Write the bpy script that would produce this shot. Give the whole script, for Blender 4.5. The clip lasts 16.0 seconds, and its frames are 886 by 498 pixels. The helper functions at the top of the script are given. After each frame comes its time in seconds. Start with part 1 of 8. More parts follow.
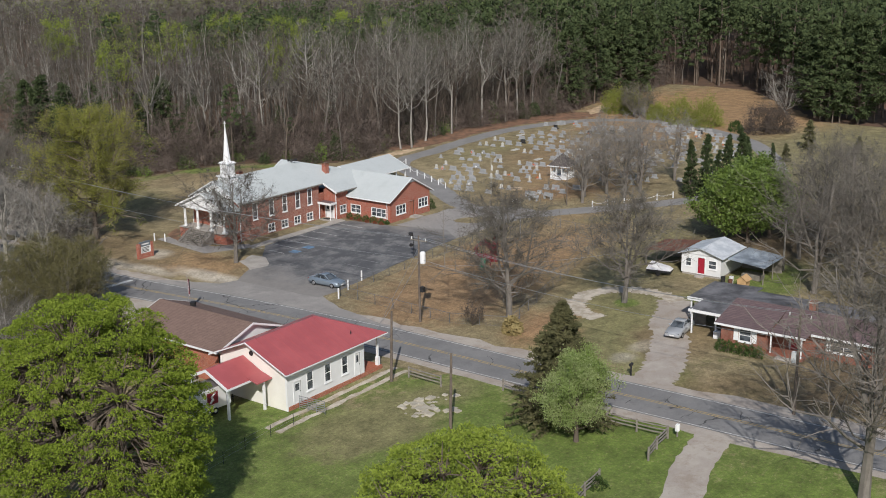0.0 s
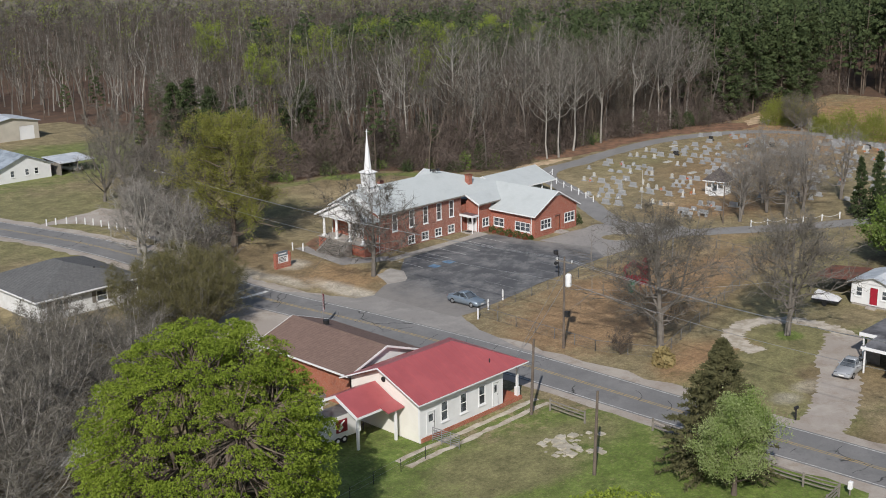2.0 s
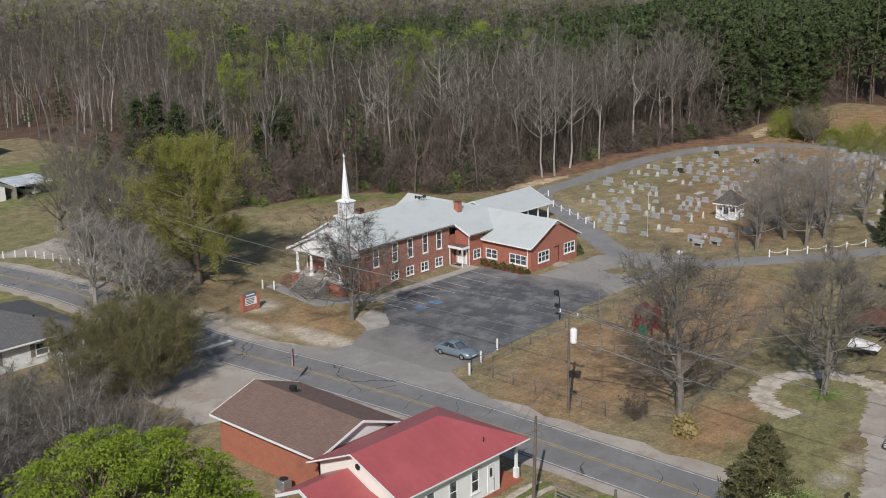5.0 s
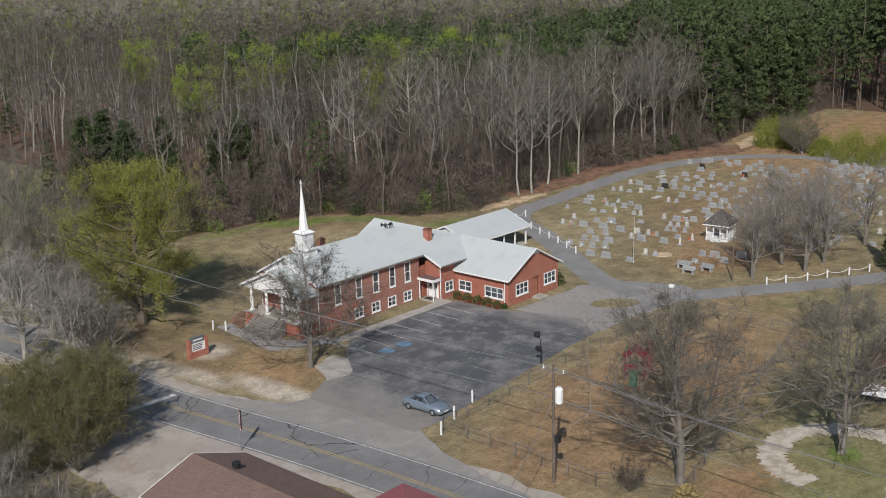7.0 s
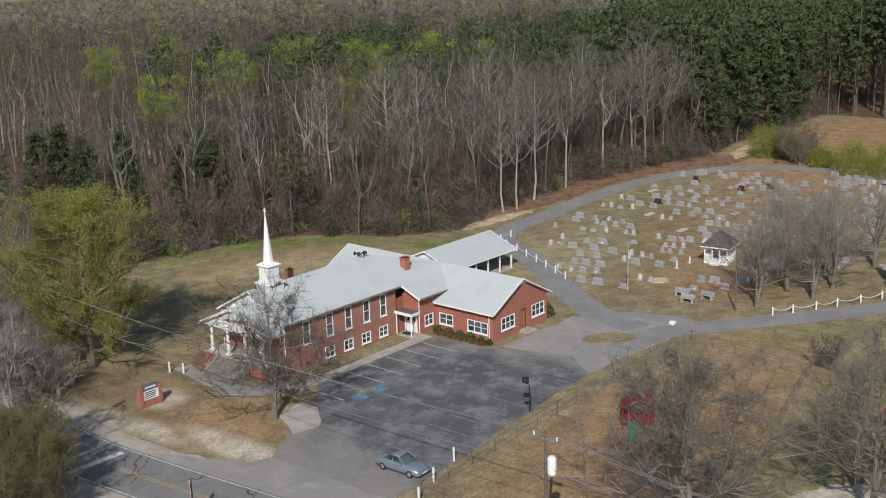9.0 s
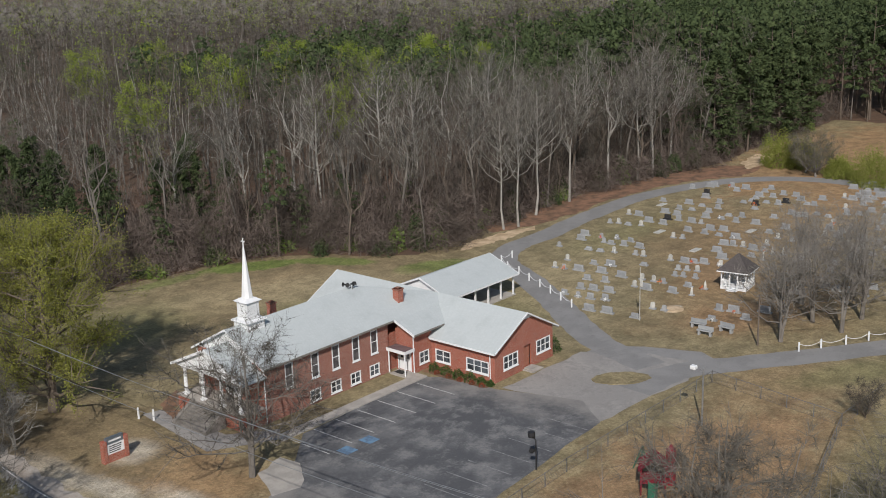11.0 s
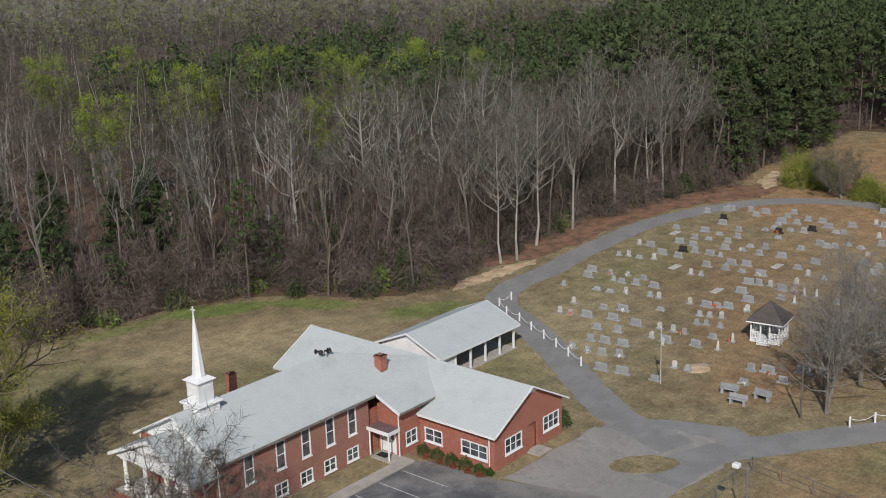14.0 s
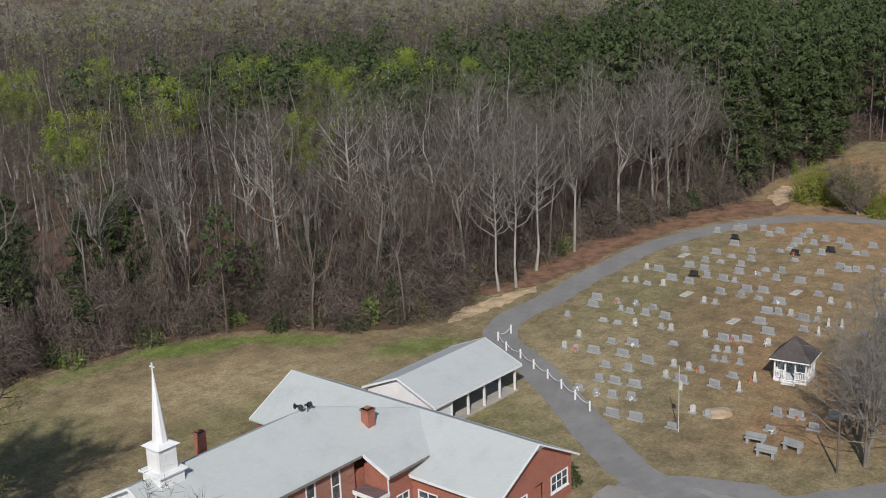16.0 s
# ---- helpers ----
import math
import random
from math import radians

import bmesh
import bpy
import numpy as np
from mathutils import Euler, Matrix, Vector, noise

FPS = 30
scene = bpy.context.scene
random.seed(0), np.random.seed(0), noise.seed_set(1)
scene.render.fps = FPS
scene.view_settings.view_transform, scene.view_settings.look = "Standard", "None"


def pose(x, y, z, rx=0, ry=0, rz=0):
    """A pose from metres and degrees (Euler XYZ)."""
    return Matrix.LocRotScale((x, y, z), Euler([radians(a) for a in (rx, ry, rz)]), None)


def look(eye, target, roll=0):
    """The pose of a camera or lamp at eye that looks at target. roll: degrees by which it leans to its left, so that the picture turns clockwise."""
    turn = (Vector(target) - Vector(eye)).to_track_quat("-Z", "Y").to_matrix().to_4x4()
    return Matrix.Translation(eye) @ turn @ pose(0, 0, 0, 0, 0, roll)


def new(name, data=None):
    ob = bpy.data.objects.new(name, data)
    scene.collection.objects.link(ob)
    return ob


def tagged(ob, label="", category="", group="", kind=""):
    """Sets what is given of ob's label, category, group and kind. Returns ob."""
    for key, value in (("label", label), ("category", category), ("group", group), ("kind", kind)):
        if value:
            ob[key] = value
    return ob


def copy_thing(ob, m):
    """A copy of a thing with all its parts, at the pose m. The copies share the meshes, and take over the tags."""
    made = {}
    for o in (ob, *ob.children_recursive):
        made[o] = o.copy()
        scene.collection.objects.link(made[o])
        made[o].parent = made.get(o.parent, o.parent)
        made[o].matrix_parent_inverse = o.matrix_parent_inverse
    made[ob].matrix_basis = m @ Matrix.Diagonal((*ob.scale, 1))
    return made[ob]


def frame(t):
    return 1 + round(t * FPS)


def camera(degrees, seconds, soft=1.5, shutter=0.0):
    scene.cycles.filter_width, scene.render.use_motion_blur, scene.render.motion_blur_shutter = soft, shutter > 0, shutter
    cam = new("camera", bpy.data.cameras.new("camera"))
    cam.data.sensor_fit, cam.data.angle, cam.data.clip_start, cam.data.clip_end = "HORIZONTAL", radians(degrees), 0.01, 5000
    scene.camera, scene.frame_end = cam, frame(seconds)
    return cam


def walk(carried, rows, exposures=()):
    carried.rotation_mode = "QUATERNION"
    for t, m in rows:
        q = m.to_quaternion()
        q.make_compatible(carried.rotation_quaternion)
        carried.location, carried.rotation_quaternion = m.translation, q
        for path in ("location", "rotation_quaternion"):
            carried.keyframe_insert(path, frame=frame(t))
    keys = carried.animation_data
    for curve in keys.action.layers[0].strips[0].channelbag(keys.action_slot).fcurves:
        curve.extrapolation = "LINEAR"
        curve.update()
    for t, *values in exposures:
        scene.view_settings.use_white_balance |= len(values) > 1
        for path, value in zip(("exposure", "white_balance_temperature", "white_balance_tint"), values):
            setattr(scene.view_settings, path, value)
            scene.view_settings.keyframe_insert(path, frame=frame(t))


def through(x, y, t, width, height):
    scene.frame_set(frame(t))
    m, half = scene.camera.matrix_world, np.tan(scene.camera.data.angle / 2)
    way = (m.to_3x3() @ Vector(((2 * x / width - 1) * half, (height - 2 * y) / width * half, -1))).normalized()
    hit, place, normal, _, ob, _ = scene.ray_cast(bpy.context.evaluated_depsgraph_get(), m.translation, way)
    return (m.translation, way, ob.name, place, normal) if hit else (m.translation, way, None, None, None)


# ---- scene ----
cam = camera(41.5, 16.0, soft=1.0)
PATH = [
    (0, (-129.752, -106.352, 41.403), (-128.207, -105.194, 40.879), -0.8),
    (0.5, (-127.755, -104.715, 41.312), (-126.21, -103.558, 40.789), -0.7),
    (1, (-126.4, -103.582, 41.255), (-124.909, -102.355, 40.734), -0.8),
    (1.5, (-125.266, -102.575, 41.223), (-123.854, -101.256, 40.707), -0.9),
    (2, (-124.08, -101.467, 41.21), (-122.691, -100.123, 40.695), -1.0),
    (2.5, (-122.685, -100.137, 41.208), (-121.296, -98.794, 40.694), -1.1),
    (3, (-121.01, -98.548, 41.216), (-119.62, -97.206, 40.699), -1.2),
    (3.5, (-119.043, -96.713, 41.23), (-117.652, -95.372, 40.712), -1.2),
    (6, (-106.54, -85.831, 41.375), (-105.127, -84.51, 40.866), -1.4),
    (6.5, (-103.935, -83.704, 41.427), (-102.515, -82.391, 40.916), -1.5),
    (7, (-101.404, -81.667, 41.49), (-99.974, -80.365, 40.979), -1.7),
    (7.5, (-98.966, -79.721, 41.567), (-97.524, -78.433, 41.055), -1.8),
    (8, (-96.623, -77.851, 41.659), (-95.177, -76.568, 41.146), -1.9),
    (8.5, (-94.366, -76.034, 41.768), (-92.919, -74.752, 41.256), -1.9),
    (9, (-92.175, -74.24, 41.895), (-90.728, -72.959, 41.382), -1.9),
    (11.5, (-81.236, -64.722, 42.767), (-79.785, -63.448, 42.243), -1.9),
    (12, (-78.906, -62.652, 42.967), (-77.453, -61.382, 42.442), -1.9),
    (12.5, (-76.522, -60.566, 43.162), (-75.068, -59.298, 42.635), -2.0),
    (13, (-74.106, -58.499, 43.342), (-72.651, -57.234, 42.81), -1.9),
    (13.5, (-71.689, -56.492, 43.494), (-70.234, -55.228, 42.959), -1.8),
    (14, (-69.311, -54.574, 43.606), (-67.854, -53.312, 43.071), -1.9),
    (14.5, (-67.012, -52.756, 43.66), (-65.554, -51.494, 43.127), -2.0),
    (15, (-64.826, -51.007, 43.638), (-63.368, -49.746, 43.107), -2.2),
    (15.5, (-62.769, -49.239, 43.519), (-61.308, -47.98, 42.989), -2.4),
    (16, (-60.822, -47.276, 43.276), (-59.355, -46.022, 42.75), -2.3),
]
walk(cam, [(t, look(eye, target, roll)) for t, eye, target, roll in PATH],
     exposures=((0.0, 0.08), (3.5, 0.04), (6.0, 0.01), (9.0, 0.04), (11.5, -0.08), (13.5, -0.14), (14.5, -0.12), (16.0, -0.05)))

# ---------------------------------------------------------------- light
SUN_AZ = radians(214.5)      # where the sun stands, counter-clockwise from +x
SUN_EL = radians(37)
world = bpy.data.worlds.new("sky")
scene.world = world
world.use_nodes = True
wn = world.node_tree.nodes
sky = wn.new("ShaderNodeTexSky")
sky.sky_type = "NISHITA"
sky.sun_disc = False
sky.sun_elevation = SUN_EL
sky.sun_rotation = radians(90) - SUN_AZ
wn["Background"].inputs["Strength"].default_value = 0.085
world.node_tree.links.new(sky.outputs[0], wn["Background"].inputs["Color"])
sun = new("sun", bpy.data.lights.new("sun", "SUN"))
sun.data.energy = 3.9
sun.data.angle = radians(0.6)
sun.data.color = (1.0, 0.95, 0.905)
sun.matrix_world = look((0, 0, 0), (-math.cos(SUN_AZ) * math.cos(SUN_EL), -math.sin(SUN_AZ) * math.cos(SUN_EL), -math.sin(SUN_EL)))

# ---------------------------------------------------------------- materials


class Nodes:
    """Short hand for a material's node tree."""

    def __init__(self, name):
        self.m = bpy.data.materials.new(name)
        self.m.use_nodes = True
        self.t = self.m.node_tree
        self.b = self.t.nodes["Principled BSDF"]
        self.pos = self.t.nodes.new("ShaderNodeNewGeometry").outputs["Position"]

    def add(self, kind, **given):
        n = self.t.nodes.new(kind)
        for k, v in given.items():
            s = n.inputs[k.replace("_", " ")]
            if isinstance(v, bpy.types.NodeSocket):
                self.t.links.new(v, s)
            else:
                s.default_value = v
        return n

    def link(self, a, b):
        self.t.links.new(a, b)

    def noise(self, scale, detail=4.0, rough=0.6, vec=None):
        return self.add("ShaderNodeTexNoise", Vector=vec or self.pos, Scale=scale, Detail=detail, Roughness=rough).outputs["Fac"]

    def math(self, op, a, b=0.0, clamp=False):
        n = self.t.nodes.new("ShaderNodeMath")
        n.operation, n.use_clamp = op, clamp
        for s, v in zip(n.inputs, (a, b)):
            if isinstance(v, bpy.types.NodeSocket):
                self.link(v, s)
            else:
                s.default_value = v
        return n.outputs[0]

    def span(self, v, a, b, lo=0.0, hi=1.0):
        n = self.t.nodes.new("ShaderNodeMapRange")
        n.interpolation_type = "SMOOTHSTEP"
        for k, x in (("Value", v), ("From Min", a), ("From Max", b), ("To Min", lo), ("To Max", hi)):
            if isinstance(x, bpy.types.NodeSocket):
                self.link(x, n.inputs[k])
            else:
                n.inputs[k].default_value = x
        return n.outputs[0]

    def mix(self, f, a, b):
        n = self.t.nodes.new("ShaderNodeMix")
        n.data_type = "RGBA"
        for k, x in ((0, f), (6, a), (7, b)):
            if isinstance(x, bpy.types.NodeSocket):
                self.link(x, n.inputs[k])
            else:
                n.inputs[k].default_value = (*x, 1) if isinstance(x, tuple) else x
        return n.outputs[2]

    def done(self, colour, rough=0.8, bump=None, height=0.02, metal=0.0, spec=0.3):
        if isinstance(colour, tuple):
            self.b.inputs["Base Color"].default_value = (*colour, 1)
        else:
            self.link(colour, self.b.inputs["Base Color"])
        if isinstance(rough, bpy.types.NodeSocket):
            self.link(rough, self.b.inputs["Roughness"])
        else:
            self.b.inputs["Roughness"].default_value = rough
        self.b.inputs["Metallic"].default_value = metal
        self.b.inputs["Specular IOR Level"].default_value = spec
        if bump is not None:
            bn = self.add("ShaderNodeBump", Height=bump, Strength=0.6, Distance=height)
            self.link(bn.outputs[0], self.b.inputs["Normal"])
        return self.m


def plain(name, a, b, scale=3.0, rough=0.8, height=0.01, metal=0.0, fine=40.0, spec=0.3, wear=0.35):
    """A surface of two tones, mottled at two scales."""
    n = Nodes(name)
    big, small = n.noise(scale, 4, 0.65), n.noise(fine, 3, 0.6)
    c = n.mix(n.span(big, 0.35, 0.65), a, b)
    dark = tuple(v * (1 - wear) for v in a)
    c = n.mix(n.span(small, 0.5, 0.8, 0, 0.6), c, dark)
    return n.done(c, rough, small, height, metal, spec)


def varied(name, a, b, rough=0.85, spec=0.2, low=0.65, through=0.0):
    """Leaves, twigs and bark: tone varies from piece to piece and from one thing to the next."""
    n = Nodes(name)
    isl = n.t.nodes.new("ShaderNodeNewGeometry").outputs["Random Per Island"]
    per = n.t.nodes.new("ShaderNodeObjectInfo").outputs["Random"]
    big = n.noise(0.55, 4, 0.7)
    c = n.mix(n.math("ADD", n.math("MULTIPLY", isl, 0.5), n.span(big, 0.36, 0.64, 0, 0.5)), a, b)
    c = n.mix(n.math("MULTIPLY", per, 1 - low), c, tuple(v * low for v in a))
    n.done(c, rough, None, spec=spec)
    if through:
        tr = n.add("ShaderNodeBsdfTranslucent", Color=c)
        ms = n.add("ShaderNodeMixShader", Fac=through)
        n.link(n.b.outputs[0], ms.inputs[1])
        n.link(tr.outputs[0], ms.inputs[2])
        n.link(ms.outputs[0], n.t.nodes["Material Output"].inputs["Surface"])
    return n.m


def brick_mat(name, a, b, mortar, dirt=(0.1, 0.06, 0.05)):
    n = Nodes(name)
    sx = n.add("ShaderNodeSeparateXYZ", Vector=n.pos)
    u = n.math("ADD", sx.outputs[0], sx.outputs[1])
    v = n.add("ShaderNodeCombineXYZ", X=u, Y=sx.outputs[2], Z=0.0).outputs[0]
    br = n.add("ShaderNodeTexBrick", Vector=v, Color1=(*a, 1), Color2=(*b, 1), Mortar=(*mortar, 1), Scale=1.0)
    br.inputs["Mortar Size"].default_value = 0.008
    br.inputs["Brick Width"].default_value = 0.21
    br.inputs["Row Height"].default_value = 0.075
    c = n.mix(n.span(n.noise(0.7, 5, 0.7), 0.5, 0.78, 0, 0.5), br.outputs["Color"], dirt)
    c = n.mix(n.span(n.noise(5.0, 6, 0.8), 0.42, 0.66, 0, 0.45), c, tuple(x * 0.55 for x in a))
    c = n.mix(n.span(n.noise(2.2, 6, 0.8), 0.55, 0.75, 0, 0.4), c, mortar)
    return n.done(c, 0.88, br.outputs["Fac"], -0.004)


def roof_mat(name, a, b, dark, course=0.14, rough=0.85):
    """Shingles in courses, with streaks."""
    n = Nodes(name)
    sx = n.add("ShaderNodeSeparateXYZ", Vector=n.pos)
    u = n.math("ADD", sx.outputs[0], sx.outputs[1])
    v = n.add("ShaderNodeCombineXYZ", X=u, Y=sx.outputs[2], Z=0.0).outputs[0]
    br = n.add("ShaderNodeTexBrick", Vector=v, Color1=(*a, 1), Color2=(*b, 1), Mortar=(*dark, 1), Scale=1.0)
    br.inputs["Mortar Size"].default_value = 0.006
    br.inputs["Brick Width"].default_value = 0.33
    br.inputs["Row Height"].default_value = course * 0.47
    c = n.mix(n.span(n.noise(0.35, 5, 0.7), 0.45, 0.85, 0, 0.55), br.outputs["Color"], tuple(x * 0.72 for x in a))
    c = n.mix(n.span(n.noise(6.0, 3, 0.6), 0.55, 0.8, 0, 0.35), c, tuple(min(1, x * 1.15) for x in b))
    return n.done(c, rough, br.outputs["Fac"], -0.003)


def asphalt_mat(name, a, b, patch, cracks=0.0, bleached=None):
    """Mottled asphalt; bleached: a pale tone and the stretches along x over which it wears to that."""
    n = Nodes(name)
    c = n.mix(n.span(n.noise(0.16, 6, 0.72), 0.42, 0.62), a, b)
    c = n.mix(n.span(n.noise(0.33, 7, 0.78), 0.47, 0.63, 0, 0.8), c, patch)
    c = n.mix(n.span(n.noise(1.6, 5, 0.75), 0.55, 0.7, 0, 0.5), c, tuple(x * 0.7 for x in a))
    c = n.mix(n.span(n.noise(9, 4, 0.7), 0.45, 0.75, 0, 0.3), c, tuple(x * 1.5 for x in a))
    if bleached:
        pale, ends = bleached
        along = n.add("ShaderNodeSeparateXYZ", Vector=n.pos).outputs[0]
        along = n.math("ADD", along, n.math("MULTIPLY", n.math("SUBTRACT", n.noise(0.14, 7, 0.75), 0.5), 22.0))
        for x0, x1 in ends:
            worn = n.span(along, x0, x1, 0.0, 0.9) if x0 < x1 else n.span(along, x1, x0, 0.9, 0.0)
            c = n.mix(worn, c, n.mix(n.noise(1.2, 6, 0.75), pale, tuple(v * 0.78 for v in pale)))
    if cracks:
        vo = n.t.nodes.new("ShaderNodeTexVoronoi")
        vo.feature = "DISTANCE_TO_EDGE"
        vo.inputs["Scale"].default_value = cracks
        wob = n.add("ShaderNodeVectorMath", )
        wob.operation = "ADD"
        nz = n.add("ShaderNodeTexNoise", Vector=n.pos, Scale=0.8, Detail=3.0)
        n.link(n.pos, wob.inputs[0])
        n.link(nz.outputs["Color"], wob.inputs[1])
        n.link(wob.outputs[0], vo.inputs["Vector"])
        line = n.span(vo.outputs["Distance"], 0.004, 0.012, 0.75, 0.0)
        keep = n.span(n.noise(0.12, 2), 0.48, 0.56)
        c = n.mix(n.math("MULTIPLY", line, keep), c, (0.02, 0.02, 0.02))
    return n.done(c, 0.9, n.noise(60, 3, 0.7), 0.01)


MAT = {}
MAT["brick"] = brick_mat("red_brick", (0.39, 0.115, 0.07), (0.31, 0.085, 0.055), (0.4, 0.28, 0.23))
MAT["brick_nave"] = brick_mat("brown_red_brick", (0.34, 0.125, 0.085), (0.25, 0.09, 0.065), (0.42, 0.31, 0.26))
MAT["brick_old"] = brick_mat("weathered_brick", (0.27, 0.09, 0.055), (0.2, 0.07, 0.045), (0.3, 0.22, 0.18))
MAT["brick_orange"] = brick_mat("orange_brick", (0.40, 0.13, 0.07), (0.34, 0.1, 0.06), (0.4, 0.26, 0.2))
MAT["shingle"] = roof_mat("pale_grey_shingle", (0.455, 0.49, 0.488), (0.482, 0.515, 0.512), (0.43, 0.458, 0.456))
MAT["shingle_brown"] = roof_mat("brown_shingle", (0.175, 0.118, 0.096), (0.215, 0.145, 0.118), (0.13, 0.09, 0.075))
MAT["shingle_grey"] = roof_mat("dark_grey_shingle", (0.12, 0.12, 0.12), (0.155, 0.155, 0.15), (0.08, 0.08, 0.08))
MAT["shingle_dark"] = roof_mat("dark_brown_shingle", (0.085, 0.075, 0.07), (0.11, 0.095, 0.09), (0.05, 0.045, 0.045))
MAT["shingle_plum"] = roof_mat("plum_shingle", (0.13, 0.09, 0.095), (0.17, 0.12, 0.12), (0.08, 0.06, 0.06))
MAT["white"] = plain("white_paint", (0.78, 0.79, 0.79), (0.72, 0.73, 0.73), 0.8, 0.55, 0.002, wear=0.15)
MAT["siding"] = plain("white_siding", (0.74, 0.75, 0.75), (0.68, 0.69, 0.69), 0.5, 0.5, 0.004, wear=0.12)
MAT["cream"] = plain("cream_stucco", (0.8, 0.78, 0.72), (0.75, 0.73, 0.67), 0.6, 0.8, 0.006, wear=0.15)
MAT["whitewash"] = plain("whitewashed_block", (0.7, 0.71, 0.71), (0.58, 0.59, 0.58), 0.9, 0.8, 0.01, wear=0.25)
MAT["grey_wood"] = plain("weathered_wood", (0.24, 0.22, 0.19), (0.17, 0.155, 0.135), 2.0, 0.9, 0.01)
MAT["pole_wood"] = plain("pole_wood", (0.16, 0.13, 0.105), (0.11, 0.09, 0.075), 1.5, 0.9, 0.01)
MAT["new_wood"] = plain("raw_plywood", (0.55, 0.36, 0.19), (0.47, 0.3, 0.15), 3.0, 0.8, 0.004)
MAT["dark"] = plain("dark_iron", (0.03, 0.03, 0.032), (0.02, 0.02, 0.02), 3.0, 0.6, 0.003)
MAT["steel"] = plain("galvanised_steel", (0.42, 0.43, 0.44), (0.33, 0.34, 0.35), 2.0, 0.45, 0.003, metal=0.7)
MAT["concrete"] = plain("worn_concrete", (0.42, 0.39, 0.35), (0.33, 0.31, 0.28), 0.7, 0.9, 0.01)
MAT["concrete_dark"] = plain("stained_concrete", (0.24, 0.22, 0.2), (0.16, 0.15, 0.135), 0.9, 0.9, 0.01)
MAT["granite"] = varied("grey_granite", (0.43, 0.437, 0.435), (0.25, 0.26, 0.265), 0.55, 0.4, 0.62)
MAT["granite_dark"] = plain("black_granite", (0.03, 0.03, 0.033), (0.05, 0.05, 0.05), 4.0, 0.2, 0.001)
MAT["marble"] = plain("weathered_marble", (0.54, 0.53, 0.49), (0.38, 0.375, 0.345), 2.5, 0.7, 0.004)
MAT["inscription"] = plain("polished_face", (0.25, 0.26, 0.27), (0.3, 0.31, 0.32), 6.0, 0.35, 0.001)
MAT["red_metal"] = plain("red_roof_metal", (0.42, 0.105, 0.11), (0.36, 0.088, 0.094), 0.4, 0.42, 0.002, metal=0.0, spec=0.5, wear=0.2)
MAT["red_paint"] = plain("red_paint", (0.36, 0.02, 0.04), (0.3, 0.02, 0.035), 2.0, 0.5, 0.002)
MAT["rust"] = plain("rusty_tin", (0.2, 0.075, 0.045), (0.12, 0.06, 0.045), 1.0, 0.8, 0.01)
MAT["tin"] = plain("old_tin", (0.6, 0.63, 0.66), (0.42, 0.46, 0.5), 0.6, 0.5, 0.006)
MAT["tin_blue"] = plain("patched_tin", (0.36, 0.41, 0.46), (0.19, 0.22, 0.25), 0.7, 0.5, 0.006)
MAT["membrane"] = plain("patched_felt_roof", (0.2, 0.2, 0.21), (0.07, 0.07, 0.075), 0.35, 0.85, 0.006)
MAT["tan_metal"] = plain("tan_sheet_metal", (0.5, 0.47, 0.4), (0.44, 0.41, 0.35), 0.4, 0.5, 0.004)
MAT["rubber"] = plain("black_rubber", (0.02, 0.02, 0.02), (0.03, 0.03, 0.03), 5.0, 0.8, 0.003)
MAT["line"] = plain("worn_white_paint", (0.62, 0.62, 0.6), (0.38, 0.38, 0.37), 2.5, 0.8, 0.002)
MAT["line_fresh"] = plain("white_road_paint", (0.72, 0.72, 0.7), (0.58, 0.58, 0.56), 2.5, 0.8, 0.002)
MAT["line_faint"] = plain("almost_worn_off_paint", (0.3, 0.3, 0.295), (0.13, 0.132, 0.135), 1.2, 0.85, 0.002)
MAT["line_yellow"] = plain("worn_yellow_paint", (0.46, 0.34, 0.14), (0.33, 0.26, 0.14), 0.8, 0.8, 0.002)
MAT["line_blue"] = plain("blue_paint", (0.15, 0.27, 0.4), (0.1, 0.15, 0.22), 1.5, 0.8, 0.002)
MAT["play_red"] = plain("red_canvas", (0.23, 0.018, 0.03), (0.16, 0.015, 0.025), 1.0, 0.7, 0.004)
MAT["play_green"] = plain("green_plastic", (0.03, 0.14, 0.08), (0.03, 0.1, 0.06), 1.0, 0.4, 0.002)
MAT["flower"] = varied("flower_petals", (0.6, 0.08, 0.05), (0.7, 0.3, 0.1))
MAT["sand"] = plain("pale_sand", (0.6, 0.46, 0.31), (0.38, 0.28, 0.17), 0.6, 0.95, 0.02)
MAT["sand_white"] = plain("trampled_white_sand", (0.56, 0.51, 0.43), (0.36, 0.31, 0.24), 0.8, 0.95, 0.02, fine=5.0)
MAT["stone_pale"] = plain("pale_rubble", (0.5, 0.46, 0.38), (0.36, 0.33, 0.26), 1.0, 0.9, 0.03)
MAT["car_silver"] = plain("blue_silver_car_paint", (0.30, 0.36, 0.42), (0.28, 0.34, 0.40), 1.0, 0.28, 0.0, metal=0.55, spec=0.5, wear=0.05)
MAT["car_bright"] = plain("pale_silver_car_paint", (0.46, 0.48, 0.5), (0.43, 0.45, 0.47), 1.0, 0.28, 0.0, metal=0.4, spec=0.5, wear=0.05)
MAT["car_grey"] = plain("grey_car_paint", (0.2, 0.24, 0.28), (0.18, 0.22, 0.26), 1.0, 0.3, 0.0, metal=0.5, spec=0.5, wear=0.05)
MAT["car_white"] = plain("white_car_paint", (0.7, 0.7, 0.7), (0.62, 0.62, 0.62), 1.0, 0.35, 0.0, spec=0.5, wear=0.05)

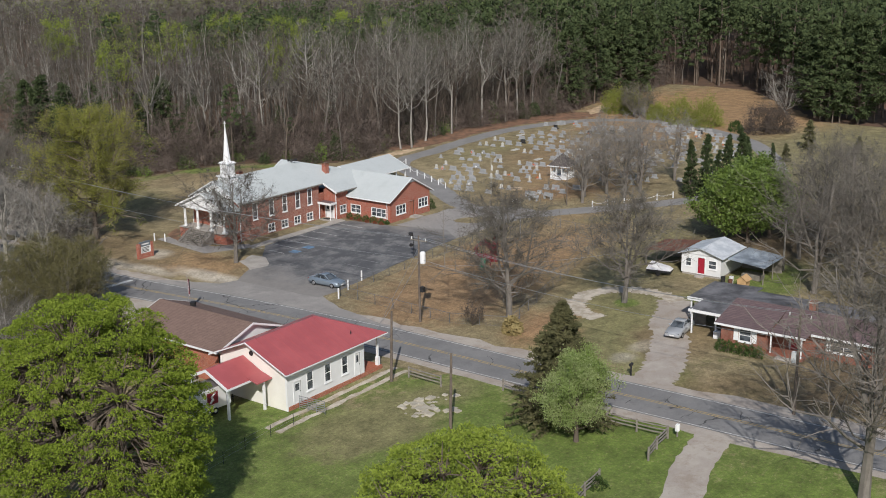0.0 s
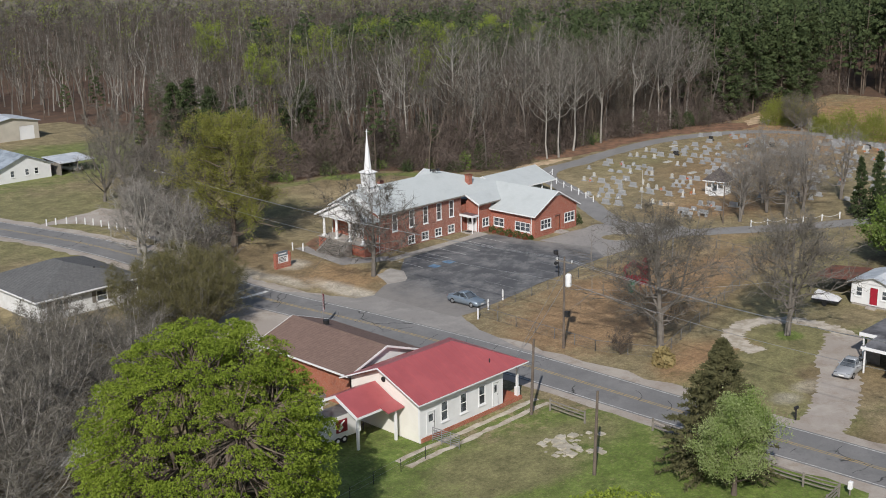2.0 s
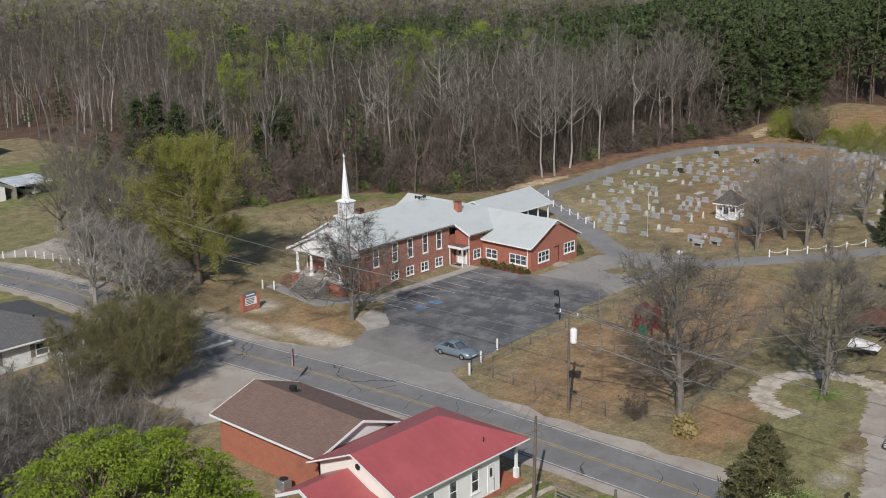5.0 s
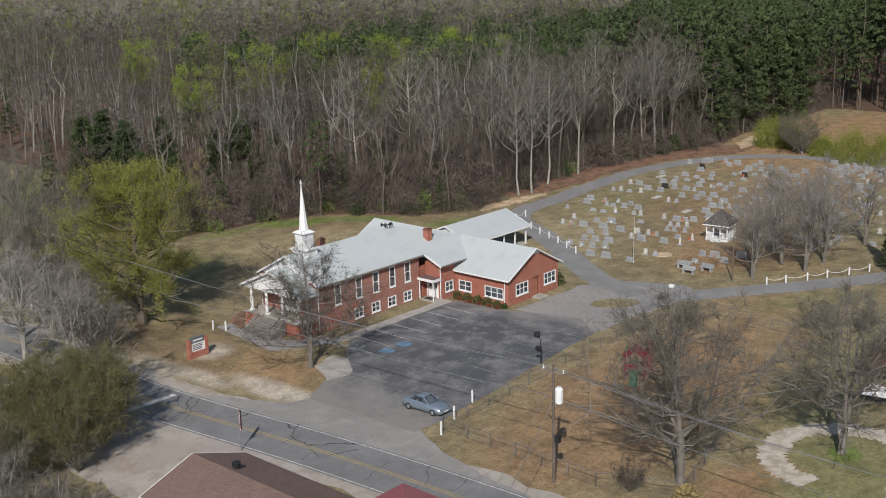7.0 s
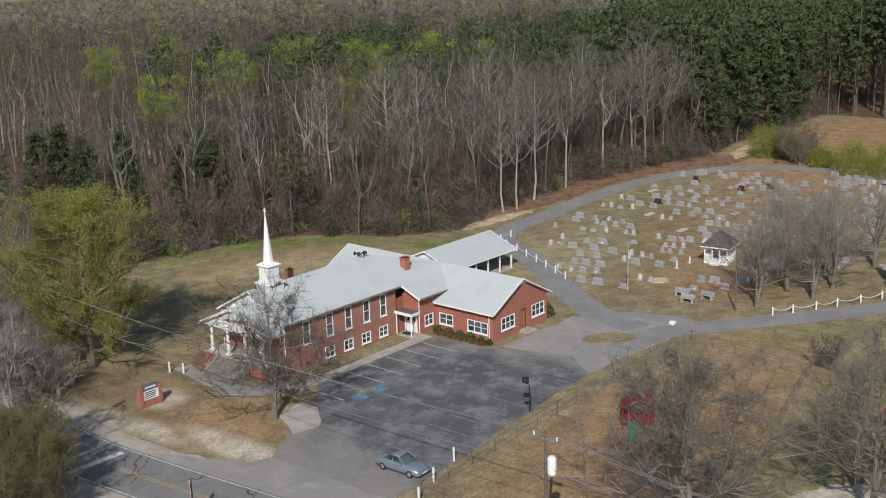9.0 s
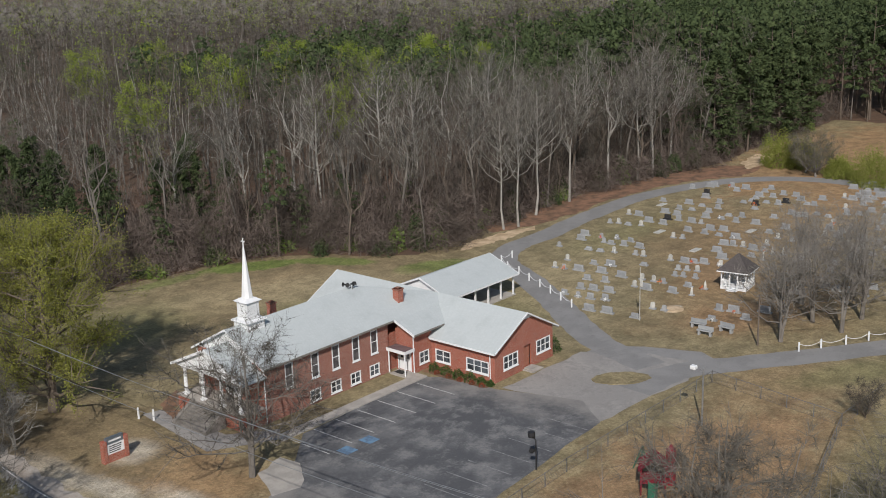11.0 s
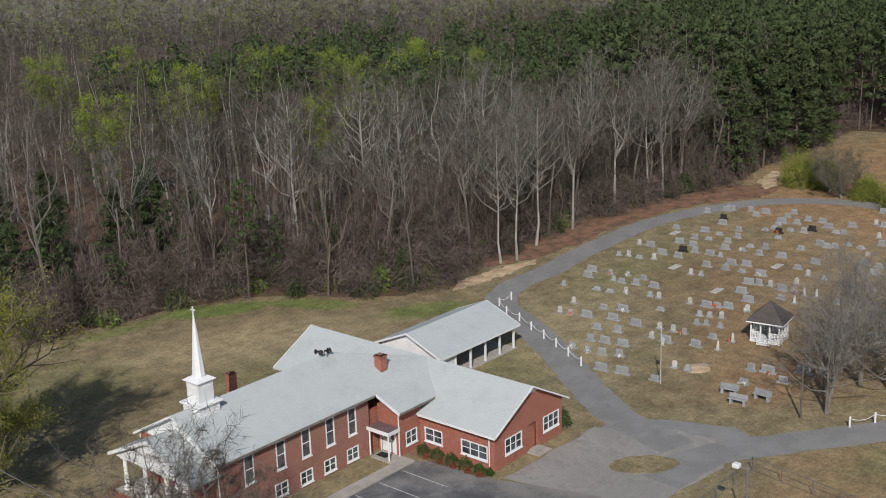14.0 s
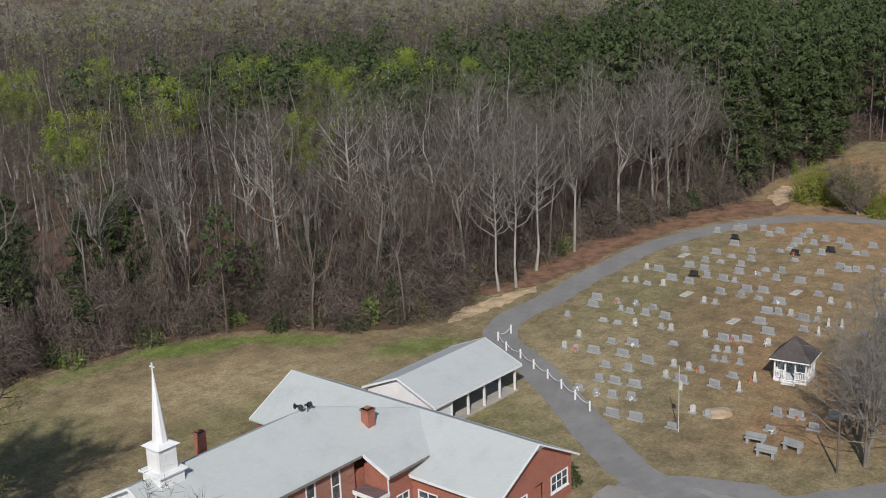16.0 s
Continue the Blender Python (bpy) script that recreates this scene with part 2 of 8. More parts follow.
gl = Nodes("window_glass")
MAT["glass"] = gl.done(gl.mix(gl.span(gl.noise(0.9, 3), 0.4, 0.6), (0.03, 0.035, 0.04), (0.10, 0.115, 0.13)), 0.08, None, spec=0.6)
gs = Nodes("stained_window_glass")
MAT["glass_tinted"] = gs.done(gs.mix(gs.span(gs.noise(1.4, 3), 0.4, 0.6), (0.06, 0.055, 0.055), (0.13, 0.12, 0.12)), 0.25, None, spec=0.5)

MAT["bark"] = varied("grey_bark", (0.13, 0.115, 0.1), (0.24, 0.22, 0.195))
MAT["bark_pale"] = varied("pale_bark", (0.23, 0.215, 0.19), (0.42, 0.4, 0.36))
MAT["bark_brown"] = varied("brown_bark", (0.115, 0.092, 0.073), (0.175, 0.142, 0.113))
MAT["twig"] = varied("bare_twigs", (0.085, 0.077, 0.064), (0.225, 0.208, 0.175), through=0.1)
MAT["twig_red"] = varied("reddish_twigs", (0.068, 0.055, 0.047), (0.16, 0.13, 0.108), through=0.1)
# also pales the farthest woods, standing in for distance haze
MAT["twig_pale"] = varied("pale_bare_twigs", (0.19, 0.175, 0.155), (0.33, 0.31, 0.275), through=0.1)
MAT["vine"] = varied("draped_dry_vine", (0.125, 0.096, 0.082), (0.275, 0.222, 0.19), through=0.1)
MAT["trunk_white"] = varied("whitish_bark", (0.27, 0.255, 0.225), (0.46, 0.44, 0.395))
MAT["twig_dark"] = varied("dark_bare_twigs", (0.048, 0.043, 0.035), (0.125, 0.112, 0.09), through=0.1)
MAT["fence"] = plain("dull_wire", (0.16, 0.16, 0.16), (0.11, 0.11, 0.11), 2.0, 0.6, 0.002)
MAT["bud"] = varied("budding_leaves", (0.20, 0.27, 0.035), (0.33, 0.40, 0.07), through=0.3)
MAT["leaf"] = varied("spring_leaves", (0.15, 0.215, 0.024), (0.30, 0.375, 0.056), through=0.3)
MAT["leaf_yellow"] = varied("young_oak_leaves", (0.19, 0.2, 0.042), (0.325, 0.33, 0.078), through=0.3)
MAT["leaf_privet"] = varied("privet_leaves", (0.22, 0.25, 0.05), (0.35, 0.37, 0.1), through=0.3)
MAT["leaf_olive"] = varied("olive_twigs", (0.115, 0.108, 0.048), (0.185, 0.168, 0.076), through=0.15)
MAT["pine"] = varied("pine_needles", (0.044, 0.066, 0.028), (0.096, 0.125, 0.05), through=0.12)
MAT["cedar"] = varied("cedar_needles", (0.072, 0.076, 0.036), (0.15, 0.142, 0.068), through=0.1)
MAT["evergreen"] = varied("glossy_leaves", (0.105, 0.165, 0.03), (0.2, 0.275, 0.06), 0.5, 0.4, through=0.2)
MAT["hedge"] = varied("hedge_leaves", (0.04, 0.07, 0.018), (0.085, 0.125, 0.035), through=0.1)
MAT["blossom"] = varied("pale_blossom", (0.17, 0.26, 0.05), (0.40, 0.45, 0.22), through=0.3)
MAT["azalea"] = varied("red_azalea", (0.28, 0.05, 0.03), (0.12, 0.07, 0.03))
MAT["straw"] = varied("dry_grass", (0.34, 0.28, 0.13), (0.26, 0.2, 0.09), through=0.2)
MAT["asphalt"] = asphalt_mat("lot_asphalt", (0.088, 0.09, 0.095), (0.145, 0.146, 0.149), (0.235, 0.232, 0.225), bleached=((0.285, 0.268, 0.248), ((-24.0, -33.0), (-6.5, 1.0))))
MAT["asphalt_old"] = asphalt_mat("bleached_asphalt", (0.27, 0.256, 0.24), (0.33, 0.312, 0.29), (0.225, 0.215, 0.203), 0.0)
MAT["road"] = asphalt_mat("road_asphalt", (0.19, 0.189, 0.187), (0.228, 0.225, 0.22), (0.165, 0.164, 0.163), 0.16)
MAT["drive"] = asphalt_mat("drive_asphalt", (0.215, 0.21, 0.203), (0.25, 0.245, 0.237), (0.265, 0.258, 0.248))
MAT["gravel"] = asphalt_mat("gravel", (0.36, 0.32, 0.28), (0.43, 0.39, 0.34), (0.3, 0.25, 0.2))
MAT["litter"] = plain("leaf_litter", (0.14, 0.085, 0.055), (0.10, 0.065, 0.045), 0.25, 0.95, 0.05, fine=3.0)
MAT["pine_straw"] = plain("pine_straw", (0.27, 0.15, 0.095), (0.13, 0.085, 0.055), 0.55, 0.95, 0.04, fine=2.2)


def ground_mat():
    """Dry lawn, with soil, green and sandy stretches of their own shapes, and tree shade painted in."""
    n = Nodes("dry_lawn")
    sx = n.add("ShaderNodeSeparateXYZ", Vector=n.pos)
    px, py = sx.outputs[0], sx.outputs[1]
    wob = n.math("ADD", n.math("MULTIPLY", n.math("SUBTRACT", n.noise(0.12, 7, 0.7), 0.5), 1.6),
                 n.math("MULTIPLY", n.math("SUBTRACT", n.noise(0.8, 6, 0.75), 0.5), 1.1))
    fine, mid = n.noise(7.0, 4, 0.7), n.noise(0.35, 5, 0.7)
    c = n.mix(n.span(mid, 0.38, 0.62), (0.275, 0.225, 0.13), (0.215, 0.178, 0.1))

    def spot(c, cx, cy, rx, ry, colour, soft=0.35, deg=0.0, most=0.9):
        ca, sa = math.cos(radians(deg)), math.sin(radians(deg))
        dx, dy = n.math("SUBTRACT", px, cx), n.math("SUBTRACT", py, cy)
        u = n.math("ADD", n.math("MULTIPLY", dx, ca / rx), n.math("MULTIPLY", dy, sa / rx))
        v = n.math("ADD", n.math("MULTIPLY", dx, -sa / ry), n.math("MULTIPLY", dy, ca / ry))
        d = n.math("SQRT", n.math("ADD", n.math("MULTIPLY", u, u), n.math("MULTIPLY", v, v)))
        d = n.math("ADD", d, wob)
        return n.mix(n.span(d, 1 - soft * 0.6, 1 + soft * 0.6, most, 0.0), c, colour)

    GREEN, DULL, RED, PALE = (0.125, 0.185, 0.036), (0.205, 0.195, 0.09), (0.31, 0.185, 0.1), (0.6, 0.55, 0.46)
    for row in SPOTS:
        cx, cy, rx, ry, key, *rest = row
        # k: dark brown ground, with the shade under tree clusters put into it
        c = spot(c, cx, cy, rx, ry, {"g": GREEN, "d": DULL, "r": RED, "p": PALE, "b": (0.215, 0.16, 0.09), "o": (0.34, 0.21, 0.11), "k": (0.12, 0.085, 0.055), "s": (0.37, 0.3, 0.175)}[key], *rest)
    c = n.mix(n.span(fine, 0.42, 0.72, 0, 0.5), c, (0.12, 0.1, 0.045))
    c = n.mix(n.span(n.noise(1.1, 6, 0.78), 0.5, 0.72, 0, 0.5), c, (0.13, 0.11, 0.05))
    c = n.mix(n.span(n.noise(2.6, 5, 0.75), 0.54, 0.72, 0, 0.5), c, (0.38, 0.31, 0.19))
    patchy = n.math("MULTIPLY", n.span(n.noise(0.4, 8, 0.8), 0.32, 0.68, 0.66, 1.34), n.span(n.noise(2.9, 8, 0.85), 0.3, 0.7, 0.66, 1.36))
    tone = n.t.nodes.new("ShaderNodeVectorMath")
    tone.operation = "SCALE"
    n.link(c, tone.inputs[0])
    n.link(patchy, tone.inputs["Scale"])
    return n.done(tone.outputs[0], 0.95, fine, 0.05)


# stretches of the lawn: centre, half sizes, kind, softness, turn, strength
SPOTS_1 = [
    (-75, -62, 42, 30, "g", 0.25), (-58, -44, 8, 4, "d", 0.6), (-55, -46, 10, 3.5, "d", 0.5), (-66, -34, 10, 5, "g", 0.5), (-50, -62, 6, 14, "g", 0.4),
    (-58, -86, 16, 12, "g", 0.4), (-14, -27, 24, 10, "r", 0.6, 0, 0.75), (-26, -45, 8, 5, "r", 0.6), (14, -22, 9, 5, "o", 0.9, 0, 0.45), (22, -26, 8, 2.5, "d", 0.8, -30, 0.6),
    (-18, -52, 10, 8, "d", 0.6), (-30, -52, 6, 7, "d", 0.6),
]
SPOTS_2 = [
    (5, -40, 22, 7, "d", 0.9, 0, 0.6), (-2, -56, 14, 4, "g", 0.6), (-34, -70, 7, 8, "b", 0.6), (-31.5, 8.5, 5, 9, "o", 0.7, 0, 0.75), (-34, 22, 9, 11, "b", 0.6),
    (-34.5, 2, 1.6, 6, "p", 0.9, 0, 0.75), (-31.5, 16, 2.2, 2.2, "p", 0.8, 0, 0.6), (-36.8, 10, 1.3, 4, "p", 0.9, 0, 0.6), (-38, 18, 2.0, 6, "p", 0.9, 0, 0.5), (-15.4, -46.4, 4.6, 4.6, "d", 0.3, 0, 0.8),
    (-14.9, -46.4, 1.5, 1.2, "g", 0.5), (-24, -50, 5, 6, "d", 0.5),
]
SPOTS_3 = [
    (-20, -57, 9, 5, "b", 0.7), (-31, -54.6, 1.6, 1.2, "p", 0.9, 0, 0.5), (-27, -54.6, 1.8, 1.0, "p", 0.9, 0, 0.35), (12, 42, 30, 14, "b", 0.6, 0, 0.7), (13.5, 53.2, 6.5, 2.2, "g", 0.3, -33, 0.85),
    (21.5, 45.5, 6.0, 1.8, "g", 0.35, -62, 0.75), (2, 56.5, 6, 1.4, "g", 0.4, -5, 0.5), (27.5, 33.0, 5.5, 2.6, "g", 0.4, -28, 0.7), (-14, 46, 12, 7, "d", 0.7, 0, 0.7), (4, 34, 9, 4, "d", 0.7, 0, 0.6),
    (6, 44, 9, 3.5, "o", 0.9, 0, 0.4), (9, 41, 14, 6, "s", 0.9, -25, 0.8),
]
SPOTS_4 = [
    (17, 13, 9, 5, "d", 0.6, 40, 0.6), (29, 14, 11, 6, "s", 0.9, 40, 0.55), (44, 16, 12, 6, "s", 0.9, 10, 0.45), (56, 10, 18, 9, "b", 0.9, 10, 0.6), (58, 20, 14, 5, "d", 0.9, 0, 0.5),
    (45, 4, 10, 4, "b", 0.9, 20, 0.6), (62, 8, 12, 5, "b", 0.9, -20, 0.5), (40, -8, 14, 10, "o", 0.9, 0, 0.6), (31, -9, 9, 4, "r", 0.9, -30, 0.6), (46, 2, 6, 4, "r", 0.9, 20, 0.5),
    (70, 5, 20, 14, "o", 0.8, 0, 0.4), (58, 15, 7, 4, "b", 0.9, 0, 0.5),
]
SPOTS_5 = [
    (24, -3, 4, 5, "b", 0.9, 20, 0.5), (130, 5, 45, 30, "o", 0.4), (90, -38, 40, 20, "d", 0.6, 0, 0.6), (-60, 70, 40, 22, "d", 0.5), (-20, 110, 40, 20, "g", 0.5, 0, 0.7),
    # the k rows lie under tree clusters and carry their shade as colour
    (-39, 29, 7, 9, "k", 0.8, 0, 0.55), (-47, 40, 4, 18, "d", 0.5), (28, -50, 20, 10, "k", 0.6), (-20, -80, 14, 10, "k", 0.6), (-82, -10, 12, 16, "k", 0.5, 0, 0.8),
    (29.7, -1.9, 1.6, 1.0, "p", 0.3),
]
SPOTS = SPOTS_1 + SPOTS_2 + SPOTS_3 + SPOTS_4 + SPOTS_5
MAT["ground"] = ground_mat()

# ---------------------------------------------------------------- building blocks


class Mesh:
    """Collects vertices and faces for one mesh object."""

    def __init__(self):
        self.v, self.f = [], []

    def poly(self, *pts):
        k = len(self.v)
        self.v += [tuple(p) for p in pts]
        self.f.append(tuple(range(k, k + len(pts))))
        return self

    def hexa(self, p):
        k = len(self.v)
        self.v += [tuple(q) for q in p]
        for a in ((0, 3, 2, 1), (4, 5, 6, 7), (0, 1, 5, 4), (1, 2, 6, 5), (2, 3, 7, 6), (3, 0, 4, 7)):
            self.f.append(tuple(k + i for i in a))
        return self

    def box(self, x0, y0, z0, x1, y1, z1):
        x0, x1 = min(x0, x1), max(x0, x1)
        y0, y1 = min(y0, y1), max(y0, y1)
        z0, z1 = min(z0, z1), max(z0, z1)
        return self.hexa(((x0, y0, z0), (x1, y0, z0), (x1, y1, z0), (x0, y1, z0), (x0, y0, z1), (x1, y0, z1), (x1, y1, z1), (x0, y1, z1)))

    def tube(self, pts, radii, n=6, cap=True):
        k = len(self.v)
        pts = [Vector(p) for p in pts]
        for i, p in enumerate(pts):
            d = (pts[min(i + 1, len(pts) - 1)] - pts[max(i - 1, 0)]).normalized()
            a = d.cross(Vector((0.31, 0.87, 0.21))).normalized()
            b = d.cross(a)
            for j in range(n):
                t = 2 * math.pi * j / n
                self.v.append(tuple(p + (a * math.cos(t) + b * math.sin(t)) * radii[i]))
        for i in range(len(pts) - 1):
            for j in range(n):
                q, w = k + i * n + j, k + i * n + (j + 1) % n
                self.f.append((q, w, w + n, q + n))
        if cap:
            self.f.append(tuple(k + j for j in reversed(range(n))))
            self.f.append(tuple(k + (len(pts) - 1) * n + j for j in range(n)))
        return self

    def prism(self, outline, z0, z1):
        k, n = len(self.v), len(outline)
        self.v += [(x, y, z0) for x, y in outline] + [(x, y, z1) for x, y in outline]
        self.f.append(tuple(k + j for j in reversed(range(n))))
        self.f.append(tuple(k + n + j for j in range(n)))
        for j in range(n):
            w = (j + 1) % n
            self.f.append((k + j, k + w, k + n + w, k + n + j))
        return self

    def data(self, name):
        me = bpy.data.meshes.new(name)
        me.from_pydata(self.v, [], self.f)
        me.validate()
        return me


def part(name, mesh, material, parent=None, label=""):
    """One mesh object, under a thing or a part where one is given."""
    me = mesh.data(name) if isinstance(mesh, Mesh) else mesh
    if not me.materials:
        me.materials.append(MAT[material] if isinstance(material, str) else material)
    ob = new(name, me)
    if parent is not None:
        ob.parent = parent
    if label:
        ob["label"] = label
    return ob


def pieces(name, mesh, material, parent, label=""):
    """Each loose piece of a mesh as a part of its own."""
    owner = list(range(len(mesh.v)))

    def root(i):
        while owner[i] != i:
            owner[i] = owner[owner[i]]
            i = owner[i]
        return i
    for f in mesh.f:
        for i in f[1:]:
            owner[root(i)] = root(f[0])
    groups = {}
    for f in mesh.f:
        groups.setdefault(root(f[0]), []).append(f)
    for fs in groups.values():
        ids = sorted({i for f in fs for i in f})
        at = {i: k for k, i in enumerate(ids)}
        one = Mesh()
        one.v = [mesh.v[i] for i in ids]
        one.f = [tuple(at[i] for i in f) for f in fs]
        part(name, one, material, parent, label)


def empty(name, x=0.0, y=0.0, z=0.0, turn=0.0, label="", category="", group="", kind=""):
    ob = new(name)
    ob.empty_display_size = 0.3
    ob.matrix_basis = pose(x, y, z, 0, 0, turn)
    return tagged(ob, label, category, group, kind)


def bevelled(mesh, name, width=0.03, segments=1):
    """A mesh whose edges are rounded off."""
    bm = bmesh.new()
    me = mesh.data(name)
    bm.from_mesh(me)
    bmesh.ops.remove_doubles(bm, verts=bm.verts, dist=0.0005)
    bmesh.ops.bevel(bm, geom=bm.edges[:], offset=width, segments=segments, affect="EDGES", clamp_overlap=True)
    bm.to_mesh(me)
    bm.free()
    return me


def flat(mesh_pts, z):
    return Mesh().poly(*[(x, y, z) for x, y in mesh_pts])


def ragged(pts, step=1.5, jitter=0.3, seed=1, closed=True):
    """An outline with more points, pushed about a little."""
    r = random.Random(seed)
    out = []
    n = len(pts)
    for i in range(n if closed else n - 1):
        a, b = Vector(pts[i]), Vector(pts[(i + 1) % n])
        k = max(1, int((b - a).length / step))
        for j in range(k):
            p = a.lerp(b, j / k)
            out.append((p.x + r.uniform(-jitter, jitter), p.y + r.uniform(-jitter, jitter)))
    if not closed:
        out.append(tuple(pts[-1]))
    return out


def curve_pts(pts, k=6):
    """A smooth line through points."""
    p = [Vector((*q, 0)) if len(q) == 2 else Vector(q) for q in pts]
    p = [p[0] * 2 - p[1]] + p + [p[-1] * 2 - p[-2]]
    out = []
    for i in range(1, len(p) - 2):
        for j in range(k):
            t = j / k
            a, b, c, d = p[i - 1], p[i], p[i + 1], p[i + 2]
            out.append(0.5 * ((2 * b) + (c - a) * t + (2 * a - 5 * b + 4 * c - d) * t * t + (3 * b - a - 3 * c + d) * t ** 3))
    out.append(p[-2])
    return out


def strip(line, left, right, z, jitter=0.0, seed=1):
    """A band along a line, from left to right of it."""
    r = random.Random(seed)
    m = Mesh()
    rows = []
    for i, p in enumerate(line):
        d = (line[min(i + 1, len(line) - 1)] - line[max(i - 1, 0)]).normalized()
        s = Vector((d.y, -d.x, 0))
        a, b = p + s * (left + r.uniform(-jitter, jitter)), p + s * (right + r.uniform(-jitter, jitter))
        rows.append(((a.x, a.y, z), (b.x, b.y, z)))
    for (a, b), (c, d) in zip(rows, rows[1:]):
        m.poly(a, b, d, c)
    return m


def wall(m, axis, at, u0, u1, z0, z1, thick, holes=()):
    """A wall along x or y with openings (u0, u1, z0, z1); `at` is its outer face and thick its depth, signed."""
    def put(a, b, c, d):
        if b - a > 1e-4 and d - c > 1e-4:
            if axis == "x":
                m.box(a, at, c, b, at + thick, d)
            else:
                m.box(at, a, c, at + thick, b, d)
    cuts = sorted({u0, u1, *[h[0] for h in holes], *[h[1] for h in holes]})
    for a, b in zip(cuts, cuts[1:]):
        mine = sorted((h[2], h[3]) for h in holes if h[0] <= a + 1e-6 and h[1] >= b - 1e-6)
        low = z0
        for c, d in mine:
            put(a, b, low, c)
            low = d
        put(a, b, low, z1)
    return m


def window(parent, axis, at, out, u0, u1, z0, z1, cols=2, rows=2, glass="glass", name="window", shutters=""):
    """A window in an opening: frame, muntins, pane and sill. out: the sign of the way outwards."""
    fr, w, bars = Mesh(), 0.075, []

    def put(m, a, b, c, d, e, f):
        if axis == "x":
            m.box(a, at + out * e, c, b, at + out * f, d)
        else:
            m.box(at + out * e, a, c, at + out * f, b, d)
    for a, b, c, d in ((u0 - w, u0 + 0.03, z0 - w, z1 + w), (u1 - 0.03, u1 + w, z0 - w, z1 + w), (u0 + 0.03, u1 - 0.03, z1 - 0.03, z1 + w), (u0 + 0.03, u1 - 0.03, z0 - w, z0 + 0.03)):
        put(fr, a, b, c, d, -0.08, 0.035)
    for i in range(1, cols):
        u = u0 + (u1 - u0) * i / cols
        bars.append(Mesh())
        put(bars[-1], u - 0.045, u + 0.045, z0, z1, -0.07, 0.0)
    for i in range(1, rows):
        z = z0 + (z1 - z0) * i / rows
        bars.append(Mesh())
        put(bars[-1], u0, u1, z - 0.03, z + 0.03, -0.065, -0.005)
    win = part(name, fr, "white", parent)
    for bar in bars:
        part("glazing_bar", bar, "white", win)
    pane = Mesh()
    put(pane, u0, u1, z0, z1, -0.06, -0.04)
    part("pane", pane, glass, win)
    sill = Mesh()
    put(sill, u0 - 0.12, u1 + 0.12, z0 - 0.16, z0 - w, -0.05, 0.1)
    part("sill", sill, "white", win)
    if shutters:
        for a, b in ((u0 - 0.62, u0 - 0.12), (u1 + 0.12, u1 + 0.62)):
            sh = Mesh()
            put(sh, a, b, z0 - 0.05, z1 + 0.05, 0.0, 0.04)
            for k in range(8):
                z = z0 + (z1 - z0) * (k + 0.3) / 8
                put(sh, a + 0.06, b - 0.06, z, z + 0.05, 0.04, 0.055)
            part("shutter", sh, shutters, win)
    return win


def door(parent, axis, at, out, u0, u1, z0, z1, material="white", lights=True, name="door"):
    d = Mesh()

    def put(m, a, b, c, e, f, g):
        if axis == "x":
            m.box(a, at + out * f, c, b, at + out * g, e)
        else:
            m.box(at + out * f, a, c, at + out * g, b, e)
    put(d, u0, u1, z0, z1, -0.12, -0.06)
    for k in range(2):
        za = z0 + 0.15 + k * (z1 - z0) * 0.48
        put(d, u0 + 0.1, u1 - 0.1, za, za + (z1 - z0) * 0.36, -0.06, -0.045)
    ob = part(name, d, material, parent)
    fr = Mesh()
    for a, b, c, e in ((u0 - 0.12, u0, z0, z1 + 0.12), (u1, u1 + 0.12, z0, z1 + 0.12), (u0, u1, z1, z1 + 0.12)):
        put(fr, a, b, c, e, -0.1, 0.04)
    part("door_frame", fr, "white", ob)
    if lights:
        g = Mesh()
        put(g, u0 + 0.2, u1 - 0.2, z0 + (z1 - z0) * 0.56, z1 - 0.25, -0.044, -0.035)
        part("pane", g, "glass", ob)
    kn = Mesh()
    put(kn, u1 - 0.14, u1 - 0.07, z0 + 0.95, z0 + 1.05, -0.05, 0.02)
    part("knob", kn, "steel", ob)
    return ob


def slab(m, a, b, c, d, thick=0.12):
    """A sloping sheet a b c d with depth downwards."""
    lo = [(p[0], p[1], p[2] - thick) for p in (a, b, c, d)]
    return m.hexa((*lo, a, b, c, d))


def gable(m, axis, u0, u1, v0, v1, ze, zr, thick=0.14):
    """A gable roof with its ridge along x or y."""
    vm = (v0 + v1) / 2
    for e in (v0, v1):
        if axis == "x":
            pts = ((u0, e, ze), (u1, e, ze), (u1, vm, zr), (u0, vm, zr))
        else:
            pts = ((e, u0, ze), (e, u1, ze), (vm, u1, zr), (vm, u0, zr))
        slab(m, *pts, thick)
    return m


def rake(m, axis, u, v0, v1, ze, zr, out=0.03, depth=0.24, low=0.18):
    """White boards along a gable's slopes; u is the gable's plane."""
    vm = (v0 + v1) / 2
    for e in (v0, v1):
        q = []
        for uu in (u - out, u + out):
            for z in (-low, 0.02):
                a = (uu, e, ze + z) if axis == "x" else (e, uu, ze + z)
                b = (uu, vm, zr + z) if axis == "x" else (vm, uu, zr + z)
                q += [a, b]
        m.hexa((q[0], q[1], q[5], q[4], q[2], q[3], q[7], q[6]))
    return m


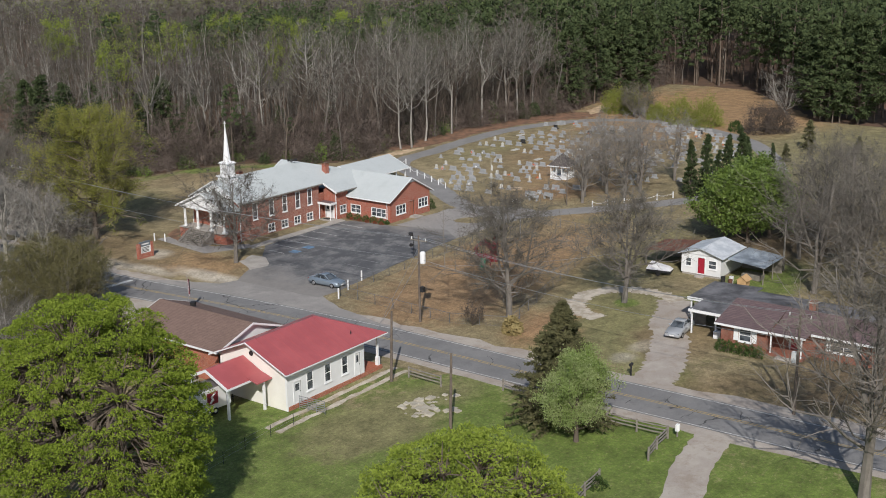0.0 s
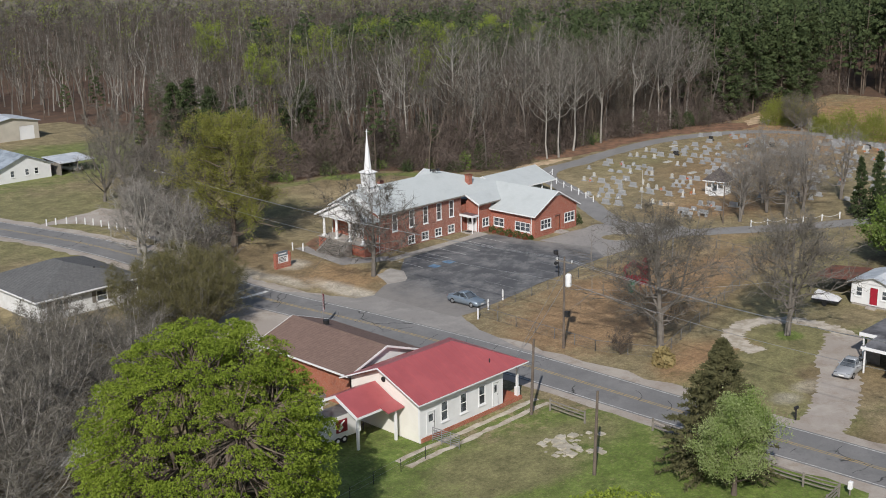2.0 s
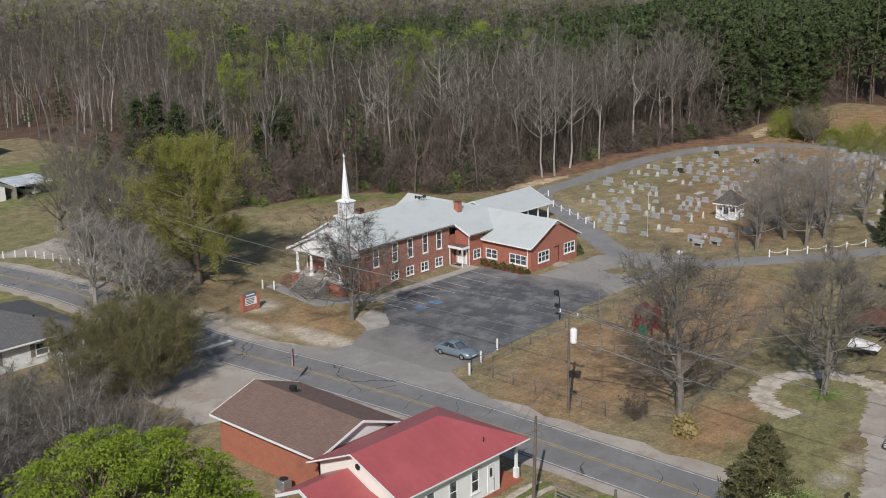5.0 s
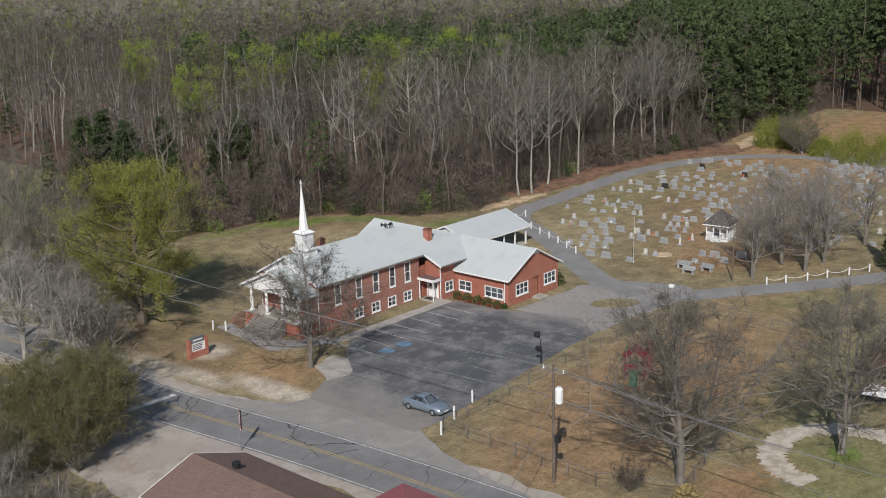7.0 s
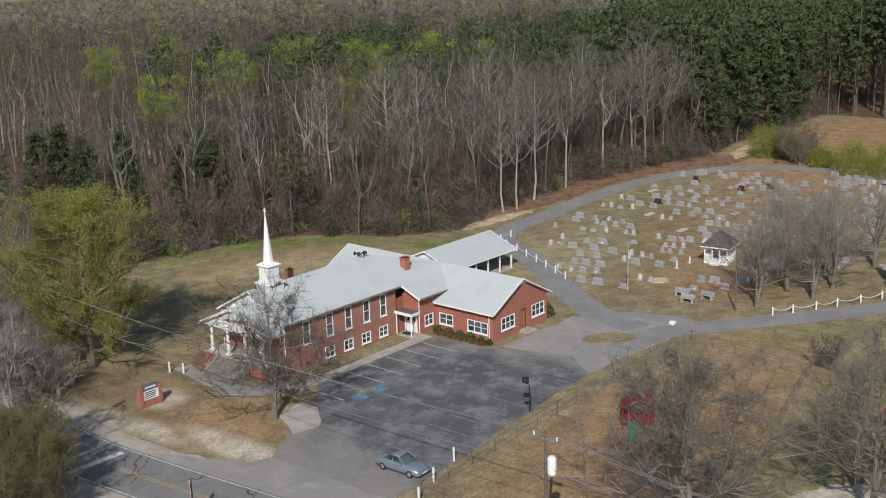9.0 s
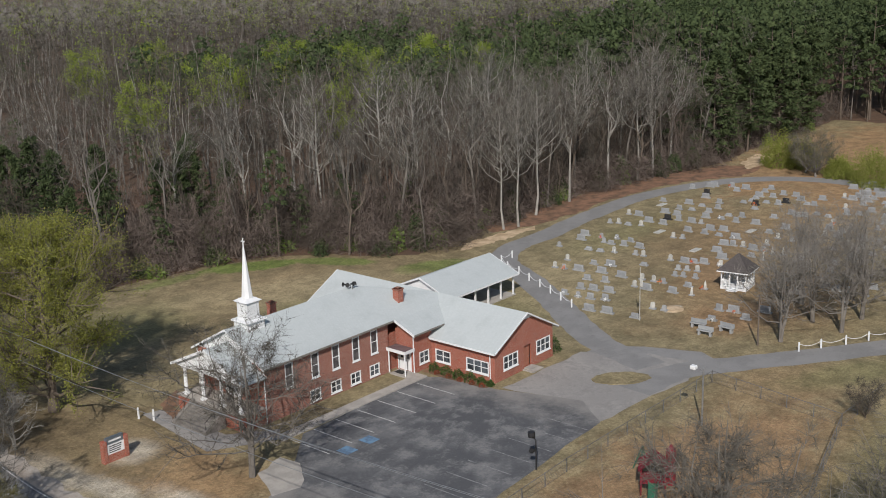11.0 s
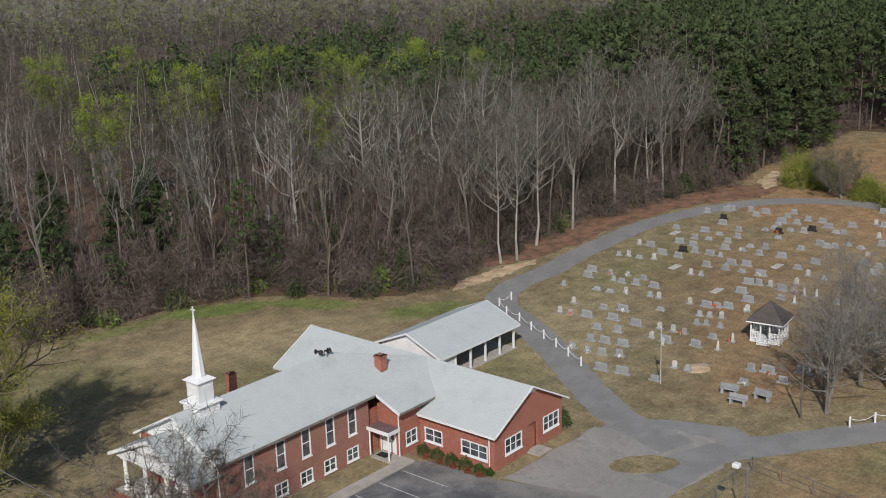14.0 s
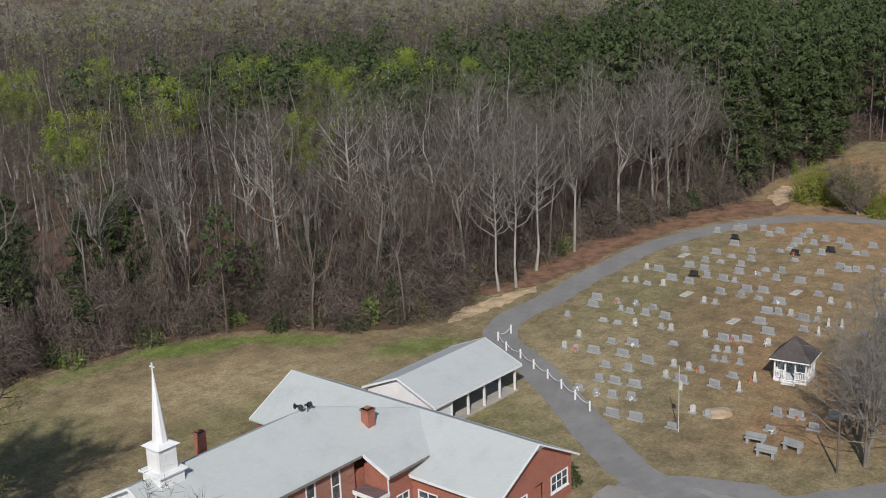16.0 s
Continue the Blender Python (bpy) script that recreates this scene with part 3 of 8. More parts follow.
def gable_wall(m, axis, at, thick, v0, v1, z0, ze, zr):
    """The triangle over a wall under a gable roof."""
    vm = (v0 + v1) / 2
    if axis == "y":
        p = [(at, v0, ze), (at, v1, ze), (at, vm, zr)]
        q = [(at + thick, y, z) for _, y, z in p]
    else:
        p = [(v0, at, ze), (v1, at, ze), (vm, at, zr)]
        q = [(x, at + thick, z) for x, _, z in p]
    m.poly(*p)
    m.poly(*reversed(q))
    for i in range(3):
        j = (i + 1) % 3
        m.poly(p[i], q[i], q[j], p[j])
    return m


# ---------------------------------------------------------------- ground and paving
gm = Mesh()
E_ = 2500
gm.poly((-E_, -E_, 0), (E_, -E_, 0), (E_, E_, 0), (-E_, E_, 0))
ground = tagged(part("ground", gm, "ground"), "dry lawn with bare soil, green patches and painted shade under trees", "ground", kind="structure")

ROAD = curve_pts([(-37.5, -260), (-38.6, -120), (-39.2, -72), (-39.9, -50), (-40.1, -30), (-41.2, -12), (-43.0, 4), (-43.6, 14), (-42.8, 26), (-43.0, 40), (-45.5, 56), (-52, 80), (-66, 110), (-95, 160)], 8)
road = tagged(part("road", strip(ROAD, -3.15, 3.15, 0.03), "road"), "worn grey asphalt two-lane road with cracks", "road", kind="structure")
part("verge", strip(ROAD, -4.6, 4.9, 0.0125, 0.5, 3), "gravel", road, "pale gravel verge")
for k, (a, b) in enumerate(((-2.95, -2.83), (2.83, 2.95))):
    part("edge_line", strip(ROAD, a, b, 0.036), "line", road)
for a, b in ((-0.2, -0.09), (0.09, 0.2)):
    part("centre_line", strip(ROAD, a, b, 0.036), "line_yellow", road)
part("stop_line", flat([(-46.4, 8.3), (-41.2, 8.2), (-41.2, 8.85), (-46.4, 9.05)], 0.038), "line_fresh", road)
cracks = random.Random(5)
for k in range(22):
    y = cracks.uniform(-72, 6)
    i = min(range(len(ROAD)), key=lambda j: abs(ROAD[j].y - y))
    x, m = ROAD[i].x + cracks.uniform(-2.8, 1), Mesh()
    pts, a = [], cracks.uniform(-0.5, 0.5)
    for j in range(cracks.randint(3, 8)):
        pts.append(Vector((x, y, 0)))
        a += cracks.uniform(-0.45, 0.45)
        x, y = x + 0.55 * math.cos(a), y + 0.55 * math.sin(a)
    part("crack", strip(pts, -0.022, 0.02, 0.037, 0.012, k), "rubber", road, "tar-filled crack")

lot = tagged(part("parking_lot", flat(ragged([(-33.5, -15.8), (-30, -15.9), (-12, -13.9), (-2, -13.0), (1, -9), (-1.5, -0.9), (-2.2, 5.6), (-3.2, 7.0), (-20, 6.6), (-24.5, 2.6), (-31, -1.0), (-34, -2.5)], 2, 0.12, 2), 0.03), "asphalt"),
             "dark asphalt church parking lot with faded stall lines", "parking lot", kind="structure")
part("apron", flat(ragged([(-33.5, -17.2), (-35.4, -22), (-36.6, -29), (-37.2, -34), (-37.7, -20), (-40.0, -2), (-41.2, 8), (-39, 5.3), (-36, -1.5), (-33.4, -2.4), (-31.5, -7), (-32, -15)], 1.4, 0.25, 4), 0.022), "asphalt_old", lot, "bleached worn asphalt apron")
part("apron", flat(ragged([(-2.2, -13.1), (6, -13.6), (11.4, -14.4), (16, -11.5), (15.5, -7.5), (12.9, -4.7), (12.0, -1.5), (9.0, -1.6), (-1.0, -1.0), (0.8, -8.6)], 1.5, 0.2, 6), 0.024), "asphalt_old", lot, "bleached worn asphalt apron")
for k in range(9):
    x = -4.9 - 2.75 * k
    if x > -24:
        part("stall_line", flat([(x - 0.05, 6.5), (x + 0.05, 6.5), (x + 0.05, 1.6), (x - 0.05, 1.6)], 0.036), "line", lot)
for k in range(10):
    x = -4.2 - 2.75 * k
    part("stall_line", flat([(x - 0.05, -13.2), (x + 0.05, -13.2), (x + 0.05, -8.6), (x - 0.05, -8.6)], 0.036), "line_faint", lot)
for x in (-20.6, -17.9):
    m = Mesh()
    m.poly((x, 0.2, 0.037), (x + 1.3, 0.2, 0.037), (x + 1.3, 1.6, 0.037), (x, 1.6, 0.037))
    part("parking_mark", m, "line_blue", lot, "blue painted accessible-parking square")

kerb = Mesh()
kerb.box(-22, 6.75, 0, -3.0, 8.0, 0.14).box(-4.6, 8.0, 0, -3.0, 10.4, 0.13)
walkway = tagged(part("pavement", kerb, "concrete"), "worn concrete walk beside the parking lot", "pavement", kind="structure")
part("front_walk", flat([(-27.5, 10.5), (-22, 7.4), (-20.4, 9), (-24.2, 12), (-24.2, 21.5), (-26, 22)], 0.026), "asphalt_old", walkway)
part("corner_slab", flat(ragged([(-29.5, -0.6), (-27, -1), (-24, 2.2), (-24.2, 4.6), (-27.5, 3.5)], 1, 0.2, 8), 0.034), "concrete", walkway)

DRIVE = curve_pts([(12.5, -9.5), (15.0, -2), (19, 4), (24, 10.5), (30, 19), (34.6, 26.5), (41, 29.8), (49, 30), (58, 31.2), (68, 31.8), (76, 32), (84, 30.5), (92, 27.8), (99, 23.5), (104, 16), (105, 6), (100, -6), (92, -17), (80, -26), (66, -33)], 7)
drive = tagged(part("drive", strip(DRIVE, -1.9, 1.9, 0.028, 0.12, 9), "drive"), "narrow grey asphalt cemetery drive", "drive", kind="structure")
EAST = curve_pts([(6, -11.5), (13, -12.5), (20, -17.5), (28.5, -24), (40, -31), (54, -35), (66, -33)], 7)
part("drive_branch", strip(EAST, -1.9, 1.9, 0.026, 0.12, 10), "drive", drive)
part("drive_fillet", flat(ragged([(10.5, -13.4), (17, -15.2), (19, -11.5), (17, -6), (14.6, -2), (11, -2), (10, -8)], 1.5, 0.1, 3), 0.02), "drive", drive)
island = Mesh()
isl = [(7.9 + (2.9 * math.cos(t) * 0.71 + 1.6 * math.sin(t) * 0.71), -8.9 + (-2.9 * math.cos(t) * 0.71 + 1.6 * math.sin(t) * 0.71)) for t in [2 * math.pi * k / 28 for k in range(28)]]
island.prism(ragged(isl, 0.8, 0.12, 3), 0.0, 0.09)
tagged(part("traffic_island", island, "ground"), "grass island in the asphalt", "island", kind="structure")

SDRIVE = curve_pts([(-39.5, -69.8), (-43, -70), (-46, -70.3), (-50, -71), (-56, -72.8), (-66, -76), (-82, -80)], 6)
tagged(part("gravel_drive", strip(SDRIVE, -1.6, 1.6, 0.0185, 0.14, 4), "gravel"), "pale gravel farm track", "track", kind="structure")
for k, (o, z) in enumerate(((-37.0, 0.012), (-38.4, 0.012))):
    tagged(part("wheel_track", strip([Vector((x, o - 0.6 + 0.05 * math.sin(x), 0)) for x in range(-64, -45)], -0.3, 0.3, z + 0.004, 0.12, k), "sand_white"), "sandy wheel track in the grass", "track", kind="structure")
RING = curve_pts([(-21.3, -46.6), (-20.6, -43.9), (-18.0, -41.8), (-14.6, -41.3), (-11.6, -42.6), (-9.8, -45.4), (-9.9, -48.6), (-11.2, -51.0)], 16)
tagged(part("sand_ring", strip(RING, -1.25, 1.05, 0.013, 0.32, 6), "sand_white"), "pale trampled sand in a ring round an oak", "sand", kind="structure")
YARD = curve_pts([(-36.6, -60.2), (-32.5, -59.4), (-28, -58.0), (-23.5, -56.2), (-19, -53.6), (-14.5, -52.2), (-11.0, -50.4)], 16)
tagged(part("house_drive", strip(YARD, -1.9, 2.0, 0.011, 0.3, 8), "gravel"), "worn gravel drive up to the carport", "drive", kind="structure")
tagged(part("gravel_yard", flat(ragged([(-46.4, -24), (-46, 8), (-49, 12), (-56, 6), (-57, -8), (-50, -12), (-50, -24)], 1.5, 0.5, 5), 0.007), "gravel"), "pale gravel yard beside the road", "yard", kind="structure")
tagged(part("gravel_yard", flat(ragged([(-44, 62), (-30, 66), (-24, 56), (-32, 40), (-36, 38), (-35, 50), (-38, 60)], 2, 0.6, 5), 0.010), "gravel"), "pale gravel yard behind white posts", "yard", kind="structure")
tagged(part("rubble_patch", flat(ragged([(-52.4, -44.0), (-50.6, -44.6), (-51.6, -46.0), (-52.4, -47.2), (-53.4, -46.0)], 0.35, 0.3, 12), 0.012), "stone_pale"), "pale rubble showing in the grass", "rubble", kind="structure")
tagged(part("sand_bank", flat(ragged([(35.5, 34.6), (42, 33.6), (51, 33.4), (52, 34.6), (45, 36.3), (38, 36.8)], 0.8, 0.35, 3), 0.02), "sand"), "pale bare sand beside the drive", "sand", kind="structure")
tagged(part("sand_bank", flat(ragged([(107, 28), (113, 27), (122, 30), (121, 33), (112, 31.5)], 1, 0.4, 7), 0.02), "sand"), "pale bare sand beside the drive", "sand", kind="structure")
EDGE = [(-120, 190), (-40, 175), (14, 158), (14, 118), (-4, 100), (-8, 80), (-6, 60), (4, 59.5), (13, 57.2), (22, 51.8), (25.5, 45), (30, 38.8), (37.4, 37.8), (48, 40), (58, 39.8), (73, 41), (82, 40), (93, 37), (109, 34), (128, 36.5), (150, 36), (166, 37), (167, 25), (165, 12), (137, -10), (123.5, -20), (123, -35), (130, -120), (200, -400), (900, -300), (900, 900), (-300, 900)]
tagged(part("forest_floor", flat(ragged(EDGE[:27], 3, 0.8, 3, False) + EDGE[27:], 0.008), "litter"), "brown leaf litter under the woods", "forest floor", kind="structure")
tagged(part("straw_verge", flat(ragged([(46, 37.2), (54, 34.6), (62, 34.2), (70, 34.6), (78, 34.4), (86, 33), (94, 30.4), (101, 26), (112, 26), (108, 33), (93, 38), (82, 41), (58, 41), (48, 41)], 1.5, 0.5, 3), 0.014), "pine_straw"), "red-brown pine straw along the drive", "verge", kind="structure")

# ---------------------------------------------------------------- the church
church = empty("church", label="red brick church with pale grey roof and white steeple", category="church")
NX0, NX1, NY0, NY1, NE, NR = -20.3, -4.2, 10.8, 20.3, 5.45, 8.2
SLOPE = (NR - NE) / 5.2
tall = [(x - 0.42, x + 0.42, 2.65, 4.95) for x in (-17.4, -14.15, -11.45, -8.75, -6.2)]
low = [(x - 0.62, x + 0.62, 0.35, 1.4) for x in (-14.3, -11.6, -8.95, -6.3)]
m = wall(Mesh(), "x", NY0, NX0, NX1, 0, 5.55, 0.3, tall + low)
part("wall_south", m, "brick_nave", church)
part("wall_north", wall(Mesh(), "x", NY1, NX0, NX1, 0, 5.55, -0.3), "brick", church)
m = wall(Mesh(), "y", NX0, NY0 + 0.3, NY1 - 0.3, 0, 5.55, 0.3, [(14.6, 16.4, 1.55, 3.9)])
part("wall_front", m, "brick", church)
part("front_gable", gable_wall(Mesh(), "y", NX0, 0.3, NY0 - 0.1, NY1 + 0.1, 0, 5.55, 8.0), "white", church, "white boarded front gable")
m = wall(Mesh(), "y", NX1, NY0 + 0.3, NY1 - 0.3, 0, 5.55, -0.3)
gable_wall(m, "y", NX1, -0.3, NY0, NY1, 0, 5.55, 8.0)
part("wall_rear", m, "brick", church)
part("nave_roof", gable(Mesh(), "x", NX0 - 0.45, NX1 + 0.4, 10.35, 20.75, NE, NR), "shingle", church, "pale grey shingle roof")
m = Mesh()
rake(m, "x", NX0 - 0.45, 10.35, 20.75, NE, NR)
pieces("rake_board", m, "white", church)
m = Mesh().box(NX0 - 0.4, 10.29, NE - 0.2, NX1 + 0.35, 10.36, NE - 0.02).box(NX0 - 0.4, 20.74, NE - 0.2, NX1 + 0.35, 20.81, NE - 0.02)
pieces("gutter", m, "grey_wood", church)
for u0, u1, z0, z1 in tall:
    window(church, "x", NY0, -1, u0, u1, z0, z1, 1, 2, "glass_tinted")
for u0, u1, z0, z1 in low:
    window(church, "x", NY0, -1, u0, u1, z0, z1, 2, 2)
door(church, "y", NX0, -1, 14.65, 15.45, 1.55, 3.85)
door(church, "y", NX0, -1, 15.55, 16.35, 1.55, 3.85)
# the portico
part("portico_floor", Mesh().box(-23.0, 10.9, 0, NX0, 20.3, 1.5), "brick", church)
part("portico_slab", Mesh().box(-23.15, 10.8, 1.5, NX0, 20.4, 1.56), "concrete", church)
stairs = Mesh()
for k in range(8):
    stairs.box(-25.4 + 0.3 * k, 13.6, 0, -25.1 + 0.3 * k if k < 7 else -23.15, 17.6, 0.185 * (k + 1))
pieces("step", stairs, "concrete_dark", church)
for y in (13.2, 17.6):
    m = Mesh()
    m.hexa(((-25.5, y, 0), (-23.15, y, 0), (-23.15, y + 0.4, 0), (-25.5, y + 0.4, 0), (-25.5, y, 0.35), (-23.15, y, 1.75), (-23.15, y + 0.4, 1.75), (-25.5, y + 0.4, 0.35)))
    part("step_wall", m, "concrete_dark", church)
    m = Mesh()
    for x, z in ((-25.3, 0.3), (-24.2, 0.9), (-23.2, 1.6)):
        m.tube(((x, y + 0.2, z), (x, y + 0.2, z + 0.85)), (0.025, 0.025), 5)
    m.tube(((-25.3, y + 0.2, 1.15), (-23.2, y + 0.2, 2.45)), (0.03, 0.03), 5)
    part("handrail", m, "dark", church)
for y in (11.7, 14.3, 17.0, 19.6):
    m = Mesh()
    m.box(-22.75, y - 0.24, 1.56, -22.27, y + 0.24, 1.76)
    m.tube(((-22.51, y, 1.76), (-22.51, y, 2.6), (-22.51, y, 4.2)), (0.18, 0.185, 0.155), 12)
    m.box(-22.74, y - 0.22, 4.2, -22.28, y + 0.22, 4.36)
    part("column", m, "white", church)
part("portico_beam", Mesh().box(-22.8, 10.9, 4.36, -22.25, 20.4, 4.62).box(-22.25, 10.9, 4.36, NX0, 11.3, 4.62).box(-22.25, 20.0, 4.36, NX0, 20.4, 4.62), "white", church)
part("portico_ceiling", Mesh().box(-22.25, 11.3, 4.5, NX0, 20.0, 4.56), "white", church)
part("pediment", gable_wall(Mesh(), "y", -22.8, 0.2, 10.7, 20.6, 0, 4.62, 6.75), "white", church, "white boarded pediment")
part("portico_roof", gable(Mesh(), "x", -23.15, NX0, 10.45, 20.85, 4.62, 6.95), "shingle", church)
m = Mesh()
rake(m, "x", -23.15, 10.45, 20.85, 4.62, 6.95, 0.04, 0.24, 0.26)
pieces("rake_board", m, "white", church)
m = Mesh()
for y in (10.75, 20.35):
    m.tube(((NX0 - 0.1, y - 0.02, 0.1), (NX0 - 0.1, y - 0.02, 5.3)), (0.055, 0.055), 6)
pieces("downspout", m, "white", church)
# the steeple
SX, SY = -17.85, 15.4
steeple = part("steeple", Mesh().box(SX - 1.0, SY - 1.0, 7.3, SX + 1.0, SY + 1.0, 8.4), "white", church, "white panelled wooden steeple")
part("cornice", bevelled(Mesh().box(SX - 1.22, SY - 1.22, 8.4, SX + 1.22, SY + 1.22, 8.58), "cornice", 0.05), "white", steeple)
m = Mesh().box(SX - 0.72, SY - 0.72, 8.58, SX + 0.72, SY + 0.72, 10.15)
part("belfry", m, "siding", steeple)
for a, (dx, dy) in enumerate(((-1, 0), (1, 0), (0, -1), (0, 1))):
    m = Mesh()
    for k in range(8):
        z = 8.85 + 0.14 * k
        if dx:
            m.box(SX + dx * 0.72, SY - 0.4, z, SX + dx * 0.75, SY + 0.4, z + 0.09)
        else:
            m.box(SX - 0.4, SY + dy * 0.72, z, SX + 0.4, SY + dy * 0.75, z + 0.09)
    part("louvre", m, "white", steeple)
m = Mesh()
m.hexa([(SX + a * 0.72, SY + b * 0.72, 10.15) for a, b in ((-1, -1), (1, -1), (1, 1), (-1, 1))] + [(SX + a * 0.95, SY + b * 0.95, 10.33) for a, b in ((-1, -1), (1, -1), (1, 1), (-1, 1))])
m.hexa([(SX + a * 0.95, SY + b * 0.95, 10.33) for a, b in ((-1, -1), (1, -1), (1, 1), (-1, 1))] + [(SX + a * 0.5, SY + b * 0.5, 10.6) for a, b in ((-1, -1), (1, -1), (1, 1), (-1, 1))])
part("cornice", m, "white", steeple)
m = Mesh()
m.tube(((SX, SY, 10.5), (SX, SY, 15.6)), (0.56, 0.05), 8)
part("spire", m, "white", steeple)
part("cross", Mesh().box(SX - 0.04, SY - 0.04, 15.55, SX + 0.04, SY + 0.04, 16.25).box(SX - 0.04, SY - 0.24, 15.9, SX + 0.04, SY + 0.24, 15.99), "white", steeple)
# the cross wing
AX0, AX1, AY0, AY1, AE, AR = -0.4, 9.15, 0.2, 26.3, 3.3, 6.1
south = [(1.0, 3.2, 1.0, 2.3), (6.4, 8.6, 1.1, 2.4), (4.25, 5.45, 0.12, 2.5)]
west = [(1.05, 3.75, 0.75, 1.95), (5.95, 7.8, 0.8, 1.95)]
part("wall_south", wall(Mesh(), "x", AY0, AX0, AX1, 0, 3.45, 0.3, south), "brick", church)
part("wing_gable", gable_wall(Mesh(), "x", AY0, 0.3, AX0 - 0.1, AX1 + 0.1, 0, 3.45, 5.9), "brick", church)
part("wall_west", wall(Mesh(), "y", AX0, AY0 + 0.3, AY1 - 0.3, 0, 3.45, 0.3, west), "brick", church)
part("wall_east", wall(Mesh(), "y", AX1, AY0 + 0.3, AY1 - 0.3, 0, 3.45, -0.3), "brick", church)
m = wall(Mesh(), "x", AY1, AX0, AX1, 0, 3.45, -0.3)
gable_wall(m, "x", AY1, -0.3, AX0, AX1, 0, 3.45, 5.9)
part("wall_north", m, "brick", church)
part("wing_roof", gable(Mesh(), "y", AY0 - 0.45, AY1 + 0.4, -0.9, 9.65, AE, AR), "shingle", church, "pale grey shingle roof")
m = Mesh()
rake(m, "y", AY0 - 0.45, -0.9, 9.65, AE, AR, 0.04, 0.13, 0.13)
rake(m, "y", AY1 + 0.4, -0.9, 9.65, AE, AR)
m.poly((3.2, AY0 - 0.03, 5.3), (5.6, AY0 - 0.03, 5.3), (4.375, AY0 - 0.03, 5.98))
m.poly((5.6, AY0 - 0.01, 5.3), (3.2, AY0 - 0.01, 5.3), (4.375, AY0 - 0.01, 5.98))
pieces("rake_board", m, "white", church)
pieces("gutter", Mesh().box(-0.97, AY0 - 0.4, AE - 0.2, -0.89, 8.2, AE - 0.02).box(9.64, AY0 - 0.4, AE - 0.2, 9.72, AY1 + 0.3, AE - 0.02), "white", church)
window(church, "x", AY0, -1, *south[0], 3, 2)
window(church, "x", AY0, -1, *south[1], 3, 2)
door(church, "x", AY0 + 0.2, -1, 4.35, 5.45, 0.15, 2.4, "brick_orange", False)
pieces("door_step", Mesh().box(4.0, -1.1, 0, 5.8, 0.2, 0.12).box(4.3, -0.6, 0.12, 5.5, 0.2, 0.24), "concrete", church)
window(church, "y", AX0, -1, *west[0], 3, 2)
window(church, "y", AX0, -1, *west[1], 2, 2)
m = Mesh()
for x, y in ((-0.48, 0.75), (AX1 + 0.06, 0.5)):
    m.tube(((x, y, 0.05), (x, y, 3.1)), (0.055, 0.055), 6)
pieces("downspout", m, "white", church)
# the side entrance between the two
m = wall(Mesh(), "x", 8.4, -3.1, AX0, 0, 4.4, 0.3, [(-2.2, -0.9, 0.8, 1.95)])
wall(m, "y", -3.1, 8.7, 10.8, 0, 4.4, 0.3, [(8.85, 10.45, 0.14, 2.4)])
m.box(-3.9, 11.1, 0, AX0, 17.3, 3.8)
m.poly((-3.1, 8.5, 4.38), (-3.1, 10.5, 4.38), (-3.1, 10.5, 5.3)).poly((-3.12, 8.5, 4.38), (-3.12, 10.5, 5.3), (-3.12, 10.5, 4.38))
pieces("entrance_wall", m, "brick", church)
m = Mesh()
slab(m, (-3.6, 7.75, 4.35), (1.4, 7.75, 4.35), (3.3, 10.5, 5.5), (-3.6, 10.5, 5.5))
part("entrance_roof", m, "shingle", church)
m = Mesh()
m.hexa(((-3.85, 10.36, 5.31), (3.15, 10.36, 5.31), (4.375, 11.6, 5.97), (-3.85, 15.54, 8.05), (-3.85, 10.36, 5.45), (3.15, 10.36, 5.45), (4.375, 11.6, 6.11), (-3.85, 15.54, 8.19)))
m.hexa(((-3.85, 15.55, 4.6), (4.375, 11.61, 4.6), (4.375, 11.75, 4.6), (-3.85, 15.69, 4.6), (-3.85, 15.55, 8.18), (4.375, 11.61, 6.1), (4.375, 11.75, 6.1), (-3.85, 15.69, 8.18)))
pieces("roof_return", m, "shingle", church)
m = Mesh()
m.hexa(((-3.66, 7.75, 4.1), (-3.66, 10.35, 5.2), (-3.6, 10.35, 5.2), (-3.6, 7.75, 4.1), (-3.66, 7.75, 4.36), (-3.66, 10.35, 5.46), (-3.6, 10.35, 5.46), (-3.6, 7.75, 4.36)))
pieces("rake_board", m, "white", church)
pieces("gutter", Mesh().box(-3.6, 7.67, 4.18, 0.9, 7.75, 4.34), "grey_wood", church)
window(church, "x", 8.4, -1, -2.2, -0.9, 0.8, 1.95, 2, 2)
door(church, "y", -3.1, -1, 8.85, 9.62, 0.14, 2.35)
door(church, "y", -3.1, -1, 9.68, 10.45, 0.14, 2.35)
part("canopy", Mesh().box(-4.5, 8.3, 2.65, -3.1, 10.75, 2.72), "shingle_plum", church, "small flat canopy")
pieces("canopy_trim", Mesh().box(-4.56, 8.24, 2.42, -4.5, 10.78, 2.75).box(-4.5, 8.24, 2.42, -3.1, 8.3, 2.75).box(-4.5, 8.3, 2.45, -3.1, 10.75, 2.6), "white", church)
part("canopy_post", Mesh().tube(((-4.4, 8.42, 0.1), (-4.4, 8.42, 2.5)), (0.07, 0.07), 8), "white", church)
part("canopy_post", Mesh().tube(((-4.4, 10.6, 0.1), (-4.4, 10.6, 2.5)), (0.07, 0.07), 8), "white", church)
pieces("downspout", Mesh().tube(((-3.17, 8.33, 0.05), (-3.17, 8.33, 4.1)), (0.055, 0.055), 6), "white", church)
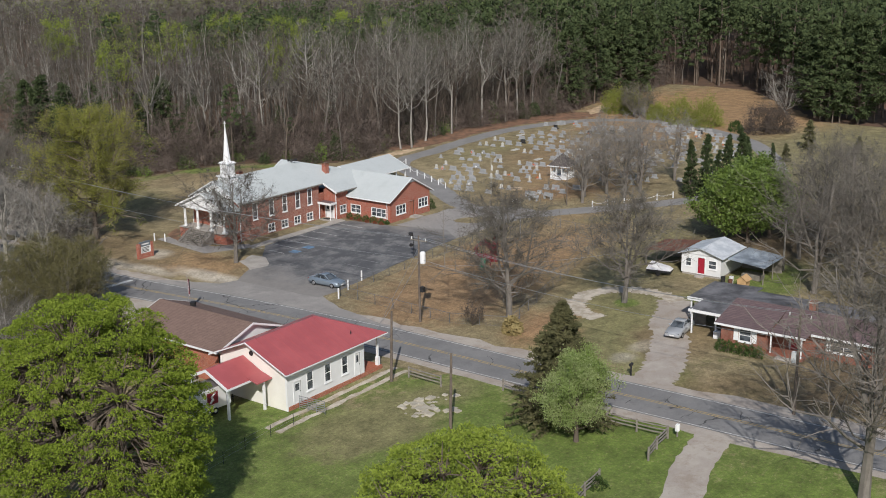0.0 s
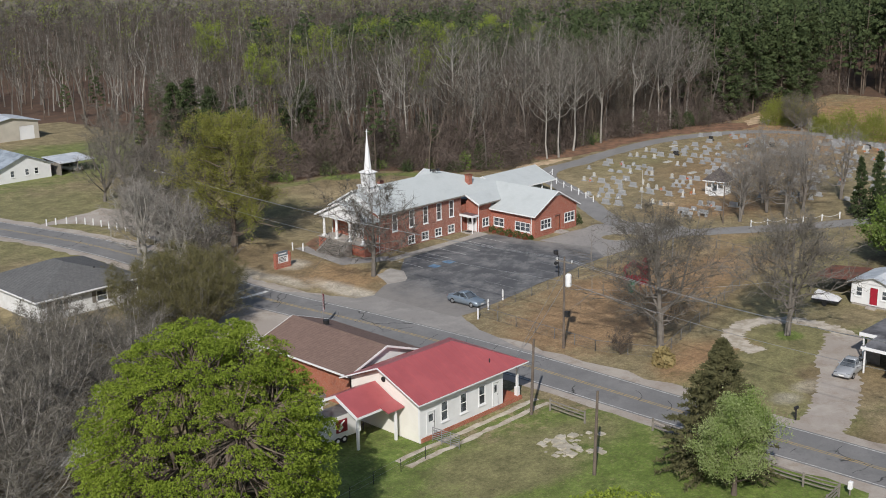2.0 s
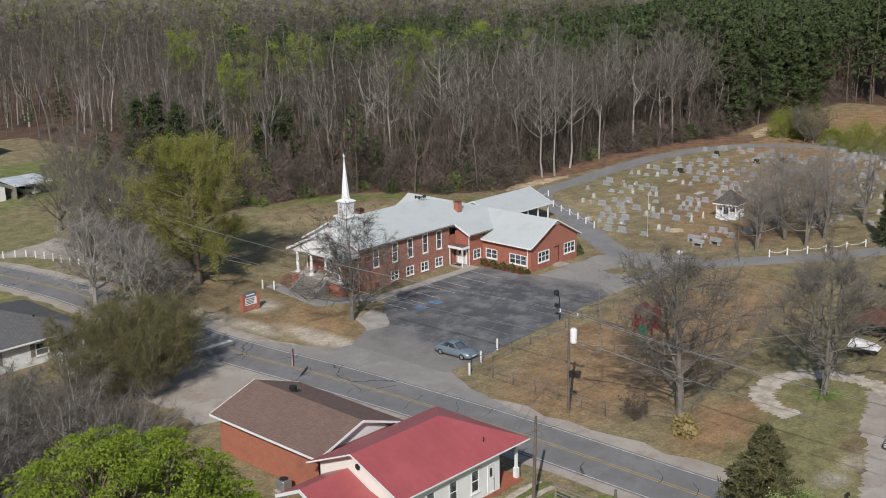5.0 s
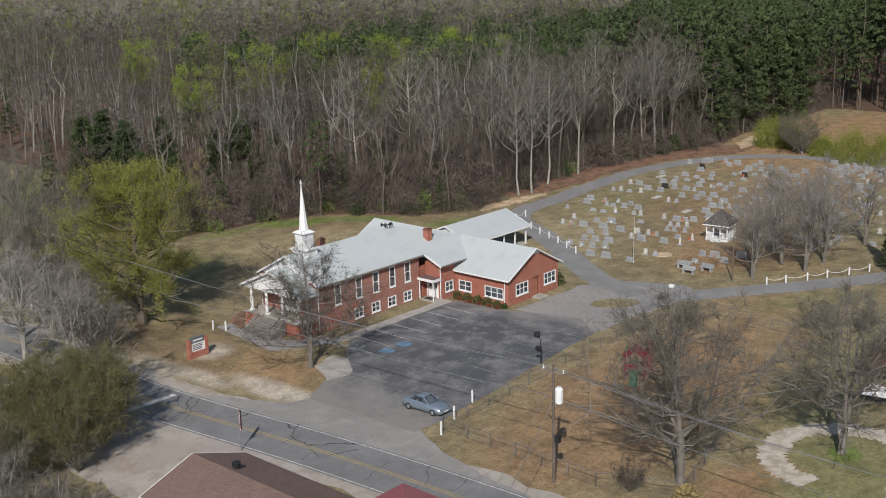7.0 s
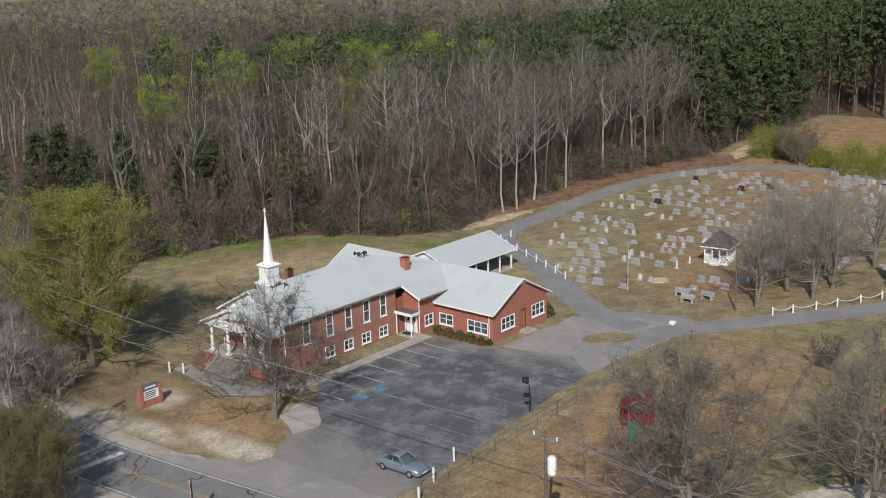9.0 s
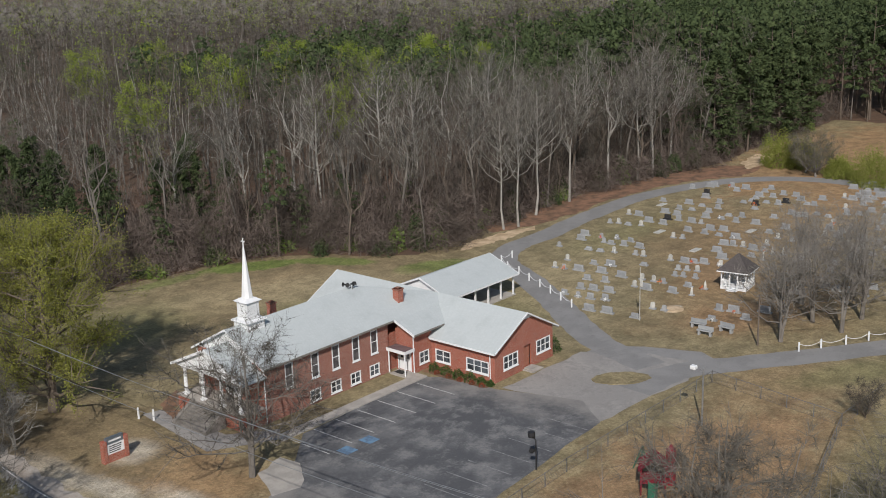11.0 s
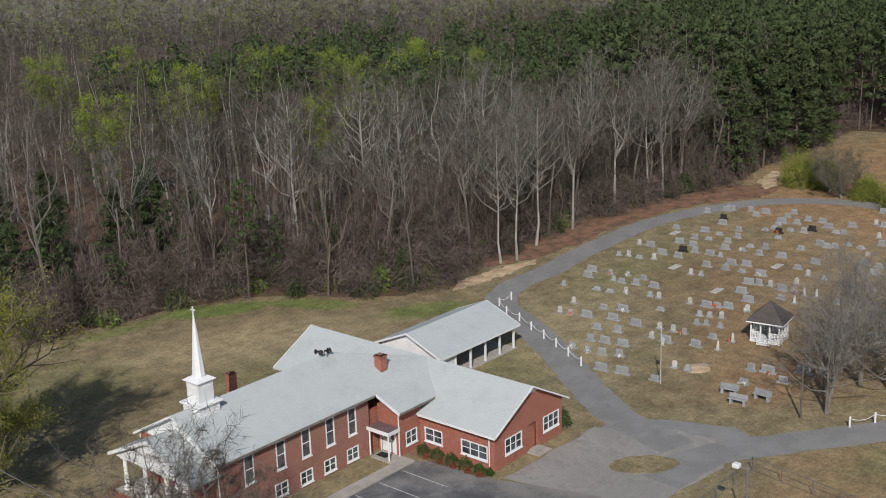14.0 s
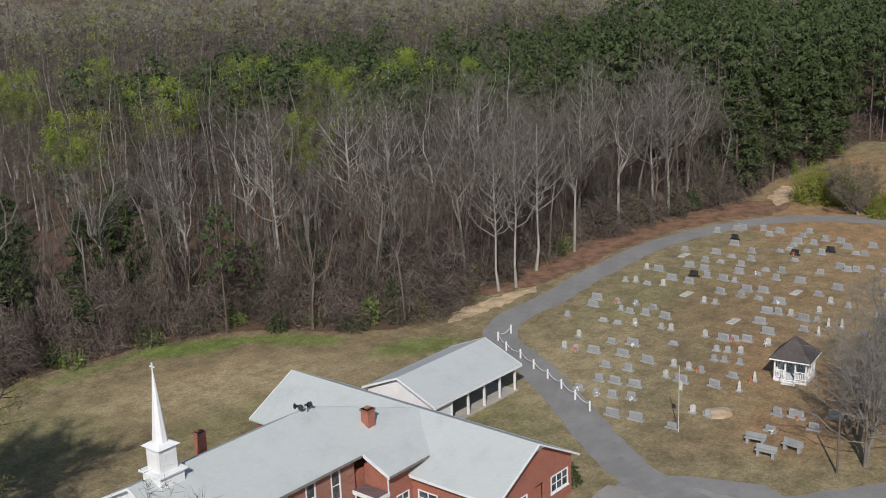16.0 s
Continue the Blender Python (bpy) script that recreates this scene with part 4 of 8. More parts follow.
part("door_mat", Mesh().box(-4.2, 9.1, 0.14, -3.4, 10.2, 0.155), "rubber", church)
for x, y, z0, z1, w in ((-0.88, 12.32, 5.4, 7.75, 0.38), (-10.8, 20.5, 5.0, 7.35, 0.34)):
    m = Mesh().box(x - w, y - w, z0, x + w, y + w, z1)
    ch = part("chimney", m, "brick", church, "red brick chimney")
    part("chimney_cap", Mesh().box(x - w - 0.06, y - w - 0.06, z1 - 0.16, x + w + 0.06, y + w + 0.06, z1).box(x - 0.2, y - 0.2, z1, x + 0.2, y + 0.2, z1 + 0.12), "brick_old", ch)
for dx, dy, ax, ay in ((-0.2, 0.22, -0.9, 0.2), (-0.16, 0.0, -0.7, -0.7), (0.2, -0.05, 0.3, -0.9), (0.24, -0.3, 0.9, -0.3)):
    m = Mesh()
    hx, hy = -4.7 + dx, 15.5 + dy
    m.tube(((hx, hy, 8.0), (hx, hy, 8.55)), (0.03, 0.03), 5)
    m.tube(((hx, hy, 8.55), (hx + ax * 0.2, hy + ay * 0.2, 8.57), (hx + ax * 0.36, hy + ay * 0.36, 8.6)), (0.06, 0.11, 0.24), 10)
    part("roof_horn", m, "dark", church, "dark grey loudspeaker horn on the ridge")
church_bed = tagged(part("planting_bed", flat(ragged([(-0.5, 0.0), (-1.9, 0.2), (-2.3, 5.0), (-2.2, 8.2), (-0.5, 8.3)], 0.7, 0.1, 3), 0.04), "pine_straw"), "pine straw bed below the windows", "bed", kind="structure")

tagged(part("mulch_bed", flat(ragged([(-25.2, 18.2), (-23.3, 18.2), (-23.3, 20.9), (-20.6, 21.0), (-20.4, 24.4), (-23.6, 22.6)], 0.6, 0.12, 4), 0.04), "pine_straw"), "red-brown mulch bed beside the church steps", "bed", kind="structure")

# ---------------------------------------------------------------- the open shelter
shelter = empty("picnic_shelter", label="white open-sided shelter with pale grey roof", category="shelter")
part("roof", gable(Mesh(), "x", 11.2, 24.2, 16.0, 24.9, 2.65, 4.5), "shingle", shelter)
m = Mesh()
rake(m, "x", 11.2, 16.0, 24.9, 2.65, 4.5)
rake(m, "x", 24.2, 16.0, 24.9, 2.65, 4.5)
m.box(11.2, 15.95, 2.45, 24.2, 16.02, 2.64)
pieces("trim", m, "white", shelter)
part("end_wall", gable_wall(Mesh().box(11.6, 16.4, 0, 11.8, 24.5, 2.7), "y", 11.6, 0.2, 16.3, 24.6, 0, 2.7, 4.35), "white", shelter)
part("side_wall", Mesh().box(11.8, 16.4, 0, 14.0, 16.55, 2.6), "siding", shelter)
pieces("back_wall", Mesh().box(11.8, 24.3, 0, 23.8, 24.5, 2.6), "grey_wood", shelter)
part("floor", Mesh().box(11.8, 16.2, 0, 23.9, 24.3, 0.1), "concrete", shelter)
for x in (14.0, 16.4, 18.8, 21.2, 23.6):
    part("post", Mesh().box(x - 0.09, 16.35, 0.1, x + 0.09, 16.53, 2.55), "white", shelter)
for y in (20.4, 24.1):
    part("post", Mesh().box(23.5, y - 0.09, 0.1, 23.68, y + 0.09, 2.55), "white", shelter)
for x in (16, 19.5):
    t = empty("picnic_table", x, 20.5, 0.1, label="grey wooden picnic table under the shelter", category="picnic table", group="tables in the shelter")
    part("tabletop", Mesh().box(-0.9, -0.38, 0.7, 0.9, 0.38, 0.75), "grey_wood", t)
    for s in (-1, 1):
        part("bench", Mesh().box(-0.9, s * 0.7 - 0.14, 0.42, 0.9, s * 0.7 + 0.14, 0.46), "grey_wood", t)
        part("leg", Mesh().box(s * 0.6 - 0.04, -0.75, 0.0, s * 0.6 + 0.04, 0.75, 0.06).box(s * 0.6 - 0.04, -0.75, 0.36, s * 0.6 + 0.04, 0.75, 0.42).box(s * 0.6 - 0.04, -0.05, 0.06, s * 0.6 + 0.04, 0.05, 0.7), "grey_wood", t)


# ---------------------------------------------------------------- houses
def hip(m, x0, x1, y0, y1, ze, zr, r0, r1, axis="x", thick=0.14):
    """A hipped roof; r0 and r1 say how far the ridge stands in from each end."""
    if axis == "x":
        ym = (y0 + y1) / 2
        a, b = (x0 + r0, ym, zr), (x1 - r1, ym, zr)
        c = ((x0, y0, ze), (x1, y0, ze), (x1, y1, ze), (x0, y1, ze))
        faces = ((c[0], c[1], b, a), (c[2], c[3], a, b), (c[1], c[2], b), (c[3], c[0], a))
    else:
        xm = (x0 + x1) / 2
        a, b = (xm, y0 + r0, zr), (xm, y1 - r1, zr)
        c = ((x0, y0, ze), (x1, y0, ze), (x1, y1, ze), (x0, y1, ze))
        faces = ((c[1], c[2], b, a), (c[3], c[0], a, b), (c[0], c[1], a), (c[2], c[3], b))
    for f in faces:
        m.poly(*f)
        m.poly(*[(p[0], p[1], p[2] - thick) for p in reversed(f)])
    for i in range(4):
        p, q = c[i], c[(i + 1) % 4]
        m.poly((p[0], p[1], p[2] - thick), (q[0], q[1], q[2] - thick), q, p)
    return m


red = empty("hall", label="white hall with a red metal roof", category="hall")
sw = [(-57.6, -56.8, 1.2, 2.9), (-55.2, -54.4, 1.2, 2.9), (-52.8, -52.0, 1.2, 2.9), (-59.3, -58.4, 0.5, 2.5), (-50.9, -50.2, 0.5, 2.7)]
part("wall_south", wall(Mesh(), "x", -36.6, -60.2, -49.6, 0, 3.75, 0.2, sw), "siding", red)
part("wall_west", wall(Mesh(), "y", -60.2, -36.4, -27.9, 0, 3.75, 0.2), "cream", red)
part("west_gable", gable_wall(Mesh(), "y", -60.2, 0.2, -36.7, -27.8, 0, 3.75, 5.7), "cream", red)
part("wall_east", wall(Mesh(), "y", -49.6, -36.4, -27.9, 0, 3.75, -0.2, [(-33, -31.8, 0.4, 2.6)]), "siding", red)
part("wall_north", wall(Mesh(), "x", -27.9, -60.2, -49.6, 0, 3.75, -0.2), "siding", red)
pieces("plinth", Mesh().box(-60.1, -36.66, 0, -49.5, -36.6, 0.4).box(-49.5, -36.6, 0, -46.9, -28, 0.35), "brick_orange", red)
m = Mesh()
x0, x1, y0, y1, ze, zr, ym = -60.9, -46.7, -37.2, -27.3, 3.8, 5.9, -32.25
for f in (((x0, y0, ze), (x1, y0, ze), (-51.6, ym, zr), (x0, ym, zr)), ((x1, y1, ze), (x0, y1, ze), (x0, ym, zr), (-51.6, ym, zr)), ((x1, y0, ze), (x1, y1, ze), (-51.6, ym, zr))):
    m.poly(*f)
    m.poly(*[(p[0], p[1], p[2] - 0.12) for p in reversed(f)])
part("roof", m, "red_metal", red, "red ribbed metal roof")
m = Mesh()
for k in range(15):
    x = x0 + 0.4 + k * 0.95
    zt = zr if x < -51.6 else ze + (zr - ze) * (x1 - x) / (x1 + 51.6)
    yt = ym if x < -51.6 else y0 + (ym - y0) * (x1 - x) / (x1 + 51.6)
    m.hexa(((x - 0.02, y0, ze), (x + 0.02, y0, ze), (x + 0.02, yt, zt), (x - 0.02, yt, zt), (x - 0.02, y0, ze + 0.03), (x + 0.02, y0, ze + 0.03), (x + 0.02, yt, zt + 0.03), (x - 0.02, yt, zt + 0.03)))
pieces("rib", m, "red_metal", red)
m = Mesh()
rake(m, "x", x0, y0, y1, ze, zr, low=0.1)
m.box(x0, y0 - 0.05, ze - 0.12, x1, y0 + 0.01, ze - 0.02)
pieces("trim", m, "white", red)
for u0, u1, z0, z1 in sw[:3]:
    window(red, "x", -36.6, -1, u0, u1, z0, z1, 1, 2)
for u0, u1, z0, z1 in sw[3:]:
    door(red, "x", -36.6, -1, u0, u1, z0, z1)
door(red, "y", -49.6, 1, -33, -31.8, 0.4, 2.6)
for y in (-36.4, -28.4):
    part("porch_post", Mesh().box(-47.35, y, 0.35, -47.0, y + 0.35, 1.2).box(-47.27, y + 0.08, 1.2, -47.08, y + 0.27, 3.7), "white", red)
part("vent", Mesh().tube(((-60.22, -32.3, 4.7), (-60.26, -32.3, 4.7)), (0.25, 0.25), 12), "dark", red)
part("roof_pipe", Mesh().tube(((-50.5, -35.8, 4.0), (-50.5, -35.8, 4.75)), (0.06, 0.06), 6), "dark", red)
# its lean-to car shelter
m = Mesh()
gable(m, "x", -64.9, -60.3, -34.0, -28.6, 3.1, 4.35, 0.1)
slab(m, (-62.2, -34.9, 2.95), (-60.3, -34.9, 2.95), (-60.3, -33.6, 3.3), (-62.2, -33.6, 3.3), 0.1)
pieces("shelter_roof", m, "red_metal", red, "red metal roof over the drive-through")
m = Mesh()
rake(m, "x", -64.9, -34.0, -28.6, 3.1, 4.35, 0.04, 0.2, 0.25)
m.box(-64.9, -34.05, 2.9, -60.3, -34.0, 3.08)
pieces("shelter_trim", m, "white", red)
for x, y in ((-64.5, -33.6), (-61.0, -34.5), (-64.5, -29.0)):
    part("shelter_post", Mesh().box(x - 0.1, y - 0.1, 0, x + 0.1, y + 0.1, 2.95), "white", red)

brown = empty("brick_building", label="low orange brick building with brown shingle roof", category="building")
part("wall", wall(wall(wall(wall(Mesh(), "y", -59.0, -26.6, -13.9, 0, 3.5, 0.25), "y", -50.6, -26.6, -13.9, 0, 3.5, -0.25), "x", -26.6, -58.75, -50.85, 0, 3.5, 0.25), "x", -13.9, -58.75, -50.85, 0, 3.5, -0.25), "brick_orange", brown)
m = gable_wall(Mesh(), "x", -26.6, 0.25, -59, -50.6, 0, 3.5, 4.95)
pieces("gable_end", gable_wall(m, "x", -13.9, -0.25, -59, -50.6, 0, 3.5, 4.95), "white", brown, "white gable end")
part("roof", gable(Mesh(), "y", -27.1, -13.4, -59.6, -50.0, 3.45, 5.1), "shingle_brown", brown)
m = Mesh()
rake(m, "y", -27.1, -59.6, -50.0, 3.45, 5.1)
rake(m, "y", -13.4, -59.6, -50.0, 3.45, 5.1)
m.box(-59.66, -27.1, 3.27, -59.59, -13.4, 3.44)
pieces("trim", m, "white", brown)
part("roof_vent", Mesh().tube(((-54.0, -17.6, 4.9), (-54.0, -17.6, 5.3)), (0.3, 0.34), 10), "dark", brown)
ac = empty("air_conditioner", -60.2, -23.6, 0, label="grey outdoor air-conditioning unit on a slab", category="air conditioner")
part("casing", bevelled(Mesh().box(-0.45, -0.45, 0.1, 0.45, 0.45, 1.0), "casing", 0.06), "steel", ac)
part("fan_grille", Mesh().tube(((0, 0, 1.0), (0, 0, 1.04)), (0.36, 0.36), 14), "dark", ac)
part("slab", Mesh().box(-0.6, -0.6, 0, 0.6, 0.6, 0.1), "concrete", ac)

ranch = empty("ranch_house", 1.1, 0.3, label="low brick ranch house with plum shingle roof", category="house")
fw = [(-64.6, -63.4, 0.95, 2.2), (-74.4, -72.2, 0.95, 2.2)]
pieces("wall_front", wall(wall(Mesh(), "y", -23.2, -66.2, -61.4, 0, 2.6, 0.25, [fw[0]]), "y", -21.2, -80, -66.2, 0, 2.6, 0.25, [fw[1], (-69.0, -68.0, 0.3, 2.3)]), "brick_old", ranch)
pieces("wall_side", wall(wall(wall(Mesh(), "x", -61.4, -22.95, -12, 0, 2.6, -0.25), "x", -66.2, -22.95, -21.2, 0, 2.6, 0.25), "x", -80, -20.95, -12, 0, 2.6, 0.25), "brick_old", ranch)
part("wall_back", wall(Mesh(), "y", -12, -79.75, -61.65, 0, 2.6, -0.25), "brick_old", ranch)
m = Mesh()
slab(m, (-23.8, -66.6, 2.6), (-23.8, -60.9, 2.6), (-18.2, -60.9, 3.75), (-18.2, -66.6, 3.75))
slab(m, (-22.0, -80.5, 2.6), (-22.0, -66.6, 2.6), (-18.2, -66.6, 3.72), (-18.2, -80.5, 3.72))
slab(m, (-23.5, -70.3, 2.55), (-23.5, -66.6, 2.55), (-21.5, -66.6, 2.8), (-21.5, -70.3, 2.8), 0.08)
pieces("roof", m, "shingle_plum", ranch)
m = Mesh()
slab(m, (-18.2, -80.5, 3.72), (-18.2, -60.9, 3.72), (-11.5, -60.9, 2.7), (-11.5, -80.5, 2.7))
slab(m, (-18.0, -60.9, 3.0), (-18.0, -55.2, 2.8), (-11.0, -55.2, 2.8), (-11.0, -60.9, 3.0))
slab(m, (-21.6, -60.9, 2.75), (-21.6, -57.0, 2.65), (-18.0, -57.0, 2.8), (-18.0, -60.9, 2.95))
pieces("felt_roof", m, "membrane", ranch, "patched black and grey felt roof")
pieces("trim", Mesh().box(-23.88, -66.6, 2.4, -23.8, -60.9, 2.6).box(-22.08, -80.5, 2.4, -22.0, -70.3, 2.6).box(-23.58, -70.3, 2.35, -23.5, -66.6, 2.55).box(-21.68, -60.9, 2.45, -21.6, -57.0, 2.75).box(-18.1, -57.0, 2.5, -18.0, -55.2, 2.85), "white", ranch)
window(ranch, "y", -23.2, -1, *fw[0], 1, 2, shutters="white")
window(ranch, "y", -21.2, -1, *fw[1], 2, 2, shutters="white")
door(ranch, "y", -21.2, -1, -69.0, -68.0, 0.3, 2.3, "red_paint")
part("porch_slab", Mesh().box(-23.3, -70, 0, -21.2, -66.4, 0.28), "brick_old", ranch)
pieces("porch_step", Mesh().box(-24.0, -69.0, 0, -23.3, -67.4, 0.15), "concrete", ranch)
for x, y in ((-23.2, -69.8), (-23.2, -66.7)):
    part("porch_post", Mesh().box(x - 0.06, y - 0.06, 0.28, x + 0.06, y + 0.06, 2.5), "white", ranch)
for x, y in ((-21.3, -57.3), (-17.8, -55.6), (-11.4, -55.6), (-21.3, -60.0)):
    part("carport_post", Mesh().box(x - 0.07, y - 0.07, 0, x + 0.07, y + 0.07, 2.7), "white", ranch)
pieces("carport_wall", Mesh().box(-12, -61.4, 0, -11.8, -56, 2.6).box(-18.4, -57.6, 0.0, -18.2, -56.2, 2.4), "grey_wood", ranch)
ch = part("chimney", Mesh().box(-17.9, -69.2, 3.0, -17.2, -68.5, 4.6), "brick_old", ranch)
part("chimney_cap", Mesh().box(-18.0, -69.3, 4.45, -17.1, -68.4, 4.55), "concrete", ch)

cot = empty("white_cottage", label="small white cottage with tin roof and red door", category="house")
cw = [(-50.9, -49.9, 1.15, 2.15), (-47.6, -46.9, 1.15, 2.15)]
part("wall", wall(wall(wall(wall(Mesh(), "y", -0.3, -51.5, -46.3, 0.25, 2.7, 0.15, [*cw, (-49.4, -48.5, 0.35, 2.35)]), "y", 6.2, -51.5, -46.3, 0.25, 2.7, -0.15), "x", -51.5, -0.15, 6.05, 0.25, 2.7, 0.15), "x", -46.3, -0.15, 6.05, 0.25, 2.7, -0.15), "siding", cot)
pieces("gable_end", gable_wall(gable_wall(Mesh(), "y", -0.3, 0.15, -51.5, -46.3, 0, 2.65, 3.5), "y", 6.2, -0.15, -51.5, -46.3, 0, 2.65, 3.5), "siding", cot)
pieces("plinth", Mesh().box(-0.2, -51.4, 0, 6.1, -46.4, 0.25), "concrete", cot)
part("roof", gable(Mesh(), "x", -0.7, 6.5, -51.9, -45.9, 2.65, 3.6, 0.06), "tin", cot, "pale tin roof")
m = slab(Mesh(), (0.2, -56.8, 2.15), (6.7, -56.8, 2.15), (6.7, -52.1, 2.62), (0.2, -52.1, 2.62), 0.06)
part("lean_to_roof", m, "tin_blue", cot, "patched blue-grey tin lean-to roof")
m = slab(Mesh(), (0.4, -45.7, 2.62), (6.7, -45.7, 2.62), (6.7, -40.8, 2.1), (0.4, -40.8, 2.1), 0.06)
part("lean_to_roof", m, "rust", cot, "rusty tin lean-to roof")
for x, y in ((0.4, -56.6), (3.4, -56.6), (6.4, -56.6), (0.6, -41.0), (6.4, -41.0), (3.5, -41.0)):
    part("lean_to_post", Mesh().tube(((x, y, 0), (x, y, 2.15)), (0.08, 0.07), 6), "grey_wood", cot)
pieces("lean_to_wall", Mesh().box(6.3, -56.6, 0, 6.4, -51.6, 2.2).box(6.3, -46.2, 0, 6.4, -41, 2.1), "grey_wood", cot)
for u0, u1, z0, z1 in cw:
    window(cot, "y", -0.3, -1, u0, u1, z0, z1, 1, 2)
door(cot, "y", -0.3, -1, -49.4, -48.5, 0.35, 2.35, "red_paint", False)
pieces("door_step", Mesh().box(-1.1, -49.5, 0, -0.3, -48.4, 0.17), "concrete", cot)
kn = empty("dog_house", -2.0, -54.9, 0, label="raw plywood dog house with a pitched roof", category="dog house")
part("body", gable_wall(wall(Mesh().box(0.1, -0.5, 0.1, 1.3, 0.5, 0.75), "y", 0.0, -0.55, 0.55, 0, 0.95, 0.06, [(-0.22, 0.22, 0.05, 0.6)]), "y", 0.0, 0.06, -0.55, 0.55, 0, 0.95, 1.35), "new_wood", kn)
part("roof", gable(Mesh(), "x", -0.15, 1.45, -0.72, 0.72, 0.85, 1.42, 0.04), "new_wood", kn)

left = empty("white_house", label="white rendered house with a dark grey hipped roof", category="house")
lw = [(-64.2, -62.9, 0.95, 2.2), (-58.6, -57.3, 0.95, 2.2), (-55.9, -54.9, 0.15, 2.15)]
part("wall", wall(wall(wall(wall(Mesh(), "x", 18.0, -65.8, -53.2, 0, 2.8, 0.25, lw), "x", 31, -65.8, -53.2, 0, 2.8, -0.25), "y", -65.8, 18.25, 30.75, 0, 2.8, 0.25), "y", -53.2, 18.25, 30.75, 0, 2.8, -0.25), "whitewash", left)
part("roof", hip(Mesh(), -66.5, -52.5, 17.3, 31.7, 2.8, 5.0, 6.0, 6.0, "y"), "shingle_grey", left)
pieces("fascia", Mesh().box(-66.5, 17.24, 2.62, -52.5, 17.3, 2.79).box(-66.56, 17.3, 2.62, -66.5, 31.7, 2.79), "white", left)
window(left, "x", 18.0, -1, *lw[0], 1, 2, shutters="grey_wood")
window(left, "x", 18.0, -1, *lw[1], 1, 2, shutters="grey_wood")
door(left, "x", 18.0, -1, *lw[2], "white", False)
part("porch_roof", gable(Mesh(), "y", 16.2, 18.4, -57.0, -54.0, 2.5, 3.2), "shingle_grey", left)
for x in (-56.8, -54.2):
    part("porch_post", Mesh().box(x - 0.06, 16.3, 0, x + 0.06, 16.42, 2.5), "white", left)
for x, y in ((-60.5, 24), (-57, 21)):
    part("roof_vent", Mesh().tube(((x, y, 3.6), (x, y, 4.3)), (0.12, 0.12), 8), "dark", left)

far1 = empty("far_house", label="small white house with a blue-grey roof", category="house")
fwin = [(-29.8, -29.1, 1, 2.1), (-27.0, -26.3, 1, 2.1), (-25.2, -24.5, 1, 2.1)]
part("wall", gable_wall(wall(wall(wall(wall(Mesh(), "x", 97.0, -32, -22, 0, 2.6, 0.2, fwin), "x", 106, -32, -22, 0, 2.6, -0.2), "y", -32, 97.2, 105.8, 0, 2.6, 0.2), "y", -22, 97.2, 105.8, 0, 2.6, -0.2), "x", 97.0, 0.2, -32, -22, 0, 2.6, 4.6), "siding", far1)
part("roof", gable(Mesh(), "y", 96.5, 106.5, -32.5, -21.5, 2.55, 4.8), "tin_blue", far1)
for u0, u1, z0, z1 in fwin:
    window(far1, "x", 97.0, -1, u0, u1, z0, z1, 1, 2)
shed = empty("carport", label="open carport with a blue-grey tin roof", category="carport")
part("roof", slab(Mesh(), (-20.6, 96, 2.3), (-13.4, 96, 2.3), (-13.4, 103, 2.7), (-20.6, 103, 2.7), 0.08), "tin", shed)
for x in (-20.4, -17, -13.6):
    for y in (96.3, 102.7):
        part("post", Mesh().box(x - 0.07, y - 0.07, 0, x + 0.07, y + 0.07, 2.5), "grey_wood", shed)
pieces("back_wall", Mesh().box(-20.4, 102.8, 0, -13.6, 102.9, 2.4).box(-20.5, 96.4, 0, -20.42, 102.8, 2.2), "grey_wood", shed)
barn = empty("metal_barn", label="tan sheet-metal barn with a shallow roof", category="barn")
part("wall", gable_wall(wall(wall(wall(wall(Mesh(), "x", 140.5, -14, -1.5, 0, 4, 0.15, [(-6, -2.6, 0, 3)]), "x", 152, -14, -1.5, 0, 4, -0.15), "y", -14, 140.65, 151.85, 0, 4, 0.15), "y", -1.5, 140.65, 151.85, 0, 4, -0.15), "x", 140.5, 0.15, -14, -1.5, 0, 4, 5.0), "tan_metal", barn)
part("roof", gable(Mesh(), "y", 140, 152.5, -14.4, -1.1, 3.95, 5.15, 0.1), "tin", barn)
part("door", Mesh().box(-6, 140.55, 0, -2.6, 140.62, 3), "siding", barn)

# ---------------------------------------------------------------- trees


def arrays_mesh(name, tris):
    """A mesh from an array of triangles, n x 3 x 3."""
    tris = np.asarray(tris, dtype=np.float32)
    n = len(tris)
    me = bpy.data.meshes.new(name)
    me.vertices.add(n * 3)
    me.vertices.foreach_set("co", tris.reshape(-1))
    me.loops.add(n * 3)
    me.loops.foreach_set("vertex_index", np.arange(n * 3, dtype=np.int32))
    me.polygons.add(n)
    me.polygons.foreach_set("loop_start", np.arange(0, n * 3, 3, dtype=np.int32))
    me.update(calc_edges=True)
    me.validate()
    return me


